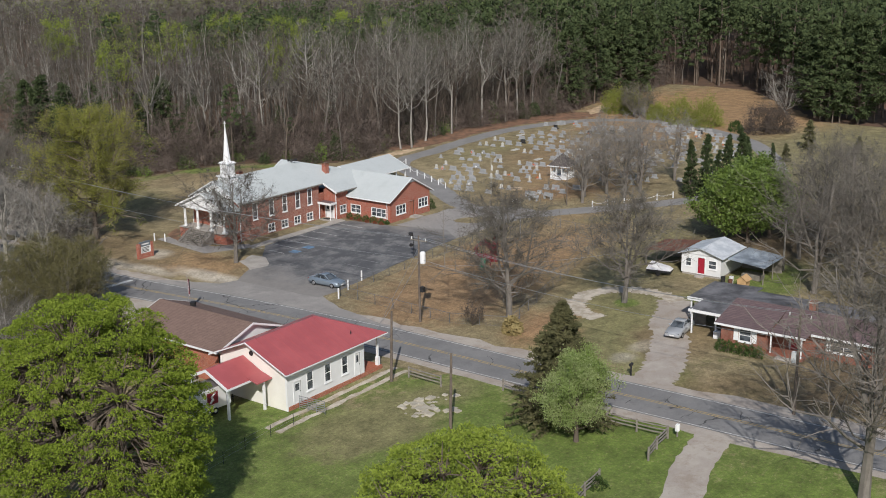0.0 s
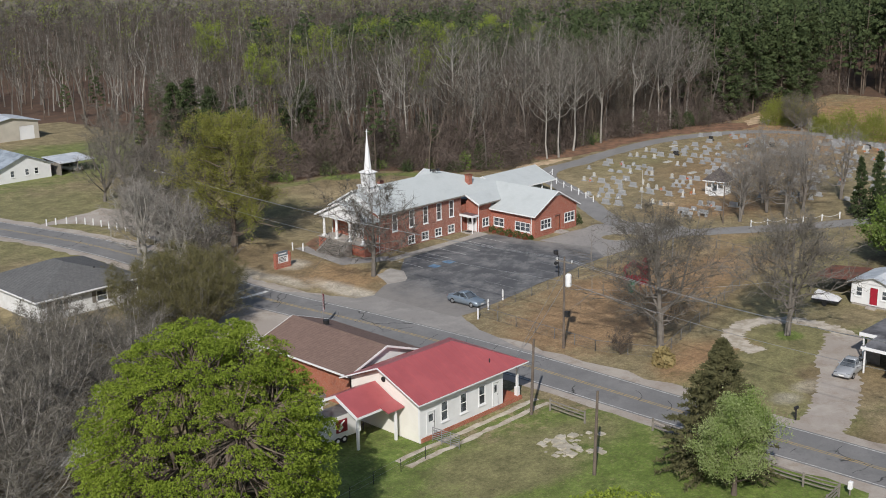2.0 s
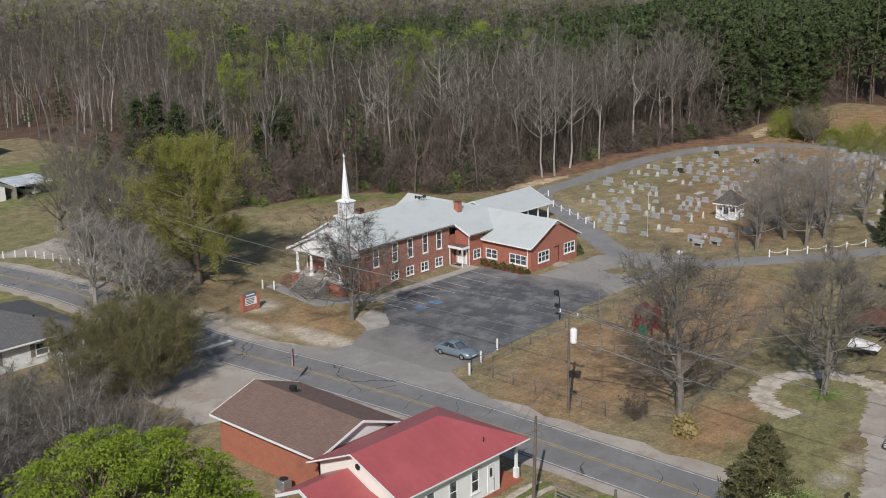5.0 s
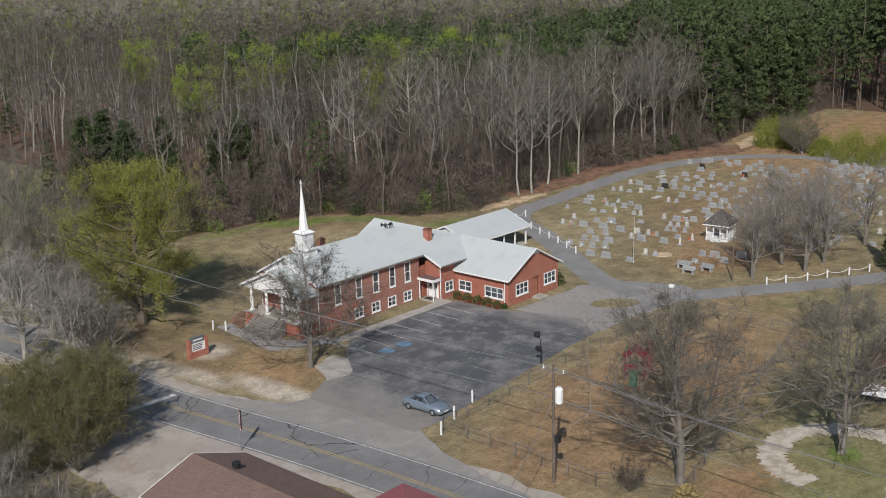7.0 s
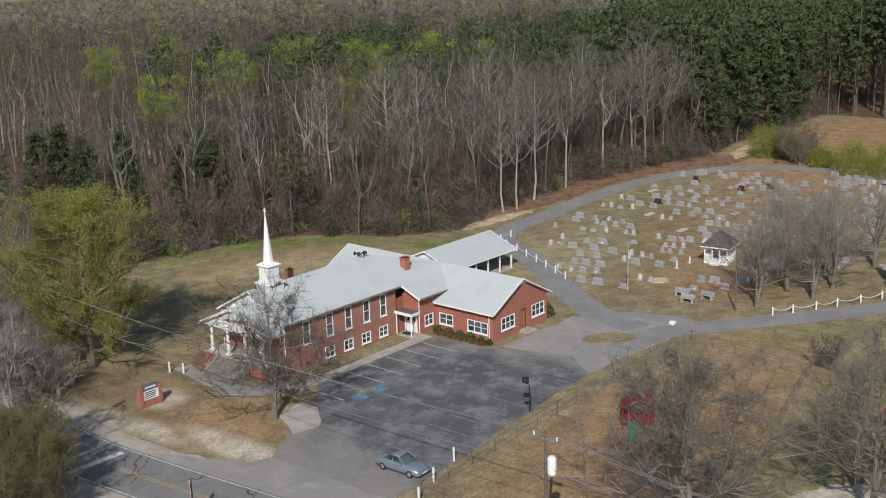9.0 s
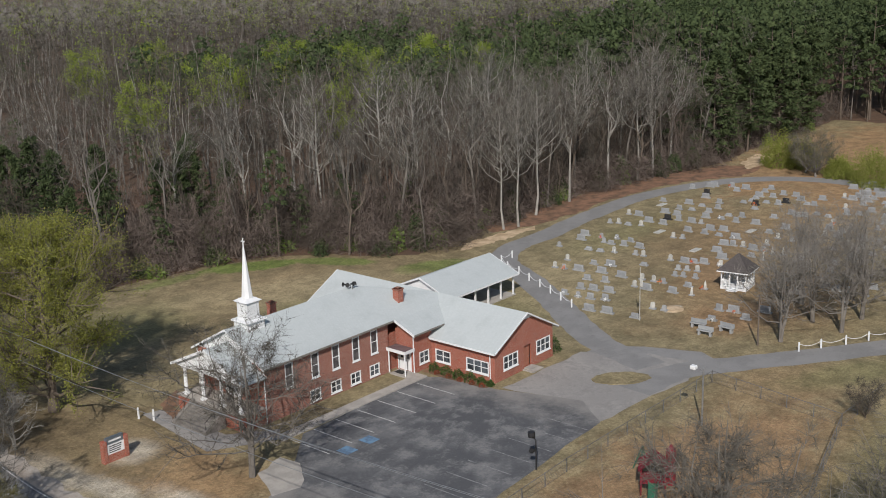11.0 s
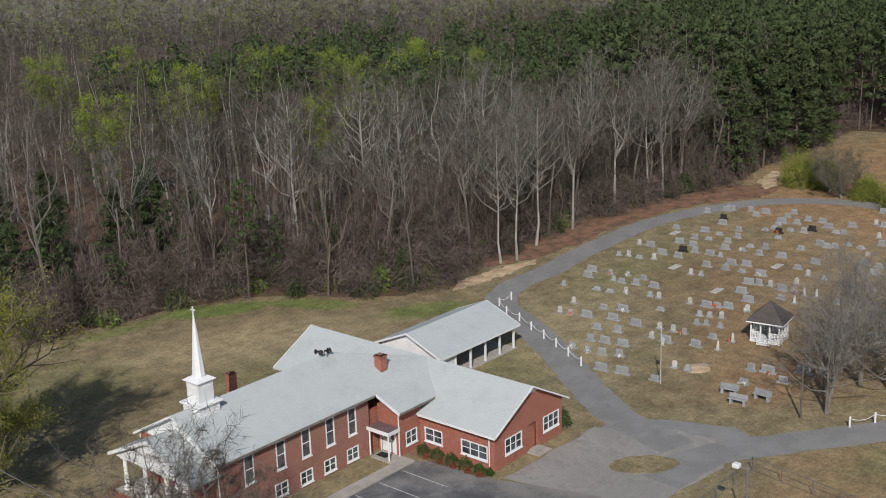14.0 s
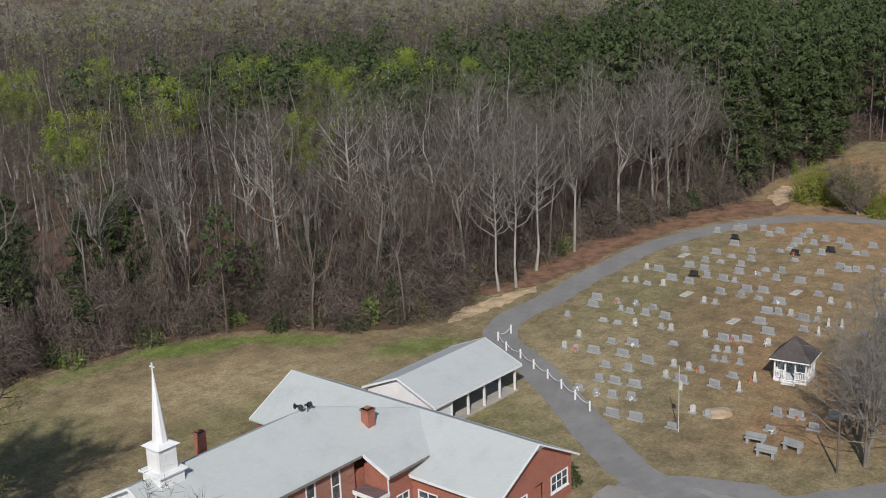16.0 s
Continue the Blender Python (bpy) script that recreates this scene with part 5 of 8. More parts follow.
def tube_tris(pts, radii, n):
    """Triangles of a tapering limb."""
    pts = np.asarray(pts, float)
    d = np.gradient(pts, axis=0)
    d /= np.linalg.norm(d, axis=1, keepdims=True) + 1e-9
    a = np.cross(d, (0.31, 0.87, 0.21))
    a /= np.linalg.norm(a, axis=1, keepdims=True) + 1e-9
    b = np.cross(d, a)
    t = np.arange(n) * 2 * np.pi / n
    ring = pts[:, None] + np.asarray(radii)[:, None, None] * (a[:, None] * np.cos(t)[None, :, None] + b[:, None] * np.sin(t)[None, :, None])
    p, q = ring[:-1], ring[1:]
    p2, q2 = np.roll(p, -1, 1), np.roll(q, -1, 1)
    return np.concatenate([np.stack([p, p2, q2], 2).reshape(-1, 3, 3), np.stack([p, q2, q], 2).reshape(-1, 3, 3)])


def unit(r, n):
    v = r.normal(size=(n, 3))
    return v / np.linalg.norm(v, axis=1, keepdims=True)


def slivers(r, at, way, length, width):
    """Thin triangles from points along given ways: twigs and needles."""
    n = len(at)
    side = np.cross(way, unit(r, n))
    side /= np.linalg.norm(side, axis=1, keepdims=True) + 1e-9
    tip = at + way * np.asarray(length).reshape(-1, 1)
    w = side * np.asarray(width).reshape(-1, 1) * 0.5
    return np.stack([at - w, at + w, tip], 1)


def leaves(r, at, size):
    """Small leaf-shaped triangles, pointing anyhow."""
    n = len(at)
    a, b = unit(r, n), unit(r, n)
    s = (size * r.uniform(0.6, 1.3, n))[:, None]
    return np.stack([at - a * s * 0.5, at + a * s * 0.5, at + b * s * 0.9], 1)


def skeleton_tree(r, h, spread, start, n1, n2, twigs, lean=0.03, up=0.9, r0=None, fork=0.0, twig=(0.5, 1.5), tw=0.035, trunk_sides=7, round_crown=False):
    """Trunk and limbs as one set of triangles, twigs as another, and the places of the outer twigs."""
    r0 = r0 or h * 0.014
    k = 7
    zs = np.linspace(0, h * 0.93, k)
    wander = np.cumsum(r.normal(0, lean * h / k, (k, 2)), 0)
    wander -= wander[0]
    trunk = np.c_[wander, zs]
    rad = r0 * (1 - 0.9 * zs / h) ** 0.9
    rad[0] *= 1.35
    wood = [tube_tris(trunk, rad, trunk_sides)]
    tips, ways = [], []
    for i in range(n1):
        f = start + (1 - start) * ((i + r.uniform(0, 1)) / n1) ** 0.85 * 0.97
        z = f * h * 0.93
        base = np.array([np.interp(z, zs, trunk[:, 0]), np.interp(z, zs, trunk[:, 1]), z])
        az = i * 2.4 + r.uniform(-0.5, 0.5)
        ln = spread * (1.1 - 0.75 * ((f - start) / (1 - start + 1e-6)) ** 1.3) * r.uniform(0.75, 1.2)
        if round_crown:
            g = (f - start) / (1 - start)
            ln = spread * (max(0.04, 1 - ((g - 0.3) / 0.72) ** 2) ** 0.5) * r.uniform(0.5, 1.18)
        out = np.array([math.cos(az), math.sin(az), 0.0])
        tilt = up * r.uniform(0.7, 1.3)
        pts = [base]
        for s in range(1, 5):
            t = s / 4
            pts.append(base + out * ln * t * (1 - 0.12 * t) + np.array([0, 0, ln * tilt * (0.55 * t + 0.45 * t * t)]) + r.normal(0, 0.05 * ln, 3))
        pts = np.array(pts)
        rb = max(0.02, min(np.interp(z, zs, rad) * 0.55, ln * 0.02))
        wood.append(tube_tris(pts, rb * np.array([1, 0.8, 0.6, 0.42, 0.22]), 4))
        for j in range(n2):
            t = r.uniform(0.25, 1.0)
            p = np.array([np.interp(t, np.linspace(0, 1, 5), pts[:, c]) for c in range(3)])
            d = (pts[4] - pts[0]) / (np.linalg.norm(pts[4] - pts[0]) + 1e-6) * 0.75 + unit(r, 1)[0] * 0.8 + np.array([0, 0, 0.35 * up])
            d /= np.linalg.norm(d)
            l2 = ln * r.uniform(0.22, 0.5)
            q = np.array([p, p + d * l2 * 0.5 + r.normal(0, 0.04 * l2, 3), p + d * l2 + np.array([0, 0, 0.1 * l2])])
            wood.append(tube_tris(q, rb * np.array([0.4, 0.28, 0.12]), 3))
            u = r.uniform(0.2, 1.05, twigs)
            tips.append(p + d * l2 * u[:, None])
            wy = d * 0.7 + unit(r, twigs) * 0.85
            ways.append(wy / np.linalg.norm(wy, axis=1, keepdims=True))
    tips, ways = np.concatenate(tips), np.concatenate(ways)
    tw_ = slivers(r, tips, ways, r.uniform(*twig, len(tips)), r.uniform(0.6, 1.4, len(tips)) * tw)
    return np.concatenate(wood), tw_, tips


def vase_tree(r, h, spread, fork, leaders, n1, n2, twigs, r0, twig=(0.5, 1.4), tw=0.03, rise=1.0, sides=7, dome=0.25):
    """A tree whose trunk parts into rising leaders: limbs as one set of triangles, twigs as another, and the twigs' places."""
    zf = h * fork
    bend = r.normal(0, 0.025 * h, 2)
    trunk = np.array([[0, 0, 0], [bend[0] * 0.3, bend[1] * 0.3, zf * 0.5], [bend[0], bend[1], zf]])
    wood = [tube_tris(trunk, r0 * np.array([1.25, 0.95, 0.85]), sides)]
    tips, ways = [], []
    k1 = np.linspace(0, 1, 6)
    for i in range(leaders):
        az = i * 2 * np.pi / leaders + r.uniform(-0.45, 0.45)
        reach = spread * r.uniform(0.35, 1.0) if i else spread * 0.12
        top = h * (1.0 - dome * (reach / spread) ** 2 * r.uniform(0.6, 1.5)) * r.uniform(0.92, 1.03)
        out = np.array([math.cos(az), math.sin(az)])
        low = zf * r.uniform(0.75, 1.0)
        z = low + (top - low) * (k1 ** (1.0 / rise))
        xy = bend * (low / zf) + out * (reach * k1 ** 0.8)[:, None] + np.cumsum(r.normal(0, 0.022 * h, (6, 2)), 0) * (k1 > 0)[:, None]
        pts = np.c_[xy, z]
        rl = r0 * r.uniform(0.42, 0.62)
        wood.append(tube_tris(pts, rl * np.array([1, 0.85, 0.68, 0.5, 0.32, 0.12]), 5))
        for j in range(n1):
            t = 0.12 + 0.86 * (j + r.uniform(0, 1)) / n1
            p = np.array([np.interp(t, k1, pts[:, c]) for c in range(3)])
            a2 = az + r.uniform(-1.9, 1.9) if i else r.uniform(0, 6.283)
            ln = (spread * 0.62 * (1.05 - t) + 0.09 * h) * r.uniform(0.6, 1.15)
            d = np.array([math.cos(a2), math.sin(a2), r.uniform(0.25, 0.95)])
            d /= np.linalg.norm(d)
            q = np.array([p, p + d * ln * 0.5 + r.normal(0, 0.06 * ln, 3), p + d * ln + np.array([0, 0, 0.12 * ln]) + r.normal(0, 0.08 * ln, 3)])
            rb = max(0.018, rl * (1 - 0.85 * t) * 0.5)
            wood.append(tube_tris(q, rb * np.array([1, 0.6, 0.2]), 3))
            for _ in range(n2):
                u = r.uniform(0.25, 1.0)
                s = q[0] + (q[2] - q[0]) * u + r.normal(0, 0.03 * ln, 3)
                d2 = d * 0.55 + unit(r, 1)[0] * 0.8 + (0, 0, 0.25)
                d2 /= np.linalg.norm(d2)
                l2 = ln * r.uniform(0.25, 0.5)
                wood.append(slivers(r, s[None], d2[None], [l2], [max(0.03, rb * 0.9)]))
                v = r.uniform(0.15, 1.0, twigs)
                tips.append(s + d2 * l2 * v[:, None])
                w2 = d2 * 0.6 + unit(r, twigs) * 0.9
                ways.append(w2 / np.linalg.norm(w2, axis=1, keepdims=True))
    tips, ways = np.concatenate(tips), np.concatenate(ways)
    return np.concatenate(wood), slivers(r, tips, ways, r.uniform(*twig, len(tips)), r.uniform(0.6, 1.4, len(tips)) * tw), tips


def oak_tree(r, h, spread, r0, limbs=26, n2=11, twigs=10, start=0.2, up=0.42, tw=0.034):
    """A bare spreading tree: rising leaders in the middle, long limbs reaching out on all sides."""
    a, b, p = vase_tree(r, h, spread * 0.5, start + 0.1, 4, 8, 6, twigs, r0, tw=tw, dome=0.15)
    c, d, q = skeleton_tree(r, h * 0.86, spread, start, limbs, n2, twigs, up=up, r0=r0 * 0.8, tw=tw, round_crown=True, lean=0.05)
    return np.concatenate([a, c]), np.concatenate([b, d]), np.concatenate([p, q])


def dome_tree(r, radius, h, r0, clusters, per, size, low=0.16, spray=(0.85, 1.5)):
    """A broad tree in leaf: limbs to many flat sprays of leaves under a domed, lumpy outline."""
    mid = np.array([0, 0, h * 0.46])
    axes = np.array([radius, radius, h * 0.54])
    wood = [tube_tris(np.array([[0, 0, 0], [0.1, 0, h * 0.07], [0.15, 0.1, h * 0.14]]), r0 * np.array([1.3, 1, 0.95]), 9)]
    root = np.array([0.15, 0.1, h * 0.13])
    knots = []
    for i in range(16):
        az, el = i * 2.4, r.uniform(0.15, 1.45)
        tip = mid + axes * 0.72 * np.array([math.cos(az) * math.cos(el), math.sin(az) * math.cos(el), math.sin(el)])
        pts = np.array([root + (tip - root) * t + np.array([0, 0, -1.2 * t * (1 - t)]) + r.normal(0, 0.18, 3) * (t > 0) for t in np.linspace(0, 1, 6)])
        wood.append(tube_tris(pts, r0 * 0.5 * np.array([1, 0.85, 0.7, 0.55, 0.4, 0.2]), 5))
        knots += list(pts[2:])
    knots = np.array(knots)
    u = unit(r, clusters * 3)
    u = u[u[:, 2] > -0.6][:clusters]
    c = mid + u * axes * r.uniform(0.55, 1.0, len(u))[:, None] ** 0.5
    c = c[c[:, 2] > h * low]
    at = []
    for p in c:
        k = knots[np.argmin(((knots - p) ** 2).sum(1))]
        wood.append(tube_tris(np.array([k, (k + p) / 2 + r.normal(0, 0.2, 3), p]), (0.09, 0.06, 0.02), 4))
        a = p - mid
        side = r.uniform(*spray)
        v = unit(r, per)
        v[:, 2] = np.abs(v[:, 2]) - 0.15
        v = v * (r.uniform(0.45, 1.0, per) ** 0.6)[:, None] * (side, side, side * 0.55)
        at.append(p + v + a / np.linalg.norm(a) * 0.3 - np.array([0, 0, 0.18]) * ((v[:, :2] ** 2).sum(1))[:, None])
    at = np.concatenate(at)
    return np.concatenate(wood), slivers(r, c, unit(r, len(c)), r.uniform(0.5, 1.2, len(c)), np.full(len(c), 0.04)), leaves(r, at, size)


def pine_tris(r, h, spread, bare=0.4, clumps=60, needles=16, size=0.75, narrow=0.0):
    """A conifer: trunk and branches, and needles in clumps."""
    zs = np.linspace(0, h, 6)
    trunk = np.c_[r.normal(0, 0.02 * h, (6, 2)) * np.linspace(0, 1, 6)[:, None], zs]
    wood = [tube_tris(trunk, h * 0.011 * (1 - 0.92 * zs / h), 6)]
    at, wy = [], []
    for i in range(clumps):
        f = bare + (1 - bare) * (i + r.uniform(0, 1)) / clumps
        g = (f - bare) / (1 - bare)
        reach = spread * ((1 - g) ** 0.8 if narrow else (min(1, g * 4 + 0.45) * (1 - g ** 2.2) + 0.12)) * r.uniform(0.55, 1.1)
        az = r.uniform(0, 2 * np.pi)
        z = f * h
        c = np.array([np.interp(z, zs, trunk[:, 0]) + reach * math.cos(az), np.interp(z, zs, trunk[:, 1]) + reach * math.sin(az), z + reach * (-0.1 if narrow else 0.12)])
        wood.append(tube_tris(np.array([[np.interp(z, zs, trunk[:, 0]), np.interp(z, zs, trunk[:, 1]), z - 0.1 * reach], c]), (0.06, 0.02), 3))
        n = needles
        back = r.uniform(0, 0.75, n)[:, None]
        ctr = np.array([np.interp(z, zs, trunk[:, 0]), np.interp(z, zs, trunk[:, 1]), z])
        pts = c + (ctr - c) * back * 0.8 + r.normal(0, 0.28 * size, (n, 3)) * (1, 1, 0.55)
        at.append(pts)
        w = unit(r, n) + np.array([math.cos(az), math.sin(az), 0.35]) * 0.7
        wy.append(w / np.linalg.norm(w, axis=1, keepdims=True))
    at, wy = np.concatenate(at), np.concatenate(wy)
    return np.concatenate(wood), slivers(r, at, wy, r.uniform(0.7, 1.3, len(at)) * size, r.uniform(0.3, 0.55, len(at)) * size)


def turned(tris, x, y, s, a, z=0.0, sz=None):
    c, q = math.cos(a) * s, math.sin(a) * s
    m = np.array([[c, -q, 0], [q, c, 0], [0, 0, sz or s]])
    return tris @ m.T.astype(np.float32) + np.array([x, y, z], dtype=np.float32)


def tree(name, wood, crown, bark, leaf, x, y, turn=0.0, scale=1.0, label="", category="tree", group="", crown_name="crown", extra=None):
    t = empty(name, x, y, 0, turn, label, category, group)
    t.scale = (scale, scale, scale)
    part("trunk", arrays_mesh("trunk", wood), bark, t)
    part(crown_name, arrays_mesh("crown", crown), leaf, t)
    if extra is not None:
        part("foliage", arrays_mesh("foliage", extra[0]), extra[1], t)
    return t


def clothed(r, tips, per, size, blur):
    """Leaves gathered round twig tips."""
    at = np.repeat(tips, per, 0)
    return leaves(r, at + r.normal(0, blur, at.shape), size)


R = np.random.default_rng(7)
# yard trees, bare in early spring
w, t, _ = oak_tree(R, 16.6, 7.4, 0.33, 38, 15, 14, start=0.17, up=0.42, tw=0.031)
tree("bare_oak", w, t, "bark", "twig", -27.6, -38.8, 20, 1.0, "tall bare grey oak in the dry yard", group="bare yard trees")
w, t, _ = oak_tree(R, 14.6, 6.8, 0.28, 34, 14, 13, start=0.2, up=0.42, tw=0.031)
tree("bare_oak", w, t, "bark", "twig", -14.9, -46.2, 80, 1.0, "bare grey oak ringed by pale sand", group="bare yard trees")
w, t, _ = oak_tree(R, 13.2, 8.4, 0.26, 28, 12, 11, start=0.16, up=0.36, tw=0.03)
tree("bare_maple", w, t, "bark", "twig_dark", -28.2, 3.6, 10, 1.0, "spreading bare tree before the church", group="bare yard trees")
w, t, _ = oak_tree(R, 20.0, 8.0, 0.4, 36, 13, 11, start=0.2, up=0.62, tw=0.034)
tree("bare_oak", w, t, "bark", "twig", -47.2, -83.6, 130, 1.0, "tall bare oak beside the road", group="bare yard trees")
tree("bare_oak", w, t, "bark", "twig", -14, -84, 250, 0.8, "tall bare oak behind the ranch house", group="bare yard trees")
w, t, _ = oak_tree(R, 12.4, 6.6, 0.22, 20, 9, 8, start=0.14, up=0.55, tw=0.024)
for x, y, a, s in ((26.6, -16.6, 0, 0.92), (30.8, -14.6, 70, 0.9), (34.5, -16.6, 200, 1.0), (33, -20.5, 20, 0.95), (39.8, -13, 140, 1.0), (38.5, -20.5, 250, 1.05), (44.5, -17, 310, 1.0), (50, -21, 20, 0.95)):
    tree("bare_tree", w, t, "bark", "twig_pale", x, y, a, s, "bare grey tree at the graveyard's edge", group="graveyard trees")
for x, y, a, s in ((3, -76, 33, 1.0), (9, -64, 140, 1.0), (-1, -68, 250, 0.9), (14, -56, 90, 1.1), (-8, -90, 10, 1.2), (18, -74, 200, 1.3), (-28, -92, 77, 1.2), (24, -62, 40, 1.1), (30, -70, 300, 1.2), (36, -58, 170, 1.0), (20, -88, 60, 1.3), (34, -84, 210, 1.2), (2, -98, 350, 1.2), (44, -70, 20, 1.1), (12, -104, 110, 1.2), (48, -52, 250, 0.9), (-20, -101, 200, 1.2), (0.5, -62.8, 15, 1.25), (14.5, -62.1, 190, 1.35), (6, -70, 280, 1.4), (-6, -75, 100, 1.3), (22, -56, 330, 1.2), (-10, -82, 45, 1.35), (12, -80, 160, 1.4), (28, -54, 75, 1.1)):
    tree("bare_tree", w, t, "bark", "twig", x, y, a, s, "bare grey tree behind the ranch house", group="back yard trees")
w, t, _ = vase_tree(R, 8.6, 4.4, 0.03, 16, 9, 6, 9, 0.13, tw=0.032)
for x, y, a, s in ((-51.0, 6.2, 0, 0.92), (-53.6, 9.0, 100, 0.95), (-52.6, 3.0, 200, 0.9), (-55.8, 5.6, 30, 1.0), (-49.6, 9.6, 160, 0.72), (-56.5, 0.5, 60, 0.85), (-59.5, 8.5, 300, 0.85), (-61, 2, 10, 0.7)):
    tree("bare_thicket", w, t, "bark", "leaf_olive", x, y, a, s, "olive-grey leafless shrub thicket", "shrub", "roadside thicket")
w, t, _ = vase_tree(R, 8.8, 7.0, 0.08, 14, 9, 6, 6, 0.24, rise=0.75, dome=0.5, tw=0.036)
for x, y, a, s in ((-82, -13.5, 0, 1.1), (-77, -7, 90, 0.95), (-88, -22, 200, 1.1), (-72, 3, 40, 0.9), (-90, -8, 290, 1.1), (-84, -5, 150, 1.05), (-79, 1, 240, 0.95), (-68, 8, 20, 0.7), (-86, -16, 75, 1.15), (-94, -28, 25, 1.1), (-92, -17, 320, 1.05), (-75, -1, 130, 0.9), (-88, -1, 60, 1.0), (-73, -5, 300, 0.8), (-97, -20, 190, 1.1), (-66, -3, 80, 0.75), (-63, 3, 170, 0.7), (-66.5, -10, 260, 0.7), (-63, -8, 5, 0.55), (-70, -9, 222, 0.8)):
    tree("bare_tree", w, t, "bark_pale", "twig", x, y, a, s, "low bare grey tree among brush", group="brush trees")
w, t, _ = vase_tree(R, 11.5, 5.2, 0.16, 8, 8, 6, 9, 0.26)
for x, y, a, s in ((-37.5, 37, 0, 1.1), (-34, 44, 120, 1.2), (-38, 30, 220, 0.8), (-30, 52, 60, 1.1), (-27, 70, 10, 1.0), (-16, 82, 160, 1.2), (-12, 92, 220, 1.1), (-20, 62, 300, 1.0)):
    tree("bare_tree", w, t, "bark", "twig", x, y, a, s, "bare grey tree along the side yard", group="side yard trees")
w, t, _ = oak_tree(R, 13.0, 5.6, 0.28, 22, 10, 10, start=0.18, up=0.6)
tree("bare_oak", w, t, "bark_pale", "twig_pale", -45.9, 28.0, 0, 1.0, "bare grey oak on the road verge", group="bare yard trees")
tree("bare_oak", w, t, "bark", "twig_dark", -47.2, 11.5, 120, 0.75, "small bare oak by the crossing", group="bare yard trees")
tree("bare_oak", w, t, "bark_pale", "twig_pale", -43.9, 21.5, 250, 0.85, "bare grey oak on the road verge", group="bare yard trees")
for x, y, a, k in ((-39, 33, 40, 0.7), (-41.5, 36.5, 160, 0.8), (-37.5, 24.5, 290, 0.45)):
    tree("bare_oak", w, t, "bark_pale", "twig_pale", x, y, a, k, "bare grey oak on the road verge", group="bare yard trees")
tree("bare_tree", w, t, "bark", "twig", -33.5, 47, 200, 0.9, "bare grey tree along the side yard", group="side yard trees")
# trees in leaf
w, t, tips = skeleton_tree(R, 18.6, 8.5, 0.04, 66, 12, 6, up=0.55, r0=0.42, tw=0.03, round_crown=True, lean=0.03)
tree("willow_oak", w, t, "bark_brown", "twig", -30.6, 29.6, 0, 1.0, "broad oak in yellow-green young leaf", extra=(clothed(R, tips, 21, 0.14, 0.34), "leaf_yellow"), crown_name="branchwork")
w, t, lv = dome_tree(R, 8.0, 17.9, 0.5, 1400, 140, 0.14, spray=(0.45, 0.95))
tree("maple", w, t, "bark_brown", "twig_dark", -84.9, -42.2, 0, 1.0, "large maple in bright green spring leaf", extra=(lv, "leaf"), crown_name="branchwork")
w, t, lv = dome_tree(R, 7.2, 14.6, 0.36, 1000, 105, 0.145, spray=(0.45, 0.95))
tree("maple", w, t, "bark_brown", "twig_dark", -82.0, -72.0, 100, 1.0, "maple in yellow-green spring leaf", extra=(lv, "bud"), crown_name="branchwork")
w, n = pine_tris(R, 10.4, 5.6, 0.03, 320, 100, 0.36, narrow=1.0)
tree("cedar", w, n, "bark_brown", "cedar", -47.4, -57.2, 0, 1.0, "dark cedar beside the road fence")
w, t, tips = skeleton_tree(R, 7.8, 3.4, 0.06, 36, 10, 7, up=0.95, r0=0.2, twig=(0.4, 1.0), tw=0.03)
tree("pear_tree", w, t, "bark_brown", "evergreen", -50.9, -60.9, 0, 0.93, "pear tree in pale blossom and young leaf", extra=(clothed(R, tips, 19, 0.13, 0.3), "blossom"), crown_name="branchwork")
w, t, tips = skeleton_tree(R, 8.6, 4.3, 0.03, 40, 9, 4, up=0.8, r0=0.22, twig=(0.4, 1.0), tw=0.03)
leafy = clothed(R, tips, 12, 0.31, 0.42)
for x, y, a, k in ((17.6, -44.2, 0, 1.0), (18.0, -47.4, 120, 1.05), (22.0, -48.8, 230, 0.95), (24.0, -45.0, 310, 1.1)):
    tree("magnolia", w, t, "bark_brown", "hedge", x, y, a, k, "broad bright green evergreen magnolia", group="evergreen clump", extra=(leafy, "evergreen"), crown_name="branchwork")
w, n = pine_tris(R, 9.0, 1.9, 0.02, 130, 38, 0.37, narrow=1.0)
for x, y, s in ((40, -28.6, 1.0), (41.5, -30.6, 1.1), (43.5, -31.6, 0.8), (45, -32.5, 1.05), (48, -33.5, 1.15), (46, -35.5, 0.9), (50.5, -33.5, 0.95), (38.5, -32, 0.7), (66.2, -31.8, 0.55)):
    tree("leyland_cypress", w, n, "bark_brown", "pine", x, y, x * 37, s, "slim dark green conifer in a row", group="conifer row")
w, n = pine_tris(R, 3.6, 1.3, 0.02, 60, 40, 0.3, narrow=1.0)
for x, y, s in ((76, -30.6, 0.9), (90.9, -29.4, 1.5), (88.5, -39.7, 1.0), (86.5, -31.5, 0.5)):
    tree("juniper", w, n, "bark_brown", "cedar", x, y, x * 11, s, "small dark juniper in the field", group="field junipers")


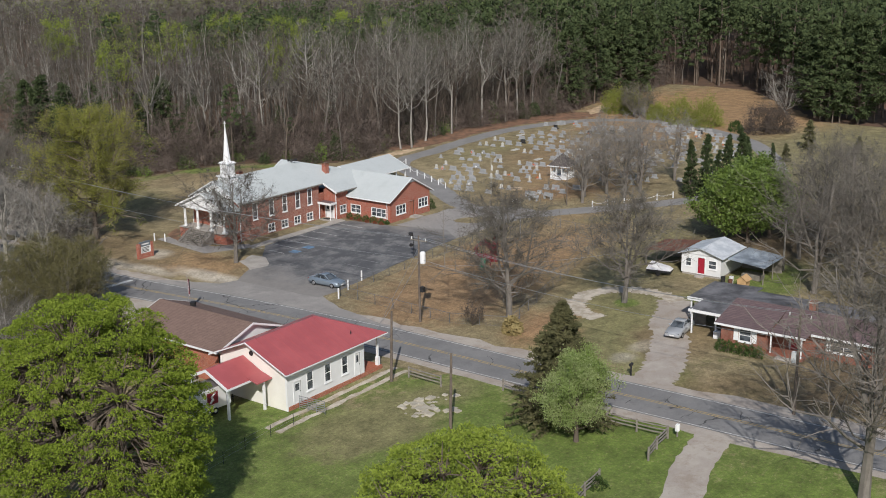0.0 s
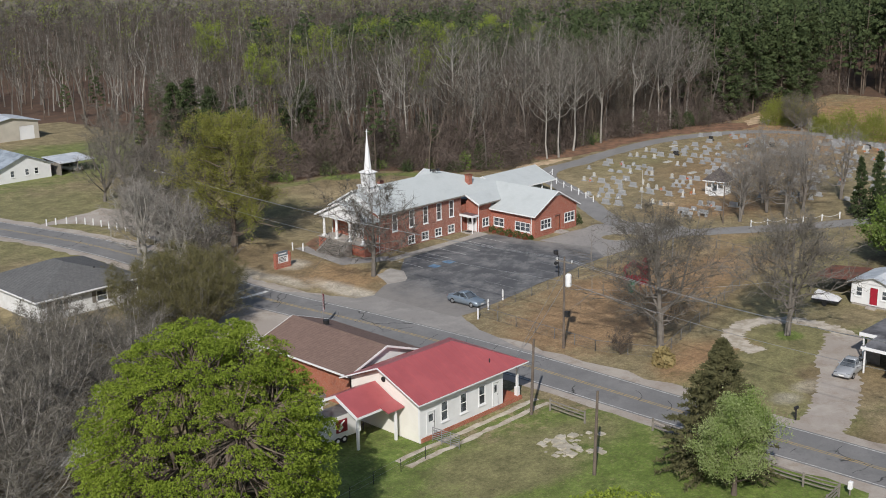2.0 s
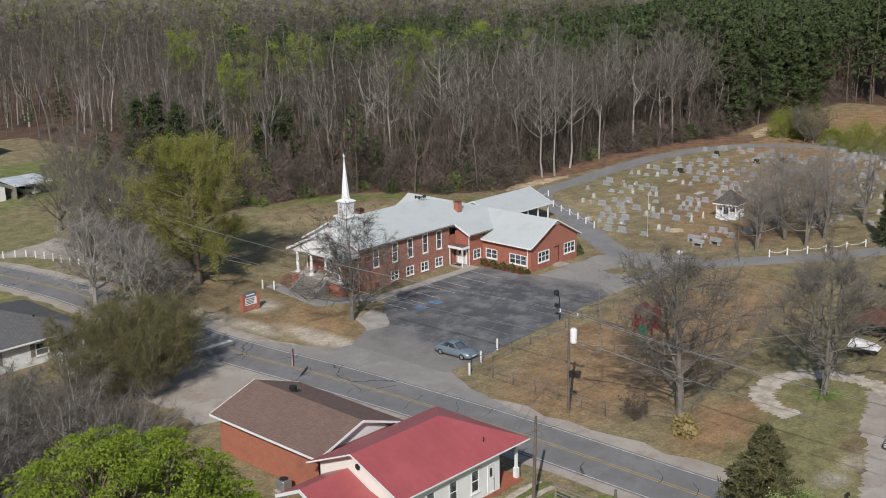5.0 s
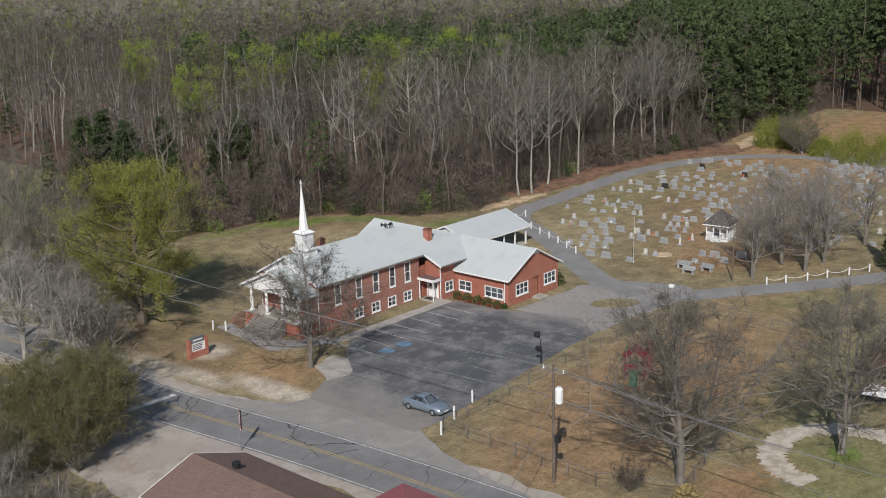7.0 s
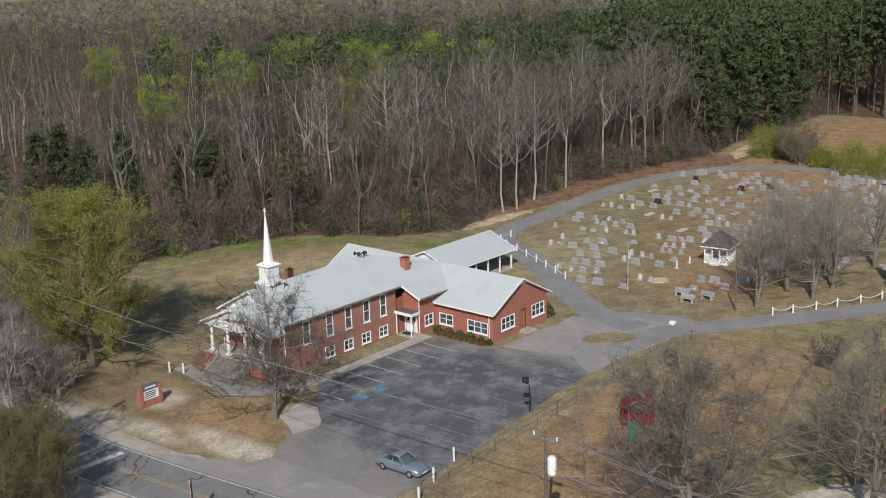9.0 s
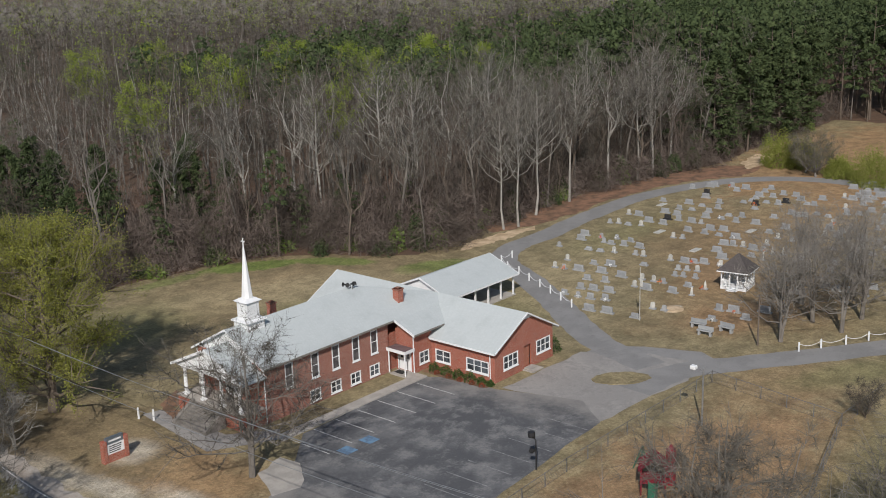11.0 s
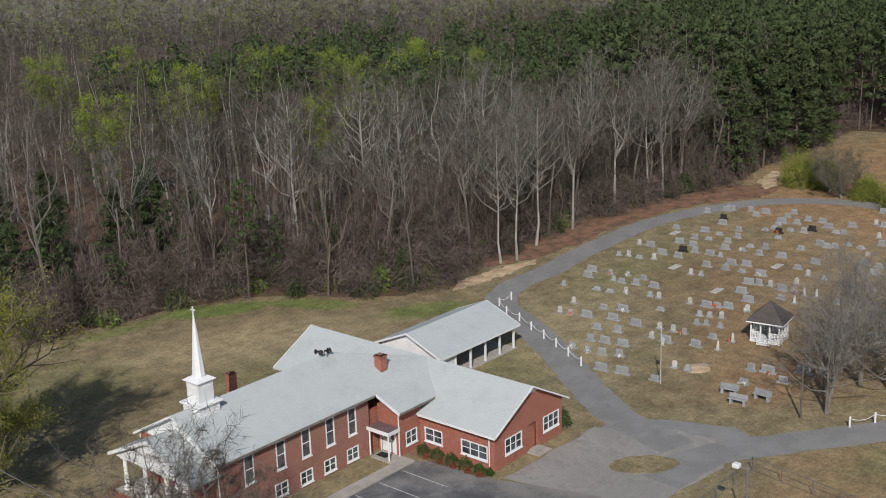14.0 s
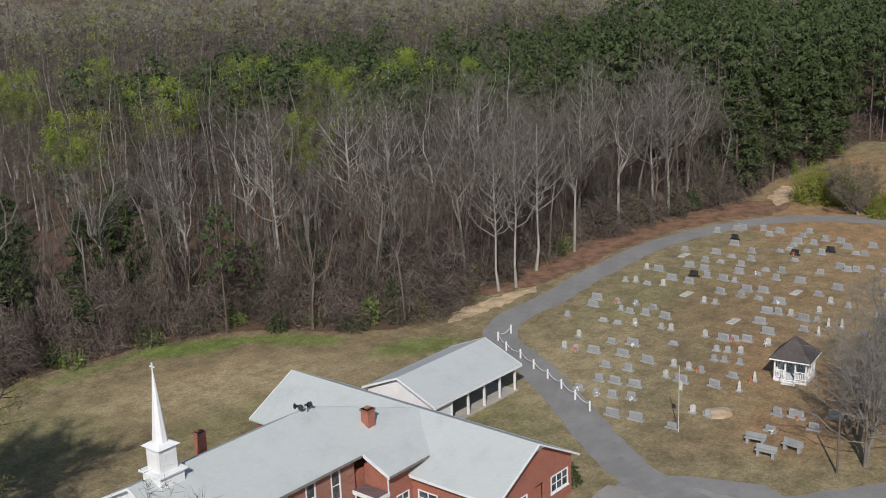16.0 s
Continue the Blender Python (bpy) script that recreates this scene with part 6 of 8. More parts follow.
def bush(name, x, y, rx, ry, rz, count, size, material, label, category="bush", group="", seed=1, flowers=0, rough=0.0):
    """A rounded bush of many leaves on a few stems."""
    r = np.random.default_rng(seed)
    u = unit(r, count)
    u[:, 2] = np.abs(u[:, 2])
    lump = 1 + 0.18 * np.sin(u[:, 0] * 5 + seed) * np.cos(u[:, 1] * 6 + seed) + rough * np.sin(u[:, 0] * 13 + 2 * seed) * np.sin(u[:, 1] * 11 + u[:, 2] * 9)
    at = u * (r.uniform(0.55, 1.0, count) ** 0.5 * lump)[:, None] * (rx, ry, rz) + (0, 0, 0.06)
    at = at * (1 + rough * r.normal(0, 0.35, (count, 1)).clip(-0.6, 1.5))
    at[:, 2] = np.abs(at[:, 2])
    b = empty(name, x, y, 0, 0, label, category, group)
    stems = np.concatenate([tube_tris(np.array([[0, 0, 0], p * 0.8]), (0.03, 0.012), 3) for p in at[:6]])
    part("stem", arrays_mesh("stem", stems), "bark_brown", b)
    part("foliage", arrays_mesh("foliage", leaves(r, at, size)), material, b)
    if flowers:
        part("blossom", arrays_mesh("blossom", leaves(r, at[:flowers] * 1.03, size * 0.8)), "azalea", b)
    return b


for k, (x, y, rx, h) in enumerate(((112.5, 24.2, 3.3, 5.4), (113.5, 20.6, 3.0, 4.6), (108.6, 11.6, 2.4, 3.2), (104.8, 4.4, 3.3, 5.6), (105.6, -1.6, 3.4, 5.8))):
    bush("privet", x, y, rx, rx, h, 9000, 0.21, "leaf_privet", "large yellow-green bush at the far drive", "bush", "far bushes", k, rough=0.3)
for k, (x, y, rx) in enumerate(((102.8, -14.8, 3.4), (106.0, -17.6, 3.2))):
    bush("thorn_bush", x, y, rx, rx, 5.8, 8000, 0.2, "twig_red", "large leafless red-brown bush", "bush", "far bushes", k + 5, rough=0.3)
w, t, tips = vase_tree(R, 7.6, 4.6, 0.1, 9, 8, 5, 7, 0.2, rise=0.8, tw=0.03)
for x, y, a in ((109.5, 18.0, 0), (107.0, 15.0, 130)):
    tree("budding_tree", w, t, "bark", "twig", x, y, a, 1.0, "low grey tree with sparse olive buds", group="field trees", extra=(clothed(R, tips[::2], 2, 0.16, 0.3), "leaf_olive"), crown_name="branchwork")
bush("box_bush", 102.6, -9.6, 1.6, 1.6, 2.2, 900, 0.3, "hedge", "dark evergreen bush before a thorn thicket", "bush", "", 12)
w, t, _ = vase_tree(R, 11.5, 5.5, 0.1, 9, 8, 4, 6, 0.26, rise=0.8)
tree("bare_tree", w, t, "bark_pale", "twig_pale", 129.7, -10.5, 0, 1.0, "bleached bare tree at the far field", group="field trees")
for k, (x, y, r_) in enumerate(((-1.35, 7.3, 0.6), (-1.35, 5.75, 0.62), (-1.4, 4.1, 0.62), (-1.4, 2.6, 0.66), (-1.3, 1.2, 0.5), (-1.2, 0.2, 0.4))):
    bush("box_shrub", x, y, r_, r_, r_ * 1.45, 700, 0.11, "hedge", "clipped round green shrub in pine straw", "shrub", "shrubs along the wing", k)
for k, (x, y) in enumerate(((-1.85, 6.5), (-1.95, 4.9), (-2.0, 3.4), (-1.95, 1.9), (-1.9, 0.7))):
    bush("azalea", x, y, 0.32, 0.32, 0.42, 260, 0.09, "azalea", "low azalea in red blossom", "shrub", "azaleas along the wing", k + 9)
bush("holly", 10.2, 0.9, 0.85, 0.85, 1.7, 700, 0.15, "hedge", "clipped dark holly at the wall's corner", "shrub", "", 3)
for k in range(6):
    bush("hedge", -23.4, -61.7 - 0.8 * k, 0.62, 0.62, 1.15, 420, 0.15, "hedge", "clipped green box hedge under the window", "hedge", "front hedge", k)
bush("pampas_grass", -31.0, -41.4, 1.0, 1.0, 1.7, 900, 0.45, "straw", "clump of dry straw-coloured grass", "grass clump", "", 4)
bush("box_bush", -57.3, -66.6, 0.8, 0.8, 0.9, 500, 0.18, "hedge", "small dark round bush by the fence", "bush", "", 6)
for k, (x, y) in enumerate(((-70, 36), (-74, 40), (-66, 40), (-78, 36))):
    bush("evergreen_bush", x, y, 4.2, 4.2, 5.0, 2200, 0.4, "hedge", "large dark evergreen behind the white house", "bush", "evergreens by the house", k)
w, t, _ = vase_tree(R, 2.8, 1.5, 0.04, 12, 6, 4, 6, 0.05, twig=(0.2, 0.6), tw=0.018)
tree("bare_shrub", w, t, "bark_brown", "twig_red", -31.4, -36.5, 0, 1.0, "sparse leafless shrub by the wire fence", "shrub")
tree("bare_shrub", w, t, "bark_brown", "twig_dark", 12.6, -31.2, 90, 1.3, "sparse leafless shrub by the wire fence", "shrub")

# ---------------------------------------------------------------- the woods
EDGE_LINE = [Vector(p) for p in EDGE[:25]]


def inside(x, y):
    """Whether a place lies in the woods."""
    n, hit = len(EDGE), False
    for i in range(n):
        (ax, ay), (bx, by) = EDGE[i], EDGE[(i + 1) % n]
        if (ay > y) != (by > y) and x < ax + (y - ay) / (by - ay) * (bx - ax):
            hit = not hit
    return hit


def depth_in(x, y):
    p = Vector((x, y))
    best = 1e9
    for a, b in zip(EDGE_LINE, EDGE_LINE[1:]):
        d = b - a
        t = max(0, min(1, (p - a).dot(d) / d.length_squared))
        best = min(best, (p - a - d * t).length)
    return best


def piney(x, y):
    """Where the pines stand: behind the bare belt, and round the far field."""
    if x > 116 and y < 75:
        return True
    far, az = math.hypot(x + 60, y + 47), math.degrees(math.atan2(y + 47, x + 60))
    ragged_by = 16 * noise.noise(Vector((x * 0.03, y * 0.03, 1)))
    back = float(np.interp(az, (30, 34, 38, 46, 54, 58), (420, 340, 300, 285, 262, 225)))
    return az < 58 and 198 + ragged_by < far < back + ragged_by and noise.noise(Vector((x * 0.02, y * 0.02, 3))) > -0.42


def puff_pine(r, h, spread, bare, puffs, needles, size):
    """A tall pine with a domed crown of needle tufts: wood, and needles."""
    zs = np.linspace(0, h, 6)
    trunk = np.c_[r.normal(0, 0.012 * h, (6, 2)) * np.linspace(0, 1, 6)[:, None], zs]
    wood = [tube_tris(trunk, h * 0.01 * (1 - 0.9 * zs / h), 5)]
    g = (np.arange(puffs) + r.uniform(0, 1, puffs)) / puffs
    az = np.arange(puffs) * 2.4 + r.uniform(-0.4, 0.4, puffs)
    reach = spread * np.sqrt(np.maximum(0.03, 1 - ((g - 0.25) / 0.78) ** 2)) * r.uniform(0.55, 1.0, puffs)
    ctr = np.c_[reach * np.cos(az), reach * np.sin(az), h * (bare + (1 - bare) * g)]
    for c in ctr[::2]:
        wood.append(tube_tris(np.array([[0, 0, c[2] - 0.25 * spread], c]), (0.07, 0.03), 3))
    n = puffs * needles
    out = unit(r, n)
    out[:, 2] = np.abs(out[:, 2]) * 1.1 - 0.2
    at = np.repeat(ctr, needles, 0) + out * np.repeat(r.uniform(0.75, 1.25, puffs), needles)[:, None] * (size, size, size * 0.75)
    a = np.cross(out + unit(r, n) * 0.45, unit(r, n))
    a /= np.linalg.norm(a, axis=1, keepdims=True) + 1e-9
    b = np.cross(a, out + unit(r, n) * 0.35)
    k = (r.uniform(0.26, 0.5, n) * size)[:, None]
    return np.concatenate(wood), np.stack([at - a * k, at + a * k * 0.8, at + b * k * 1.1], 1)


F = np.random.default_rng(21)
# broad pale trees and low-boughed pines that stand out at the edge
w, t, _ = skeleton_tree(F, 23.0, 5.0, 0.36, 30, 10, 9, up=1.1, r0=0.2, tw=0.032, lean=0.05)
w2, t2, _ = vase_tree(F, 22.0, 4.2, 0.42, 6, 8, 6, 9, 0.19, tw=0.032, dome=0.3)
for k, (x, y, s) in enumerate(((68.5, 39.5, 0.95), (75, 43, 0.92), (79.9, 39.6, 1.0), (88.3, 39, 0.97), (92, 38.2, 1.0), (95.5, 40.5, 1.05), (101, 40, 1.0), (58.2, 38.6, 0.9), (105, 42, 1.0), (84, 46, 1.05), (71, 48, 1.0), (62, 45, 0.95))):
    tree("bare_tree", *((w, t) if k % 2 else (w2, t2)), "bark_pale", "twig", x, y, 77 * k, s, "broad pale bare tree at the edge of the woods", group="edge of the woods")
for k, (x, y, s) in enumerate(((48.3, 37.2, 0.8), (50.8, 36.4, 0.85), (41.6, 56, 1.05), (53, 47, 1.0), (33, 60, 1.0), (24, 66, 1.0), (46, 52, 1.05), (16, 73, 0.95), (63, 52, 1.05), (37, 70, 1.05))):
    tree("white_barked_tree", *((w2, t2) if k > 3 and k % 2 else (w, t)), "bark_pale" if k < 2 else "trunk_white", "twig", x, y, 61 * k, s, "tall bare tree with a whitish trunk", group="white-barked trees")
# first green on the crowns
w3, t3, tips3 = vase_tree(F, 22.0, 5.0, 0.4, 7, 9, 6, 7, 0.2, tw=0.034, dome=0.35)
green = tips3[tips3[:, 2] > 11.5]
budding = clothed(F, green, 5, 0.26, 0.42)
for k, (x, y, s) in enumerate(((56, 153, 1.0), (77, 157, 1.0), (60, 116, 1.0), (88, 129, 1.0), (79.6, 97.6, 1.0), (107, 105, 1.0), (55, 78, 0.85), (38, 108, 0.9), (98, 118, 0.95), (118, 96, 0.9))):
    tree("budding_tree", w3, t3, "bark_pale", "twig", x, y, 47 * k, s, "tall tree with a crown of bright young leaf", group="budding trees", extra=(budding, "bud"), crown_name="branchwork")
w, n = pine_tris(F, 20.0, 4.8, 0.06, 150, 34, 0.72)
w2, n2 = pine_tris(F, 21.5, 4.4, 0.2, 120, 34, 0.74)
for k, (x, y, s) in enumerate(((111, 36.5, 1.0), (107, 44, 1.1), (117, 40, 1.1), (124, 39.5, 1.0), (132, 40, 1.1), (140, 39, 1.0), (148, 40, 1.05), (122.5, 35.6, 0.95), (136, 35.6, 1.0), (144, 35.6, 0.95), (152, 36.5, 1.0), (124.5, -21.5, 1.05), (125, -28, 1.15), (124, -34.5, 1.1), (129, -17, 1.1), (130, -24, 1.15), (124, -41, 1.2))):
    tree("pine_tree", *((w, n) if k % 3 != 1 else (w2, n2)), "bark_brown", "pine", x, y, 53 * k, s, "tall pine with boughs down to the ground", group="edge of the woods")
YOUNG = ((-4, 68, 0.6), (-1, 76, 0.78), (4, 73, 0.62), (-3, 84, 0.8), (14.5, 74, 0.62), (18, 71, 0.72), (20.5, 66, 0.6), (33, 55, 0.45), (10, 82, 0.72), (3, 88, 0.8), (24, 80, 0.7))
for k, (x, y, s) in enumerate(YOUNG):
    tree("young_pine", w, n, "bark_brown", "pine", x, y, 71 * k, s, "young dark pine among the bare trees", group="young pines")
talls = [vase_tree(F, h, sp, st, nl, 5, 4, 7, rr, twig=(0.6, 1.8), tw=0.042, rise=1.0, sides=5, dome=0.3) for h, sp, st, rr, nl in ((23, 3.0, 0.5, 0.17, 4), (24.5, 2.4, 0.56, 0.15, 3), (21, 4.0, 0.34, 0.17, 5), (22, 2.2, 0.55, 0.13, 3), (17, 3.0, 0.3, 0.1, 4), (12, 2.8, 0.2, 0.08, 5))]
tallp = [puff_pine(F, h, 3.0, b, 20, 34, 0.95) for h, b in ((20, 0.4), (22, 0.48), (17, 0.36))]
middles = [vase_tree(F, h, sp, st, 4, 3, 3, 6, rr, twig=(0.9, 2.4), tw=0.065, sides=3) for h, sp, st, rr in ((22, 3.6, 0.42, 0.2), (23, 3.0, 0.48, 0.2), (19, 4.4, 0.34, 0.16), (15, 3.6, 0.3, 0.12))]
fars = [vase_tree(F, h, sp, st, 4, 3, 2, 4, rr, twig=(1.2, 3.2), tw=0.2, sides=3) for h, sp, st, rr in ((22, 4.0, 0.4, 0.2), (20, 4.4, 0.34, 0.16))]
midp = [puff_pine(F, h, 3.0, b, 14, 19, 1.15) for h, b in ((18.5, 0.62), (20, 0.64), (17, 0.58))]
meshes = [(arrays_mesh("trunk", w), arrays_mesh("crown", t)) for w, t, _ in talls]
pmeshes = [(arrays_mesh("trunk", w), arrays_mesh("crown", t)) for w, t in tallp]
for me, k in zip(meshes, ("bark", "bark", "bark_brown", "bark", "bark_brown", "bark_brown")):
    me[0].materials.append(MAT[k])
for me, k in zip(meshes, ("twig", "twig", "twig_dark", "twig", "twig_red", "twig_dark")):
    me[1].materials.append(MAT[k])
for me in pmeshes:
    me[0].materials.append(MAT["bark_brown"])
    me[1].materials.append(MAT["pine"])
rw = random.Random(11)
heaps = {k: [] for k in ("bark", "bark_pale", "trunk_white", "bark_brown", "twig", "twig_pale", "twig_red", "twig_dark", "pine", "bud", "pine_trunk")}
edge_count = 0
for gx in np.arange(-260, 560, 4.5):
    for gy in np.arange(-160, 620, 4.5):
        x, y = gx + rw.uniform(-2.2, 2.2), gy + rw.uniform(-2.2, 2.2)
        # keep to the wedge of land that lies before the viewer
        a = math.degrees(math.atan2(y + 100, x + 120))
        far = math.hypot(x + 120, y + 100)
        if not 15 < a < 68 or far > 720 or not inside(x, y):
            continue
        dep = depth_in(x, y)
        if x < 30 and dep < 26 and rw.random() < 0.6:
            continue
        if far > 330 and rw.random() < 0.45 or far > 480 and rw.random() < 0.35:
            continue
        p = piney(x, y) and rw.random() < 0.93 or rw.random() < (0.11 if x < 26 and dep < 45 else 0.03)
        ang = rw.uniform(0, 6.283)
        s = rw.uniform(0.72, 1.12) * (1.22 if p and x > 108 and y < 75 else 0.62 if p and not piney(x, y) else 1.0) * (1 + 0.12 * noise.noise(Vector((x * 0.05, y * 0.05, 2))))
        clump = noise.noise(Vector((x * 0.045, y * 0.045, 9)))
        if dep < 8 and far < 330 and edge_count < 210:
            edge_count += 1
            src = rw.choice(pmeshes if p else meshes)
            e = empty("pine_tree" if p else "bare_tree", x, y, 0, math.degrees(ang), "tall pine at the edge of the woods" if p else "tall bare grey tree at the edge of the woods", "tree", "edge of the woods")
            e.scale = (s, s, s)
            new("trunk", src[0]).parent = e
            new("crown", src[1]).parent = e
            continue
        near = dep < 30 and far < 300
        if p:
            w, t = rw.choice(tallp if near else midp)
            heaps["pine_trunk"].append(turned(w[:120 if near else 20], x, y, s, ang))
            heaps["pine"].append(turned(t, x, y, s, ang))
            continue
        w, t, tip = rw.choice(talls if near else fars if far > 400 else middles)
        tone = rw.choice(("bark", "bark", "bark_pale", "trunk_white" if near and rw.random() < 0.3 else "bark_brown"))
        heaps[tone].append(turned(w if dep < 20 else w[:len(w) // 2] if near else w[:60], x, y, s, ang))
        # beyond 470 m half the crowns take pale twigs: distance haze put into colour
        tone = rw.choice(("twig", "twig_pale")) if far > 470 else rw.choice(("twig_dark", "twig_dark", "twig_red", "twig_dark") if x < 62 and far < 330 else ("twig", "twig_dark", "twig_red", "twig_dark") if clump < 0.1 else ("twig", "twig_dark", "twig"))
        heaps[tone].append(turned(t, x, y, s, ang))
        if dep > 20 and (clump > 0.22 and rw.random() < 0.4 or far > 430 and rw.random() < 0.35):
            high = tip[tip[:, 2] > np.quantile(tip[:, 2], 0.45)]
            k = high[F.integers(0, len(high), 260 if far < 330 else 110)]
            heaps["bud"].append(turned(leaves(F, k + F.normal(0, 0.5, k.shape), 0.22 if far < 330 else 0.4), x, y, s, ang))


def stuff(name, tris, material, label, category="woods"):
    return tagged(part(name, arrays_mesh(name, np.concatenate(tris)), material), label, category, kind="stuff")


# saplings between the trunks along the drive
for k in range(130):
    i = rw.randrange(12, 21)
    p = EDGE_LINE[i].lerp(EDGE_LINE[i + 1], rw.random()) + Vector((rw.uniform(-1, 4), rw.uniform(0.6, 8)))
    if inside(p.x, p.y):
        w, t, _ = talls[4 + k % 2]
        sc, a = rw.uniform(0.45, 0.95), rw.uniform(0, 6.28)
        heaps["bark_brown"].append(turned(w, p.x, p.y, sc, a))
        heaps[rw.choice(("twig", "twig_dark", "twig_red"))].append(turned(t, p.x, p.y, sc, a))
for key, name, label in (("bark", "woods_trunk", "grey trunks and limbs of the bare woods"), ("bark_pale", "woods_pale_trunk", "pale trunks and limbs of the bare woods"), ("trunk_white", "woods_white_trunk", "whitish trunks and limbs of the bare woods"), ("bark_brown", "woods_brown_trunk", "brown trunks and limbs of the bare woods"),
                         ("twig", "woods_twig", "haze of bare grey-brown twigs"), ("twig_pale", "woods_pale_twig", "far grey twigs, paled to imitate distance haze"), ("twig_red", "woods_red_twig", "haze of reddish bare twigs"), ("twig_dark", "woods_dark_twig", "haze of dark bare twigs"),
                         ("bud", "woods_bud", "yellow-green young leaves in the woods"), ("pine", "woods_needle", "dark green crowns of the pine woods"), ("pine_trunk", "woods_pine_trunk", "brown trunks of the pine woods")):
    stuff(name, heaps[key], "bark_brown" if key == "pine_trunk" else key, label)
# undergrowth along the edge: mounds of draped vine and brush, with green shrubs between
brush_t, green_t, dark_t = [], [], []
for k in range(760):
    i = rw.randrange(4, 21)
    a, b = EDGE_LINE[i], EDGE_LINE[i + 1]
    p = a.lerp(b, rw.random()) + Vector((rw.uniform(-1.0, 8), rw.uniform(-1.5, 10)))
    if not inside(p.x + 1.2, p.y + 1.2):
        continue
    wide = p.x < 46
    rad, hgt = (rw.uniform(1.3, 2.8), rw.uniform(2.0, 9.5)) if wide else (rw.uniform(1.0, 2.0), rw.uniform(1.8, 7.0))
    green = rw.random() < (0.2 if p.x < 14 else 0.13)
    n = 420 if wide else 330
    if green:
        rad, hgt = rad * 0.7, min(hgt, rw.uniform(1.2, 3.6))
    u = unit(F, n)
    u[:, 2] = np.abs(u[:, 2])
    at = u * (rad, rad, hgt) * (F.uniform(0.6, 1.0, n) ** 0.6)[:, None] + F.normal(0, 0.25, (n, 3)) + (p.x, p.y, 0)
    at[:, 2] = np.abs(at[:, 2]) + 0.05
    if green:
        (green_t if rw.random() < 0.6 else dark_t).append(leaves(F, at, 0.3))
        continue
    wy = u * (0.5, 0.5, 0.1) + unit(F, n) * 0.75 + (0, 0, -0.35)
    wy /= np.linalg.norm(wy, axis=1, keepdims=True)
    ln = np.minimum(F.uniform(0.5, 1.9, n), np.maximum(0.15, at[:, 2] / np.maximum(0.05, -wy[:, 2]) * 0.95))
    brush_t.append(slivers(F, at, wy, ln, F.uniform(0.03, 0.085, n)))
# vine hanging in the lower limbs
for k in range(210):
    i = rw.randrange(6, 21)
    p = EDGE_LINE[i].lerp(EDGE_LINE[i + 1], rw.random()) + Vector((rw.uniform(0, 9), rw.uniform(1.2, 12)))
    if not inside(p.x, p.y):
        continue
    n, rad, hgt = 300, rw.uniform(0.7, 1.6), rw.uniform(5.5, 12)
    f = F.uniform(0, 1, n)
    at = np.c_[F.normal(0, 1, (n, 2)) * (rad * (0.95 - 0.6 * f))[:, None] * 0.6 + (p.x, p.y), 0.3 + hgt * f]
    wy = unit(F, n) * 0.4 + (0, 0, -1)
    wy /= np.linalg.norm(wy, axis=1, keepdims=True)
    brush_t.append(slivers(F, at, wy, np.minimum(F.uniform(0.6, 2.2, n), at[:, 2] * 0.95), F.uniform(0.03, 0.08, n)))
# young evergreens in the shade of the edge
for k in range(46):
    i = rw.randrange(4, 12)
    p = EDGE_LINE[i].lerp(EDGE_LINE[i + 1], rw.random()) + Vector((rw.uniform(1, 8), rw.uniform(2, 12)))
    if inside(p.x, p.y):
        w, t = rw.choice(tallp)
        dark_t.append(turned(t, p.x, p.y, rw.uniform(0.3, 0.55), rw.uniform(0, 6.28), -2.0))
for x, y in ((78.5, 40.6), (93.5, 38.6), (33.5, 41), (33, 55), (64, 42.5), (70, 42), (86, 41), (98, 37.5), (104, 37), (56, 42)):
    u = unit(F, 900)
    u[:, 2] = np.abs(u[:, 2])
    dark_t.append(leaves(F, u * (1.5, 1.5, rw.uniform(3, 5)) * (F.uniform(0.5, 1.0, 900) ** 0.5)[:, None] + (x, y, 0.2), 0.3))
stuff("evergreen_undergrowth", dark_t, "pine", "dark evergreen shrubs at the edge of the woods", "undergrowth")
stuff("undergrowth", brush_t[::2], "vine", "tangled leafless brush at the edge of the woods", "undergrowth")
stuff("dark_undergrowth", brush_t[1::2], "twig_red", "tangled leafless brush at the edge of the woods", "undergrowth")
stuff("undergrowth_leaves", green_t, "evergreen", "green shrubs at the edge of the woods", "undergrowth")

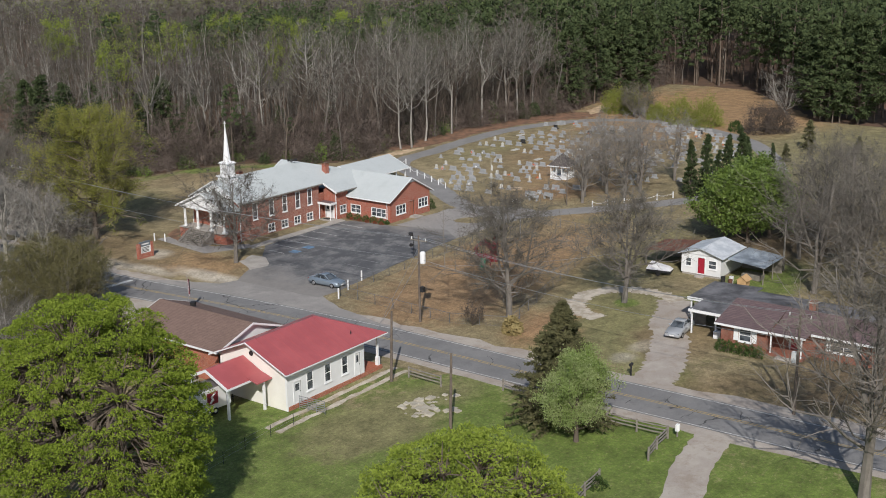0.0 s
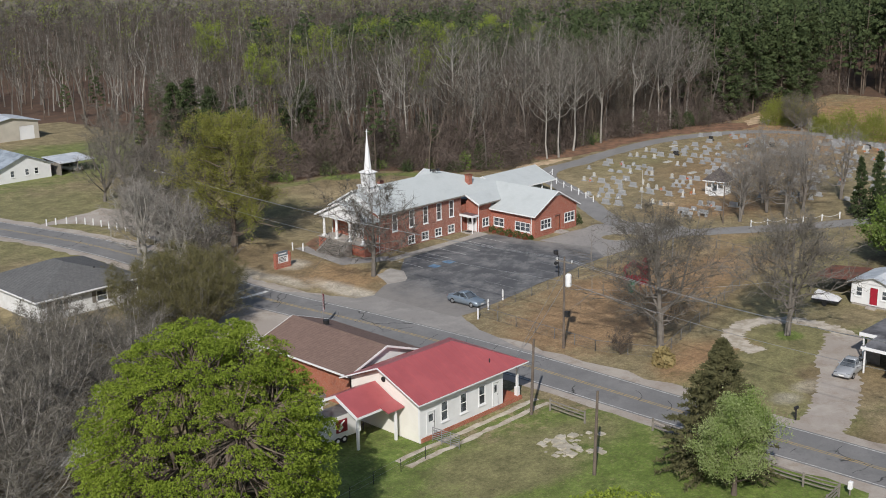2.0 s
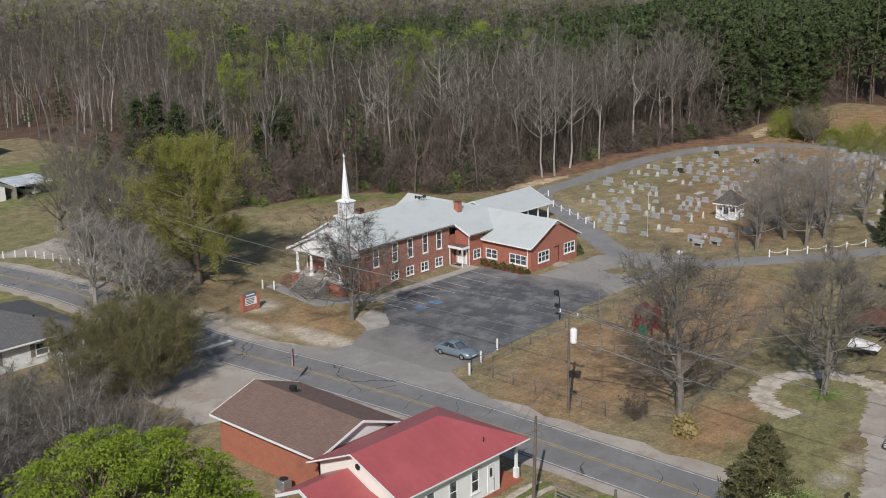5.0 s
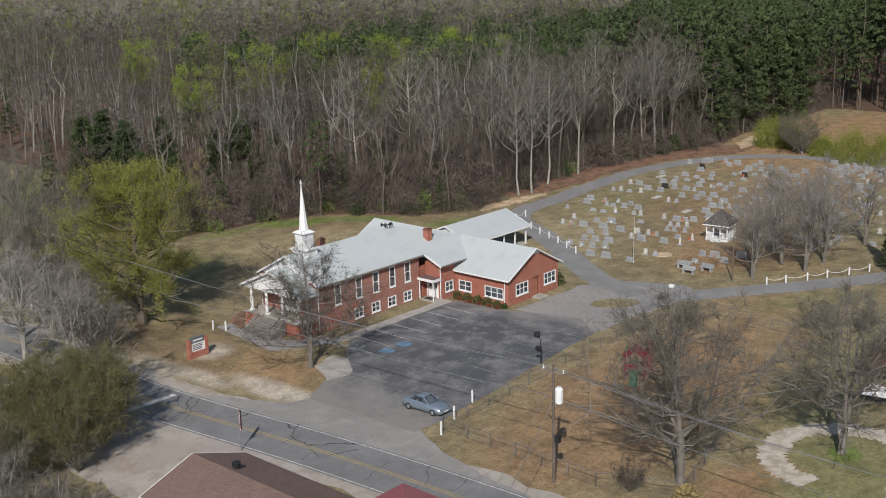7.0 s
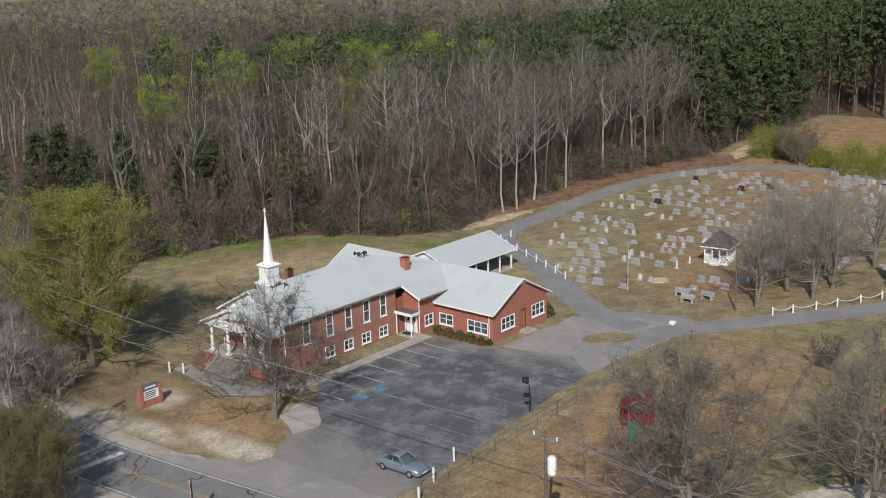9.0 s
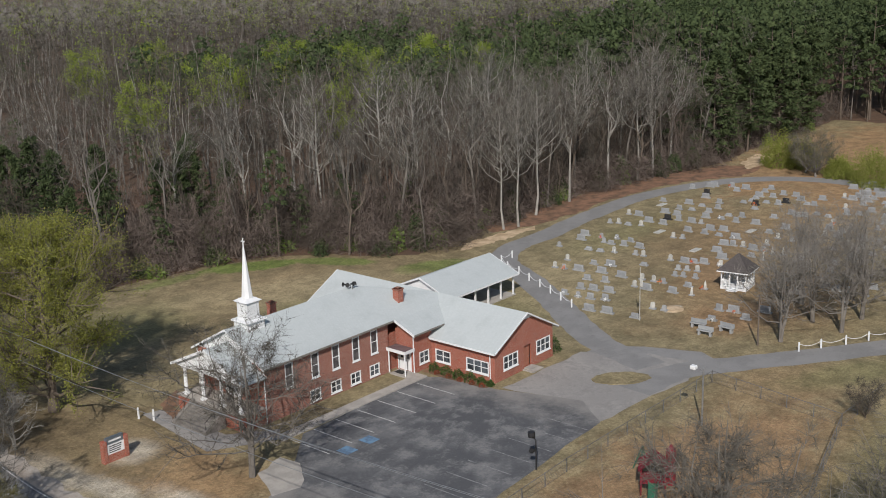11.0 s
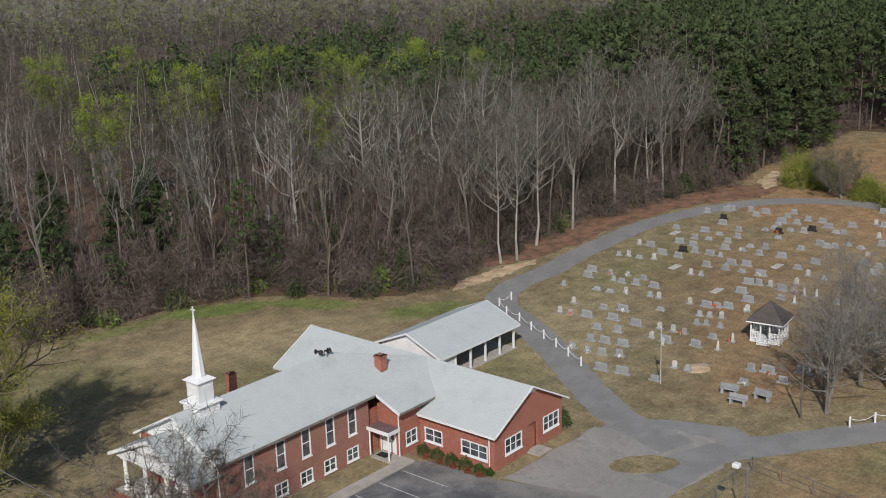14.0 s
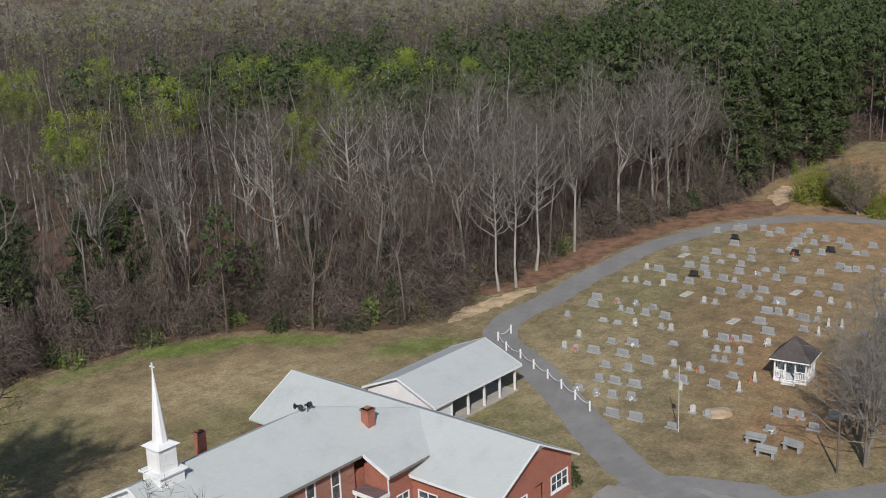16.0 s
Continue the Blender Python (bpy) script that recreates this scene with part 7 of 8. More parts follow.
# ---------------------------------------------------------------- the graveyard


def headstone(kind, k):
    """One grave marker with its base, standing at the origin and facing -x."""
    r = random.Random(k)
    g = empty("headstone", label="", category="headstone", group="graveyard headstones")
    if kind == "wide":
        w, h, t = r.uniform(0.8, 1.4), r.uniform(0.42, 0.68), 0.24
        slab_m = bevelled(Mesh().hexa(((-t / 2, -w / 2, 0.18), (t / 2, -w / 2, 0.18), (t / 2, w / 2, 0.18), (-t / 2, w / 2, 0.18), (-t / 2, -w / 2 + 0.03, 0.18 + h), (t / 2, -w / 2 + 0.03, 0.18 + h), (t / 2, w / 2 - 0.03, 0.18 + h), (-t / 2, w / 2 - 0.03, 0.18 + h))), "tablet", 0.05)
        g["label"] = "wide grey granite headstone on a base"
    elif kind == "arched":
        w, h, t = r.uniform(0.5, 0.65), r.uniform(0.5, 0.7), 0.16
        out = [(-w / 2, 0.18)] + [(-w / 2 * math.cos(a), 0.18 + h * 0.72 + h * 0.28 * math.sin(a)) for a in [math.pi * i / 8 for i in range(9)]] + [(w / 2, 0.18)]
        m = Mesh()
        m.poly(*[(-t / 2, y, z) for y, z in out])
        m.poly(*[(t / 2, y, z) for y, z in reversed(out)])
        for (a, b), (c, d) in zip(out, out[1:] + out[:1]):
            m.poly((-t / 2, a, b), (t / 2, a, b), (t / 2, c, d), (-t / 2, c, d))
        slab_m = m.data("tablet")
        g["label"] = "round-topped pale headstone on a base"
    elif kind == "tall":
        w, h, t = 0.3, r.uniform(0.8, 1.1), 0.3
        slab_m = Mesh().tube(((0, 0, 0.18), (0, 0, h)), (0.24, 0.15), 4).tube(((0, 0, h), (0, 0, h + 0.2)), (0.15, 0.01), 4).data("tablet")
        g["label"] = "narrow weathered stone obelisk on a base"
    else:
        w, h, t = r.uniform(0.6, 0.9), 0.32, 0.35
        slab_m = bevelled(Mesh().hexa(((-0.2, -w / 2, 0.1), (0.2, -w / 2, 0.1), (0.2, w / 2, 0.1), (-0.2, w / 2, 0.1), (-0.02, -w / 2, 0.42), (0.2, -w / 2, 0.46), (0.2, w / 2, 0.46), (-0.02, w / 2, 0.42))), "tablet", 0.02)
        g["label"] = "low slant-faced granite marker"
    stone = {"wide": "granite", "arched": "granite" if k % 2 else "marble", "tall": "marble", "slant": "granite"}[kind]
    part("tablet", slab_m, stone, g)
    part("base", bevelled(Mesh().box(-0.22, -w / 2 - 0.16, 0, 0.22, w / 2 + 0.16, 0.18), "base", 0.02), "granite", g)
    if kind in ("wide", "slant"):
        z0, z1 = (0.3, 0.18 + h - 0.12) if kind == "wide" else (0.2, 0.36)
        f = -0.122 if kind == "wide" else -0.21
        part("inscription", Mesh().box(f, -w / 2 + 0.15, z0, f + 0.01, w / 2 - 0.15, z1), "inscription", g)
    return g


protos = [headstone(k, i) for i, k in enumerate(("wide", "wide", "wide", "wide", "wide", "wide", "slant", "arched", "arched", "tall"))]
dark_stone = headstone("wide", 40)
for ob in dark_stone.children:
    ob.data = ob.data.copy()
    ob.data.materials.clear()
    ob.data.materials.append(MAT["granite_dark"])
dark_stone["label"] = "black polished granite headstone on a base"
NEAR_WIDE = [(36.6, 15.8), (52.0, 25.3), (49.6, 24.3), (45.7, 20.4), (45.8, 18.6), (40.1, 15.8), (40.7, 13.6), (37.4, 12.8), (60.5, 23.4), (63.8, 21.9), (66.4, 25.2), (76.8, 27.1), (70.1, 22.8), (63.7, 19.4), (49.9, 19.5), (52.6, 18.0), (50.2, 17.6), (50.4, 15.2), (43.3, 10.2), (47.4, 6.5), (48.0, 5.5), (48.4, 4.3), (27.3, 11.5), (27.4, 7.8), (28.0, 6.1), (30.2, 11.1), (30.6, 9.5), (30.9, 7.5), (33.8, 12.6), (34.2, 10.2), (37.2, 9.7), (23.7, 5.5), (24.1, 3.3), (24.4, -0.2), (34.4, 4.4), (35.1, 1.2), (38.3, 0.9), (28.6, -7.5), (32.2, -6.5), (32.6, -8.1), (34.4, -11.0), (31.0, -10.4)]
MIDDLE_WIDE = [(62.0, 14.3), (64.5, 12.1), (62.1, 11.7), (65.1, 10.3), (62.2, 9.5), (62.1, 6.9), (58.2, 6.6), (58.5, 5.4), (54.5, 5.7), (58.0, 2.2), (54.8, 0.8), (51.8, 3.5), (73.3, 22.2), (73.8, 20.3), (69.7, 20.5), (67.0, 18.7), (73.5, 13.9), (73.9, 11.9), (74.0, 17.5), (70.7, 16.2), (71.2, 13.9), (67.0, 16.5), (70.6, 11.2), (71.1, 8.3), (70.8, 3.5), (76.0, 7.8), (77.4, 22.8), (77.0, 20.3), (80.4, 19.1), (76.9, 17.5), (82.6, 22.7), (79.4, 6.6), (78.7, 5.4), (79.2, 4.5), (81.3, 3.5), (79.6, 12.7), (82.6, 16.1), (67.4, 4.4)]
FAR_WIDE = [(87.7, 27.9), (90.3, 26.1), (91.2, 25.8), (92.1, 23.0), (89.7, 20.9), (91.9, 20.4), (86.4, 15.9), (88.0, 16.1), (91.5, 16.8), (94.0, 16.9), (88.6, 14.0), (91.1, 13.4), (91.0, 11.2), (84.4, 11.1), (84.3, 15.5), (84.4, 13.1), (88.8, 9.4), (86.7, 7.4), (86.7, 6.3), (91.0, 6.8)]
UPRIGHT = [(45.0, 24.8), (39.8, 19.8), (36.0, 19.1), (36.2, 17.8), (52.2, 22.6), (46.5, 16.8), (60.1, 26.3), (60.6, 25.1), (61.2, 21.6), (66.3, 26.9), (50.1, 20.8), (52.8, 20.4), (47.1, 13.8), (47.1, 12.6), (57.7, 14.2), (58.0, 12.9), (58.7, 4.0), (58.3, 0.8), (61.3, 1.8), (47.3, 8.6), (44.1, 5.6), (44.4, 4.5), (44.7, 3.2), (48.6, 2.0), (65.3, 2.1), (65.0, -0.1), (27.3, 9.5), (37.7, 7.0), (37.8, 5.4), (37.9, 4.1), (34.6, 6.2), (28.4, -0.1), (28.6, -1.5), (41.4, 4.5), (41.7, 3.5), (41.9, 1.9), (67.1, 15.0)]
OBELISKS = [(54.2, -1.1), (57.3, -0.9), (57.8, -2.2), (35.4, -1.2), (38.5, -1.3)]
BLACK = [(85.3, 24.0), (82.3, 13.9), (66.6, 20.3), (86.0, 10.6)]
rs = random.Random(17)
wides, uprights, obelisks = protos[:7], protos[7:9], protos[9:]
graves = [(p, wides) for p in NEAR_WIDE + MIDDLE_WIDE + FAR_WIDE] + [(p, uprights) for p in UPRIGHT] + [(p, obelisks) for p in OBELISKS] + [(p, [dark_stone]) for p in BLACK]
spots = [p for p, _ in graves]
# the rows that go on behind the bare trees
for i in range(20):
    x = 40 + 3.4 * i
    top = np.interp(x, (40, 60, 78, 96, 104), (-9, -4, 1, 5, 8))
    y = np.interp(x, (40, 48, 60, 80, 95, 104), (-14, -21, -28, -22, -10, 0)) + rs.uniform(0, 2)
    while y < top:
        p = (x + rs.uniform(-0.5, 0.5), y)
        if rs.random() < 0.66 and min((p[0] - q[0]) ** 2 + (p[1] - q[1]) ** 2 for q in spots) > 2.4:
            spots.append(p)
            graves.append((p, rs.choice((wides, wides, wides, uprights))))
        y += rs.choice((1.6, 1.9, 2.4, 3.2))
graves = graves[:290]
for i, ((x, y), kind) in enumerate(graves):
    g = copy_thing(rs.choice(kind), pose(x, y, 0.0, 0, rs.uniform(-2, 2), rs.uniform(-9, 9)))
    if rs.random() < 0.14:
        fl = empty("flower_bunch", x - 0.42, y + rs.uniform(-0.4, 0.4), 0, label="bunch of cloth flowers beside a grave", category="flowers", group="grave flowers")
        rr = np.random.default_rng(i)
        part("vase", Mesh().tube(((0, 0, 0), (0, 0, 0.2)), (0.06, 0.09), 8), "marble", fl)
        tagged(part("petals", arrays_mesh("petals", leaves(rr, rr.normal(0, 0.1, (40, 3)) + (0, 0, 0.32), 0.14)), "flower" if rs.random() < 0.6 else "white", fl), kind="stuff")
for i, p in enumerate(protos + [dark_stone]):
    p.matrix_basis = pose(93.5 + 2.1 * (i % 3), 3.0 - 2.6 * (i // 3), 0)
for x, y in ((58.5, 17.5), (52.5, 8.4), (73.5, 26.0), (66.0, 7.0), (46.0, -0.5)):
    tagged(part("grave_slab", bevelled(Mesh().box(x, y - 0.45, 0, x + 2.0, y + 0.45, 0.14), "slab", 0.03), "marble"), "flat pale stone slab over a grave", "grave slab", "grave slabs")
for x, y, a in ((25.6, -7.5, 8), (23.8, -9.3, 4), (26.1, -10.6, -6)):
    b = empty("stone_bench", x, y, 0, a, "grey granite bench facing the drive", "bench", "graveyard benches")
    part("seat", bevelled(Mesh().box(-0.25, -0.9, 0.48, 0.25, 0.9, 0.6), "seat", 0.02), "granite", b)
    part("backrest", bevelled(Mesh().box(0.14, -0.9, 0.6, 0.25, 0.9, 1.0), "backrest", 0.02), "granite", b)
    for s in (-0.65, 0.65):
        part("leg", Mesh().box(-0.2, s - 0.12, 0, 0.2, s + 0.12, 0.48), "granite", b)
tagged(part("sand_mound", Mesh().tube(((29.7, -1.9, 0), (29.7, -1.9, 0.12), (29.7, -1.9, 0.2)), (1.35, 1.0, 0.3), 14), "sand"), "low heap of pale sand on a fresh grave", "sand heap")

gz = empty("gazebo", 41.7, -3.9, 0, 8, "white wooden gazebo with steep dark shingle roof", "gazebo")
part("floor", Mesh().box(-1.6, -1.6, 0, 1.6, 1.6, 0.3), "white", gz)
m = Mesh()
cs = [(-2.0, -2.0), (2.0, -2.0), (2.0, 2.0), (-2.0, 2.0)]
for (a, b), (c, d) in zip(cs, cs[1:] + cs[:1]):
    m.poly((a, b, 2.35), (c, d, 2.35), (0, 0, 4.3))
    m.poly((a, b, 2.25), (0, 0, 4.18), (c, d, 2.25))
    m.poly((a, b, 2.25), (c, d, 2.25), (c, d, 2.35), (a, b, 2.35))
part("roof", m, "shingle_dark", gz)
SIDES = [((-1.5, 1.5), (-1.5, -1.5)), ((-1.5, -1.5), (1.5, -1.5)), ((1.5, -1.5), (1.5, 1.5)), ((1.5, 1.5), (-1.5, 1.5))]
for i, ((a, b), (c, d)) in enumerate(SIDES):
    part("fascia", Mesh().tube(((a * 1.3, b * 1.3, 2.27), (c * 1.3, d * 1.3, 2.27)), (0.09, 0.09), 4), "white", gz)
    for t in (0, 0.34, 0.66):
        x, y = a + (c - a) * t, b + (d - b) * t
        part("post", Mesh().box(x - 0.075, y - 0.075, 0.3, x + 0.075, y + 0.075, 2.4), "white", gz)
    for t0, t1 in ((0.0, 0.34), (0.34, 0.66), (0.66, 1.0)):
        if i == 0 and t0 == 0.34:
            continue
        p, q = (a + (c - a) * t0, b + (d - b) * t0), (a + (c - a) * t1, b + (d - b) * t1)
        rl = part("railing", Mesh().tube(((*p, 1.15), (*q, 1.15)), (0.06, 0.06), 4), "white", gz)
        part("bottom_rail", Mesh().tube(((*p, 0.42), (*q, 0.42)), (0.05, 0.05), 4), "white", rl)
        for k in range(1, 6):
            x, y = p[0] + (q[0] - p[0]) * k / 6, p[1] + (q[1] - p[1]) * k / 6
            part("baluster", Mesh().tube(((x, y, 0.42), (x, y, 1.15)), (0.05, 0.05), 4), "white", rl)
for k in range(2):
    part("step", Mesh().box(-2.3 + 0.35 * k, -0.6, 0, -1.95 + 0.35 * k, 0.6, 0.1 + 0.1 * k), "white", gz)
for y in (-0.62, 0.62):
    part("stair_rail", Mesh().tube(((-2.3, y, 0.8), (-1.55, y, 1.15)), (0.05, 0.05), 4).tube(((-2.3, y, 0), (-2.3, y, 0.8)), (0.05, 0.05), 4), "white", gz)


def post_and_rope(pts, h, label, group, rope=True):
    prev = None
    for k, (x, y) in enumerate(pts):
        t = empty("white_post", x, y, 0, 0, label, "post", group)
        part("shaft", bevelled(Mesh().box(-0.075, -0.075, 0, 0.075, 0.075, h), "shaft", 0.02), "white", t)
        part("cap", Mesh().tube(((0, 0, h), (0, 0, h + 0.06)), (0.09, 0.03), 6), "white", t)
        if prev and rope:
            (a, b) = prev
            line = [(a + (x - a) * s - x, b + (y - b) * s - y, h - 0.15 - 0.35 * 4 * s * (1 - s)) for s in (0, 0.2, 0.4, 0.6, 0.8, 1)]
            part("rope", Mesh().tube(line, [0.028] * 6, 4), "white", t)
        prev = (x, y)


post_and_rope([(36.6, 26.6), (34.0, 26.4), (32.0, 23.8), (31.0, 21.2), (29.3, 18.3), (27.9, 15.6), (26.5, 13.0), (25.0, 10.4), (23.5, 7.8)], 1.0, "white wooden post with a sagging rope", "graveyard posts")
post_and_rope([(24.9, -19.4), (27.1, -20.8), (29.6, -22.4), (32.1, -23.8), (34.8, -25.4), (37.6, -26.8)], 1.0, "white wooden post with a sagging rope", "graveyard posts")
post_and_rope([(-42.0, 61.3), (-40.7, 60.9), (-39.3, 60.2), (-38.2, 59.2), (-37.6, 57.7), (-37.1, 56.2), (-36.8, 54.4), (-36.6, 52.6), (-36.3, 50.8), (-36.0, 49.0), (-35.8, 47.0), (-35.6, 45.2), (-36.0, 42.6)], 1.0, "white wooden post beside the gravel yard", "yard posts", False)
post_and_rope([(-32.4, -18.0), (-29.1, -16.6), (-25.2, -15.4)], 1.25, "white painted post at the lot's corner", "lot posts", False)
post_and_rope([(-26.8, 21.4), (-26.2, 19.9)], 1.1, "white post beside the church walk", "walk posts", False)


# ---------------------------------------------------------------- fences
def wire_fence(a, b, name="wire_fence"):
    """A chain-link run: posts, rails and a woven mesh of wire."""
    a, b = Vector((*a, 0)), Vector((*b, 0))
    n = max(1, round((b - a).length / 3.0))
    f = empty(name, a.x, a.y, 0, 0, "grey chain-link fence in the dry grass", "fence", "yard fences")
    d = (b - a)
    for k in range(n + 1):
        p = d * (k / n)
        part("post", Mesh().tube(((p.x, p.y, 0), (p.x, p.y, 1.25)), (0.04, 0.04), 5), "fence", f)
    part("top_rail", Mesh().tube(((0, 0, 1.2), (d.x, d.y, 1.2)), (0.03, 0.03), 5), "fence", f)
    part("bottom_wire", Mesh().tube(((0, 0, 0.08), (d.x, d.y, 0.08)), (0.012, 0.012), 3), "fence", f)
    m, ln = Mesh(), d.length
    u = d.normalized()
    s = 0.0
    while s < ln:
        for e in (0.75, -0.75):
            p, q = u * (s if e > 0 else min(s + 0.75, ln)), u * (min(s + 0.75, ln) if e > 0 else s)
            m.tube(((p.x, p.y, 0.08), (q.x, q.y, 1.2)), (0.004, 0.004), 3, False)
        s += 0.3
    part("wire_mesh", m, "fence", f)


for a, b in (((-31.4, -17.4), (-12, -16.4)), ((-12, -16.4), (12.2, -16.4)), ((12.2, -16.4), (9.6, -30.3)), ((9.6, -30.3), (32, -31)), ((-31.4, -17.4), (-32.2, -34)), ((-32.2, -34), (-29.6, -40.2)), ((-29.6, -40.2), (9.6, -30.3))):
    wire_fence(a, b)


def rail_fence(pts):
    f = empty("rail_fence", pts[0][0], pts[0][1], 0, 0, "weathered grey split-rail fence", "fence", "field fences")
    ox, oy = pts[0]
    for k, (x, y) in enumerate(pts):
        part("post", Mesh().tube(((x - ox, y - oy, 0), (x - ox, y - oy, 1.15)), (0.1, 0.09), 6), "grey_wood", f)
        if k:
            a, b = pts[k - 1]
            for z in (0.4, 0.72, 1.02):
                part("rail", Mesh().tube(((a - ox, b - oy, z), ((a + x) / 2 - ox, (b + y) / 2 - oy, z - 0.03), (x - ox, y - oy, z + 0.02)), (0.06, 0.07, 0.055), 5), "grey_wood", f)


rail_fence([(-47.4, -40.3), (-47.6, -44.3)])
rail_fence([(-45.0, -49.6), (-45.4, -52.6), (-45.8, -55.6)])
rail_fence([(-46.2, -61.2), (-46.2, -64.1), (-46.0, -66.9), (-48.4, -67.1), (-50.7, -67.5)])
rail_fence([(-56.4, -66.2), (-59.0, -66.4), (-62, -66.8)])
for k, (x, y) in enumerate(((-62.0, -39.0), (-65.0, -39.2), (-68.0, -39.2), (-71.0, -39.8), (-74.0, -40.4), (-77.0, -41.2))):
    t = empty("fence_post", x, y, 0, 0, "thin steel post of a low wire fence", "fence post", "field fences")
    part("shaft", Mesh().tube(((0, 0, 0), (0, 0, 1.1)), (0.03, 0.03), 5), "dark", t)
    part("wire", Mesh().tube(((0, 0, 1.0), (3.0, 0.3, 1.0)), (0.01, 0.01), 3).tube(((0, 0, 0.5), (3.0, 0.3, 0.5)), (0.01, 0.01), 3), "steel", t)
gate = empty("field_gate", -59.1, -37.0, 0, 0, "galvanised tube gate standing in the grass", "gate")
for k in range(6):
    part("bar", Mesh().tube(((0, 0, 0.25 + 0.2 * k), (0.3, -2.8, 0.25 + 0.2 * k)), (0.03, 0.03), 6), "steel", gate)
for k in range(4):
    part("upright", Mesh().tube(((0.1 * k, -0.93 * k, 0.0), (0.1 * k, -0.93 * k, 1.3)), (0.035, 0.035), 6), "steel", gate)


# ---------------------------------------------------------------- poles and wires
def pole(x, y, h, lean=0.0, material="pole_wood", label="weathered wooden utility pole", r=0.15, arm=False, group="poles"):
    t = empty("utility_pole", x, y, 0, 0, label, "pole", group)
    part("shaft", Mesh().tube(((0, 0, 0), (lean * 0.5, 0, h * 0.5), (lean, 0, h)), (r, r * 0.85, r * 0.65), 8), material, t)
    if arm:
        ar = part("crossarm", Mesh().box(lean - 0.06, -1.1, h - 0.6, lean + 0.06, 1.1, h - 0.48), "grey_wood", t)
        for s in (-0.95, 0, 0.95):
            part("insulator", Mesh().tube(((lean, s, h - 0.48), (lean, s, h - 0.2)), (0.07, 0.05), 6), "white", ar)
    return t


p = pole(-33.6, -31.0, 9.8, arm=True, label="tall utility pole with a pale transformer")
part("transformer", Mesh().tube(((0.1, -0.45, 6.7), (0.1, -0.45, 6.8), (0.1, -0.45, 7.9), (0.1, -0.45, 8.05)), (0.26, 0.32, 0.32, 0.2), 12), "white", p, "pale grey transformer can")
part("junction_box", Mesh().box(-0.2, -0.6, 3.5, 0.2, -0.2, 4.1), "dark", p)
part("guy_wire", Mesh().tube(((0, 0, 8.5), (-2.8, 3.4, 0)), (0.02, 0.02), 3), "steel", p)
pole(-49.2, -39.6, 7.0, 0.3, label="bare wooden pole beside the hall")
pole(-55.2, -51.0, 7.0, 0.25, label="bare wooden pole in the green field")
p = pole(-35.1, -73.7, 9.5, arm=True, label="utility pole before the ranch house")
part("meter_box", Mesh().box(-0.2, 0.1, 4.8, 0.2, 0.5, 5.8), "white", p)
pole(7.8, -56.3, 6.5, label="old wooden pole behind the cottage", material="grey_wood")
pole(24.2, -15.2, 5.6, label="short dark wooden pole at the graveyard", r=0.1)
fp = empty("flagpole", 24.1, -1.0, 0, 0, "slim pale flagpole among the graves", "flagpole")
part("mast", Mesh().tube(((0, 0, 0), (0, 0, 6.2)), (0.05, 0.03), 8), "marble", fp)
part("flag", Mesh().hexa(((0.02, 0, 4.0), (0.1, -0.25, 3.9), (0.12, -0.25, 3.9), (0.03, 0.02, 4.0), (0.02, 0, 4.9), (0.1, -0.3, 4.7), (0.12, -0.3, 4.7), (0.03, 0.02, 4.9))), "marble", fp)
fl = empty("flagpole", -45.4, -6.8, 0, 0, "short flagpole with a limp faded flag", "flagpole")
part("mast", Mesh().tube(((0, 0, 0), (0, 0, 4.2)), (0.05, 0.03), 8), "steel", fl)
for k in range(5):
    part("flag_fold", Mesh().hexa(((0.03, -0.02 - 0.05 * k, 1.8 + 0.1 * k), (0.09, -0.05 - 0.05 * k, 1.7 + 0.1 * k), (0.11, -0.05 - 0.05 * k, 1.7 + 0.1 * k), (0.05, -0.0 - 0.05 * k, 1.8 + 0.1 * k), (0.03, -0.02 - 0.05 * k, 3.8), (0.09, -0.05 - 0.05 * k, 3.7), (0.11, -0.05 - 0.05 * k, 3.7), (0.05, 0.0 - 0.05 * k, 3.8))), ("play_red", "white", "dark", "play_red", "dark")[k], fl)
lamp = empty("yard_lamp", 2.6, -20.6, 0, 0, "steel yard lamp with a white hood", "lamp post")
part("mast", Mesh().tube(((0, 0, 0), (0, 0, 5.4)), (0.09, 0.06), 8), "steel", lamp)
part("arm", Mesh().tube(((0, 0, 5.2), (-0.6, 0.5, 5.5)), (0.04, 0.04), 6), "steel", lamp)
part("hood", bevelled(Mesh().box(-0.95, 0.3, 5.4, -0.45, 0.85, 5.75), "hood", 0.06), "white", lamp)
goal = empty("floodlight_post", -13.2, -14.2, 0, 0, "black post with two round floodlights", "lamp post")
part("mast", Mesh().tube(((0, 0, 0), (0, 0, 2.6), (-0.12, 0.1, 2.85)), (0.06, 0.05, 0.04), 8), "dark", goal)
part("head", Mesh().tube(((-0.1, 0.08, 2.9), (-0.28, 0.22, 3.1), (-0.3, 0.24, 3.4)), (0.14, 0.34, 0.3), 10), "dark", goal)
part("head", Mesh().tube(((-0.05, 0.05, 1.75), (-0.3, 0.25, 1.75), (-0.45, 0.35, 1.65)), (0.1, 0.26, 0.1), 10), "dark", goal)


def wire(a, b, sag, name="power_line"):
    a, b = Vector(a), Vector(b)
    pts = [a.lerp(b, t) - Vector((0, 0, sag * 4 * t * (1 - t))) for t in [k / 14 for k in range(15)]]
    tagged(part(name, Mesh().tube(pts, [0.022] * 15, 4), "steel"), "thin sagging overhead power line", "cable", "overhead lines")


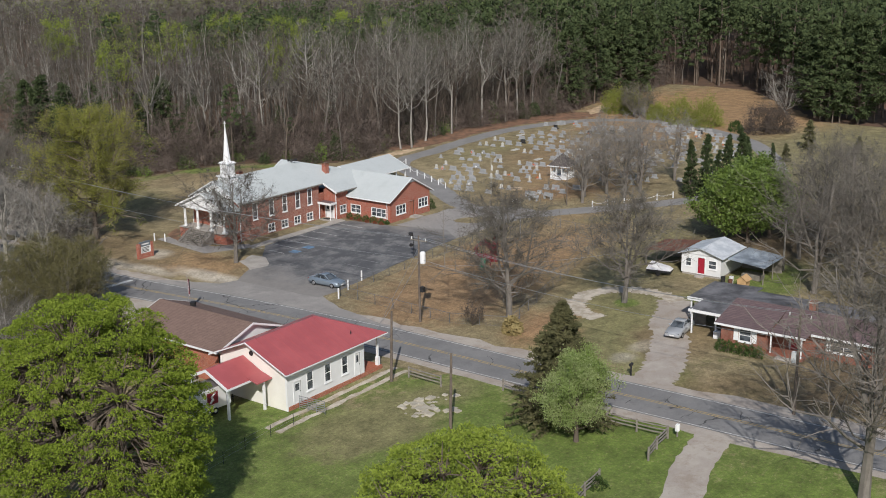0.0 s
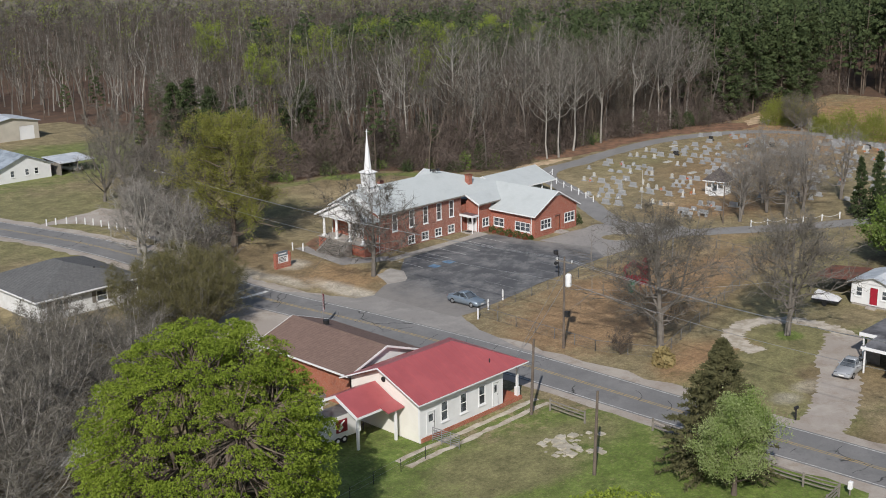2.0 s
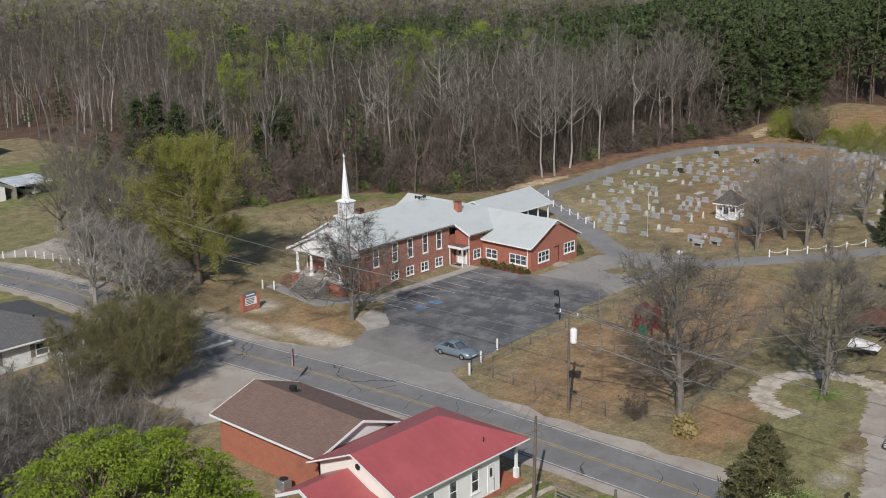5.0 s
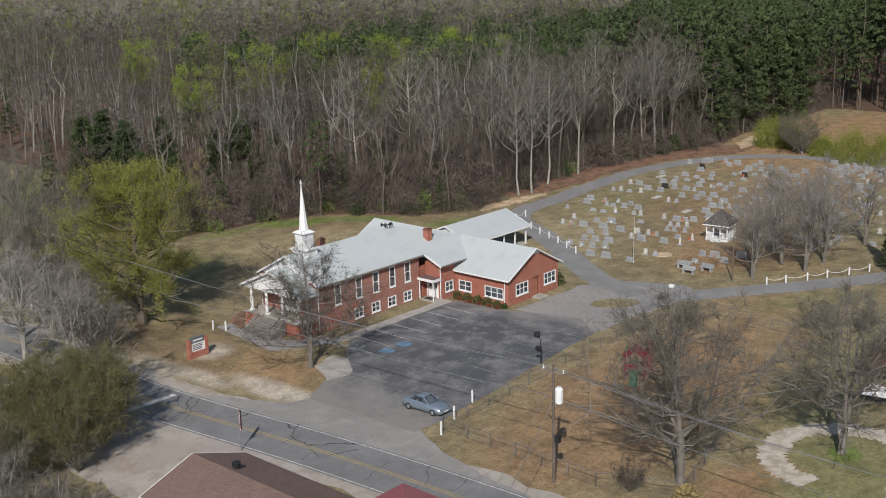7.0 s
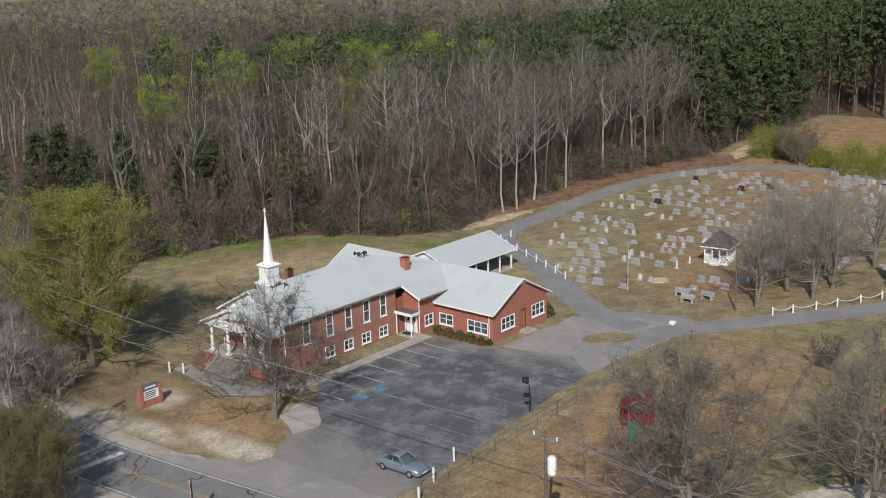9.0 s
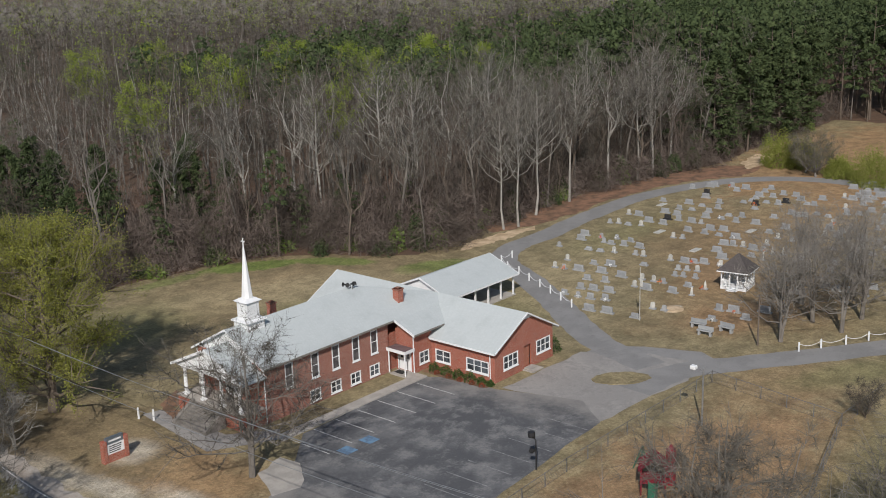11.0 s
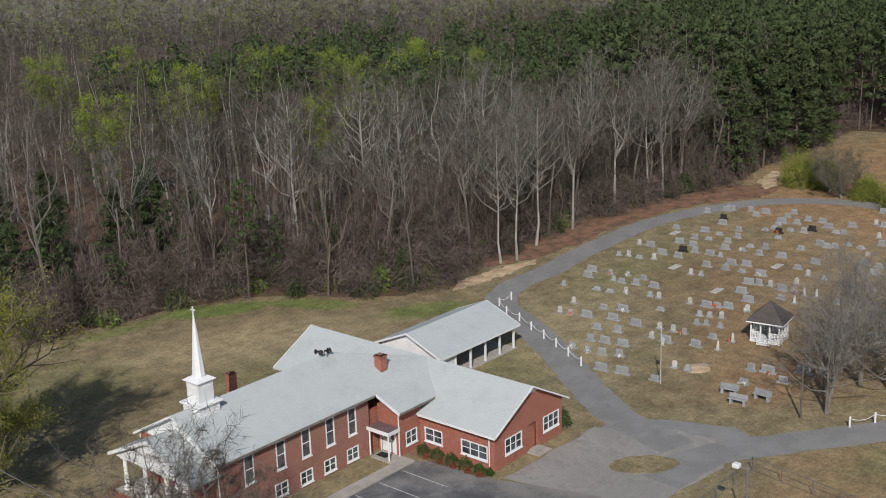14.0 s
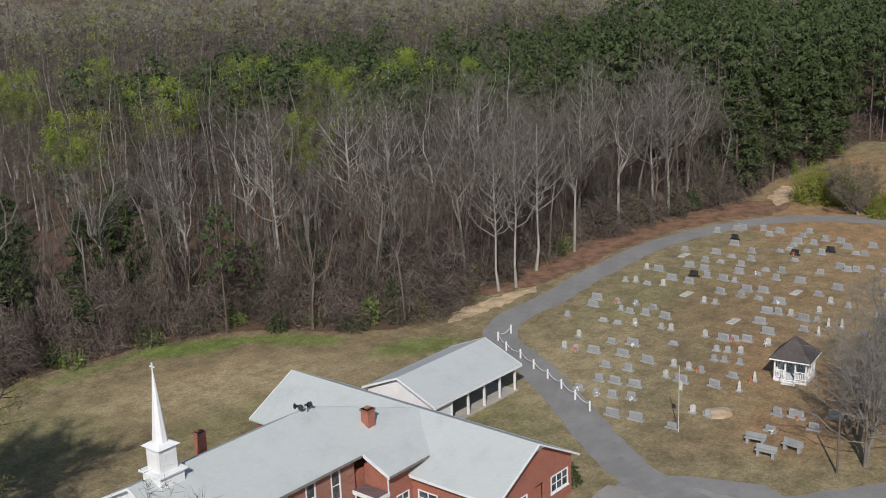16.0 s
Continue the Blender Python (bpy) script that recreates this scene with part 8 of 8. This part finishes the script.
for dy, z in ((-0.95, 9.6), (0.95, 9.6), (0, 7.2)):
    wire((-33.6, -31 + dy, z), (-35.1, -73.7 + dy, z - 0.2), 0.9)
    wire((-33.6, -31 + dy, z), (-34.6, 41 + dy, z + 0.3), 1.1)
wire((-33.6, -31, 6.4), (-13.6, -45, 5.5), 0.5)
wire((-33.6, -31, 7.0), (-47, -36, 3.9), 0.3)
wire((-35.1, -73.7, 6.6), (-22, -68, 3.4), 0.3)
pole(-34.6, 41, 10.2, arm=True, label="utility pole among the side yard trees")

# ---------------------------------------------------------------- signs and small things
sg = empty("church_sign", -33.2, 15.6, 0, 0, "brick sign stand with a lettered white board", "sign")
for s in (-1.05, 1.05):
    part("pillar", bevelled(Mesh().box(s - 0.2, -0.25, 0, s + 0.2, 0.25, 2.0), "pillar", 0.02), "brick", sg)
part("plinth", Mesh().box(-0.85, -0.2, 0, 0.85, 0.2, 0.7), "brick", sg)
bd = part("board", Mesh().box(-0.85, -0.16, 0.7, 0.85, 0.16, 1.6), "white", sg, "white letter board")
part("header", Mesh().box(-0.85, -0.14, 1.6, 0.85, 0.14, 2.2), "car_grey", sg, "blue-grey header panel")
for k in range(4):
    part("text_bar", Mesh().box(-0.65, -0.172, 0.84 + 0.18 * k, 0.45 + 0.05 * k, -0.161, 0.92 + 0.18 * k), "dark", bd)
part("text_bar", Mesh().box(-0.6, -0.155, 1.82, 0.6, -0.141, 1.98), "white", sg)
for k, (a, b) in enumerate(((0.0, 1.6), (2.1, 3.6), (4.1, 5.4), (5.9, 7.0))):
    part("road_marking", flat([(-45.6 + 0.5 * (k % 2), 11.0 + a), (-42.2, 10.9 + a), (-42.2, 11.2 + a), (-45.6 + 0.5 * (k % 2), 11.35 + a)], 0.039), "line", road, "worn white painted bar")
    part("road_marking", flat([(-45.0, 11.6 + a), (-43.6, 11.6 + a), (-43.6, 11.7 + a), (-45.0, 11.75 + a)], 0.039), "line", road, "worn white painted bar")
mb = empty("mailbox", -45.2, -67.4, 0, 0, "pale box on a short post", "mailbox")
part("post", Mesh().box(-0.05, -0.05, 0, 0.05, 0.05, 0.7), "grey_wood", mb)
part("box", bevelled(Mesh().box(-0.18, -0.16, 0.5, 0.18, 0.16, 1.15), "box", 0.05), "white", mb)
mb = empty("mailbox", -34.9, -57.6, 0, 0, "black mailbox on a wooden post", "mailbox")
part("post", Mesh().box(-0.06, -0.06, 0, 0.06, 0.06, 1.0), "dark", mb)
part("box", bevelled(Mesh().box(-0.28, -0.12, 1.0, 0.28, 0.12, 1.3), "box", 0.05), "dark", mb)

ps = empty("playset", -10.6, -23.6, 0, 30, "red canopied playset with a green slide", "playset")
ps.scale = (0.84, 0.84, 0.84)
for a in (-1.1, 1.1):
    for b in (-1.1, 1.1):
        part("post", Mesh().box(a - 0.08, b - 0.08, 0, a + 0.08, b + 0.08, 2.6), "play_red", ps)
part("deck", Mesh().box(-1.2, -1.2, 1.2, 1.2, 1.2, 1.32), "play_red", ps)
part("canopy", gable(Mesh(), "x", -1.4, 1.4, -1.4, 1.4, 2.5, 3.6, 0.06), "play_red", ps)
for s in (-1.12, 1.12):
    part("panel", Mesh().box(-1.1, s - 0.03, 1.32, 1.1, s + 0.03, 2.0), "play_red", ps)
part("slide", Mesh().hexa(((-1.2, -0.35, 1.2), (-1.2, 0.35, 1.2), (-3.4, 0.35, 0.05), (-3.4, -0.35, 0.05), (-1.2, -0.35, 1.3), (-1.2, 0.35, 1.3), (-3.4, 0.35, 0.15), (-3.4, -0.35, 0.15))), "play_green", ps)
part("slide_rim", Mesh().tube(((-1.2, -0.4, 1.45), (-3.4, -0.4, 0.3)), (0.06, 0.06), 5).tube(((-1.2, 0.4, 1.45), (-3.4, 0.4, 0.3)), (0.06, 0.06), 5), "play_green", ps)
part("turret", Mesh().tube(((1.6, -1.6, 0), (1.6, -1.6, 3.4), (1.6, -1.6, 4.0)), (0.5, 0.5, 0.05), 8), "play_red", ps)
part("swing_beam", Mesh().tube(((1.1, 1.1, 2.4), (4.4, 1.1, 2.4)), (0.07, 0.07), 6), "play_green", ps)
for s in (0.8, 1.4):
    part("swing_leg", Mesh().tube(((4.4, 1.1, 2.4), (4.4, s * 1.0 - 0.2 if s < 1 else s + 0.6, 0)), (0.06, 0.06), 6), "play_green", ps)


# ---------------------------------------------------------------- vehicles
def lofted(name, rows, material, parent, label=""):
    """A body from cross sections: rows of (y, half width, low z, high z, top half width)."""
    m = Mesh()
    rings = []
    for y, w, z0, z1, tw in rows:
        ring = [(-w * 0.9, y, z0), (-w, y, z0 + (z1 - z0) * 0.3), (-w * 0.99, y, z0 + (z1 - z0) * 0.7), (-tw, y, z1), (tw, y, z1), (w * 0.99, y, z0 + (z1 - z0) * 0.7), (w, y, z0 + (z1 - z0) * 0.3), (w * 0.9, y, z0)]
        rings.append(len(m.v))
        m.v += ring
    for a, b in zip(rings, rings[1:]):
        for j in range(8):
            k = (j + 1) % 8
            m.f.append((a + j, a + k, b + k, b + j))
    m.f.append(tuple(reversed(range(rings[0], rings[0] + 8))))
    m.f.append(tuple(range(rings[-1], rings[-1] + 8)))
    me = m.data(name)
    for poly in me.polygons:
        poly.use_smooth = True
    return part(name, me, material, parent, label)


def sedan(x, y, turn, paint, label):
    """A saloon car, nose towards -y."""
    c = empty("car", x, y, 0, turn, label, "car")
    body = lofted("body", [(-2.3, 0.72, 0.35, 0.62, 0.6), (-2.2, 0.84, 0.25, 0.74, 0.72), (-1.3, 0.88, 0.2, 0.88, 0.78), (-0.8, 0.89, 0.2, 0.95, 0.8), (0.9, 0.89, 0.2, 0.98, 0.8), (1.5, 0.88, 0.22, 0.99, 0.78), (2.2, 0.84, 0.3, 0.94, 0.72), (2.35, 0.74, 0.4, 0.8, 0.62)], paint, c)
    lofted("roof", [(-0.95, 0.72, 0.94, 0.96, 0.7), (-0.2, 0.7, 0.95, 1.4, 0.56), (0.4, 0.7, 0.95, 1.44, 0.57), (0.95, 0.7, 0.95, 1.38, 0.55), (1.6, 0.7, 0.96, 1.0, 0.68)], "glass", c, "dark glazed cabin")
    lofted("roof_panel", [(-0.16, 0.55, 1.36, 1.43, 0.52), (0.4, 0.57, 1.4, 1.47, 0.54), (0.92, 0.55, 1.34, 1.41, 0.52)], paint, c)
    m = Mesh()
    for s in (-1, 1):
        for a, b in (((-0.9, 0.95), (-0.2, 1.41)), ((0.42, 0.97), (0.42, 1.42)), ((1.55, 0.98), (0.95, 1.39))):
            m.tube(((s * 0.76, a[0], a[1]), (s * 0.58, b[0], b[1])), (0.04, 0.035), 4)
    pieces("pillar", m, paint, c)
    for s in (-1, 1):
        for yy in (-1.42, 1.4):
            t = part("wheel", Mesh().tube(((s * 0.72, yy, 0.32), (s * 0.9, yy, 0.32)), (0.32, 0.32), 16), "rubber", c, "black tyre")
            part("rim", Mesh().tube(((s * 0.9, yy, 0.32), (s * 0.915, yy, 0.32)), (0.2, 0.18), 12), "steel", t)
        part("headlight", bevelled(Mesh().box(s * 0.42, -2.27, 0.56, s * 0.74, -2.12, 0.7), "headlight", 0.02), "glass", c)
        part("tail_light", bevelled(Mesh().box(s * 0.45, 2.24, 0.68, s * 0.75, 2.33, 0.84), "tail_light", 0.02), "red_paint", c)
        part("mirror", bevelled(Mesh().box(s * 0.82, -0.62, 0.95, s * 1.0, -0.5, 1.08), "mirror", 0.02), paint, c)
    part("bumper", bevelled(Mesh().box(-0.76, -2.36, 0.3, 0.76, -2.22, 0.5), "bumper", 0.04), paint, c)
    part("number_plate", Mesh().box(-0.26, -2.38, 0.4, 0.26, -2.365, 0.52), "white", c)
    return c


sedan(-29.0, -13.1, 3, "car_silver", "silver-blue saloon parked beside white posts")
sedan(-21.0, -56.0, -85, "car_bright", "pale silver saloon parked on the gravel drive")
sedan(-16.8, 99.5, 20, "car_white", "white car under the far carport")
tr = empty("cargo_trailer", -64.6, -30.6, 0, -4, "white enclosed cargo trailer with a red mark", "trailer")
part("box", bevelled(Mesh().box(-2.2, -1.05, 0.5, 2.2, 1.05, 2.55), "box", 0.08, 2), "car_white", tr)
part("roof", Mesh().box(-2.15, -1.0, 2.55, 2.15, 1.0, 2.6), "steel", tr)
lg = part("panel_mark", Mesh().box(-0.5, -1.07, 1.05, 0.7, -1.055, 2.2), "play_red", tr, "red square with a pale swirl")
part("swirl", Mesh().tube(((-0.2, -1.075, 1.2), (0.1, -1.075, 1.5), (0.0, -1.075, 1.8), (0.4, -1.075, 2.05)), (0.08, 0.14, 0.1, 0.05), 5), "white", lg)
for s in (-0.35, 0.35):
    for b in (-1.06, 0.9):
        t = part("wheel", Mesh().tube(((s, b, 0.34), (s, b + 0.16, 0.34)), (0.33, 0.33), 14), "rubber", tr)
        part("rim", Mesh().tube(((s, b - 0.01, 0.34), (s, b + 0.0, 0.34)), (0.16, 0.16), 10), "white", t)
part("drawbar", Mesh().tube(((2.2, -0.6, 0.5), (3.3, 0, 0.5), (2.2, 0.6, 0.5)), (0.05, 0.05, 0.05), 5), "dark", tr)
part("jack", Mesh().tube(((3.2, 0, 0), (3.2, 0, 0.8)), (0.05, 0.04), 6), "dark", tr)
bt = empty("covered_trailer", -2.4, -44.4, 0, 10, "small trailer heaped under a white sheet", "trailer")
part("bed", Mesh().box(-0.7, -1.5, 0.5, 0.7, 1.5, 0.75), "dark", bt)
part("cover", Mesh().hexa(((-0.75, -1.55, 0.75), (0.75, -1.55, 0.75), (0.75, 1.55, 0.75), (-0.75, 1.55, 0.75), (-0.2, -1.3, 1.0), (0.3, -1.2, 1.15), (0.35, 1.1, 1.6), (-0.3, 1.2, 1.5))), "car_white", bt)
for s in (-0.8, 0.72):
    part("wheel", Mesh().tube(((s, 0, 0.3), (s + 0.1, 0, 0.3)), (0.3, 0.3), 12), "rubber", bt)
wk = empty("wrecked_truck", -81.6, -18.6, 0, 85, "old pale pickup overgrown by brush", "truck")
lofted("body", [(-2.4, 0.85, 0.4, 0.95, 0.8), (-1.0, 0.92, 0.4, 1.1, 0.85), (2.5, 0.92, 0.4, 1.05, 0.88)], "car_white", wk)
lofted("cab", [(-1.0, 0.8, 1.05, 1.1, 0.75), (-0.6, 0.78, 1.05, 1.7, 0.62), (0.5, 0.78, 1.05, 1.72, 0.62), (0.7, 0.8, 1.05, 1.1, 0.75)], "car_white", wk)
for s in (-0.95, 0.8):
    for yy in (-1.5, 1.6):
        part("wheel", Mesh().tube(((s, yy, 0.36), (s + 0.16, yy, 0.36)), (0.36, 0.36), 12), "rubber", wk)
# odds and ends by the cottage
for k, (x, y) in enumerate(((-1.6, -52.4), (-1.0, -53.2), (-2.2, -53.6))):
    tagged(part("bin", Mesh().tube(((x, y, 0), (x, y, 0.8), (x, y, 0.86)), (0.24, 0.28, 0.3), 10), ("dark", "white", "rust")[k]), ("dark bin under the lean-to", "white drum under the lean-to", "rusty drum under the lean-to")[k], "bin", "clutter by the cottage")
tagged(part("wood_pile", bevelled(Mesh().box(1.5, -55.8, 0, 3.0, -53.4, 0.7), "pile", 0.05), "grey_wood"), "stack of grey timber under the lean-to", "wood pile")
tagged(part("crate", bevelled(Mesh().box(-20.6, -60.4, 0, -19.8, -59.6, 0.8), "crate", 0.03), "white"), "pale box in the carport", "box")
tagged(part("rubble", bevelled(Mesh().box(-50.8, -45.6, 0, -50.0, -45.0, 0.16), "rubble", 0.05), "stone_pale"), "pale broken slab in the grass", "stone", "rubble stones")
for k in range(40):
    x, y = rs.gauss(-52.2, 1.3), rs.gauss(-46.3, 1.2)
    s = rs.uniform(0.12, 0.45)
    tagged(part("rubble", bevelled(Mesh().hexa([(x + a * s * rs.uniform(0.6, 1), y + b * s * rs.uniform(0.6, 1), z) for z in (0, s * 0.35) for a, b in ((-1, -1), (1, -1), (1, 1), (-1, 1))]), "rubble", 0.02), "stone_pale"), "pale broken stone in the grass", "stone", "rubble stones")
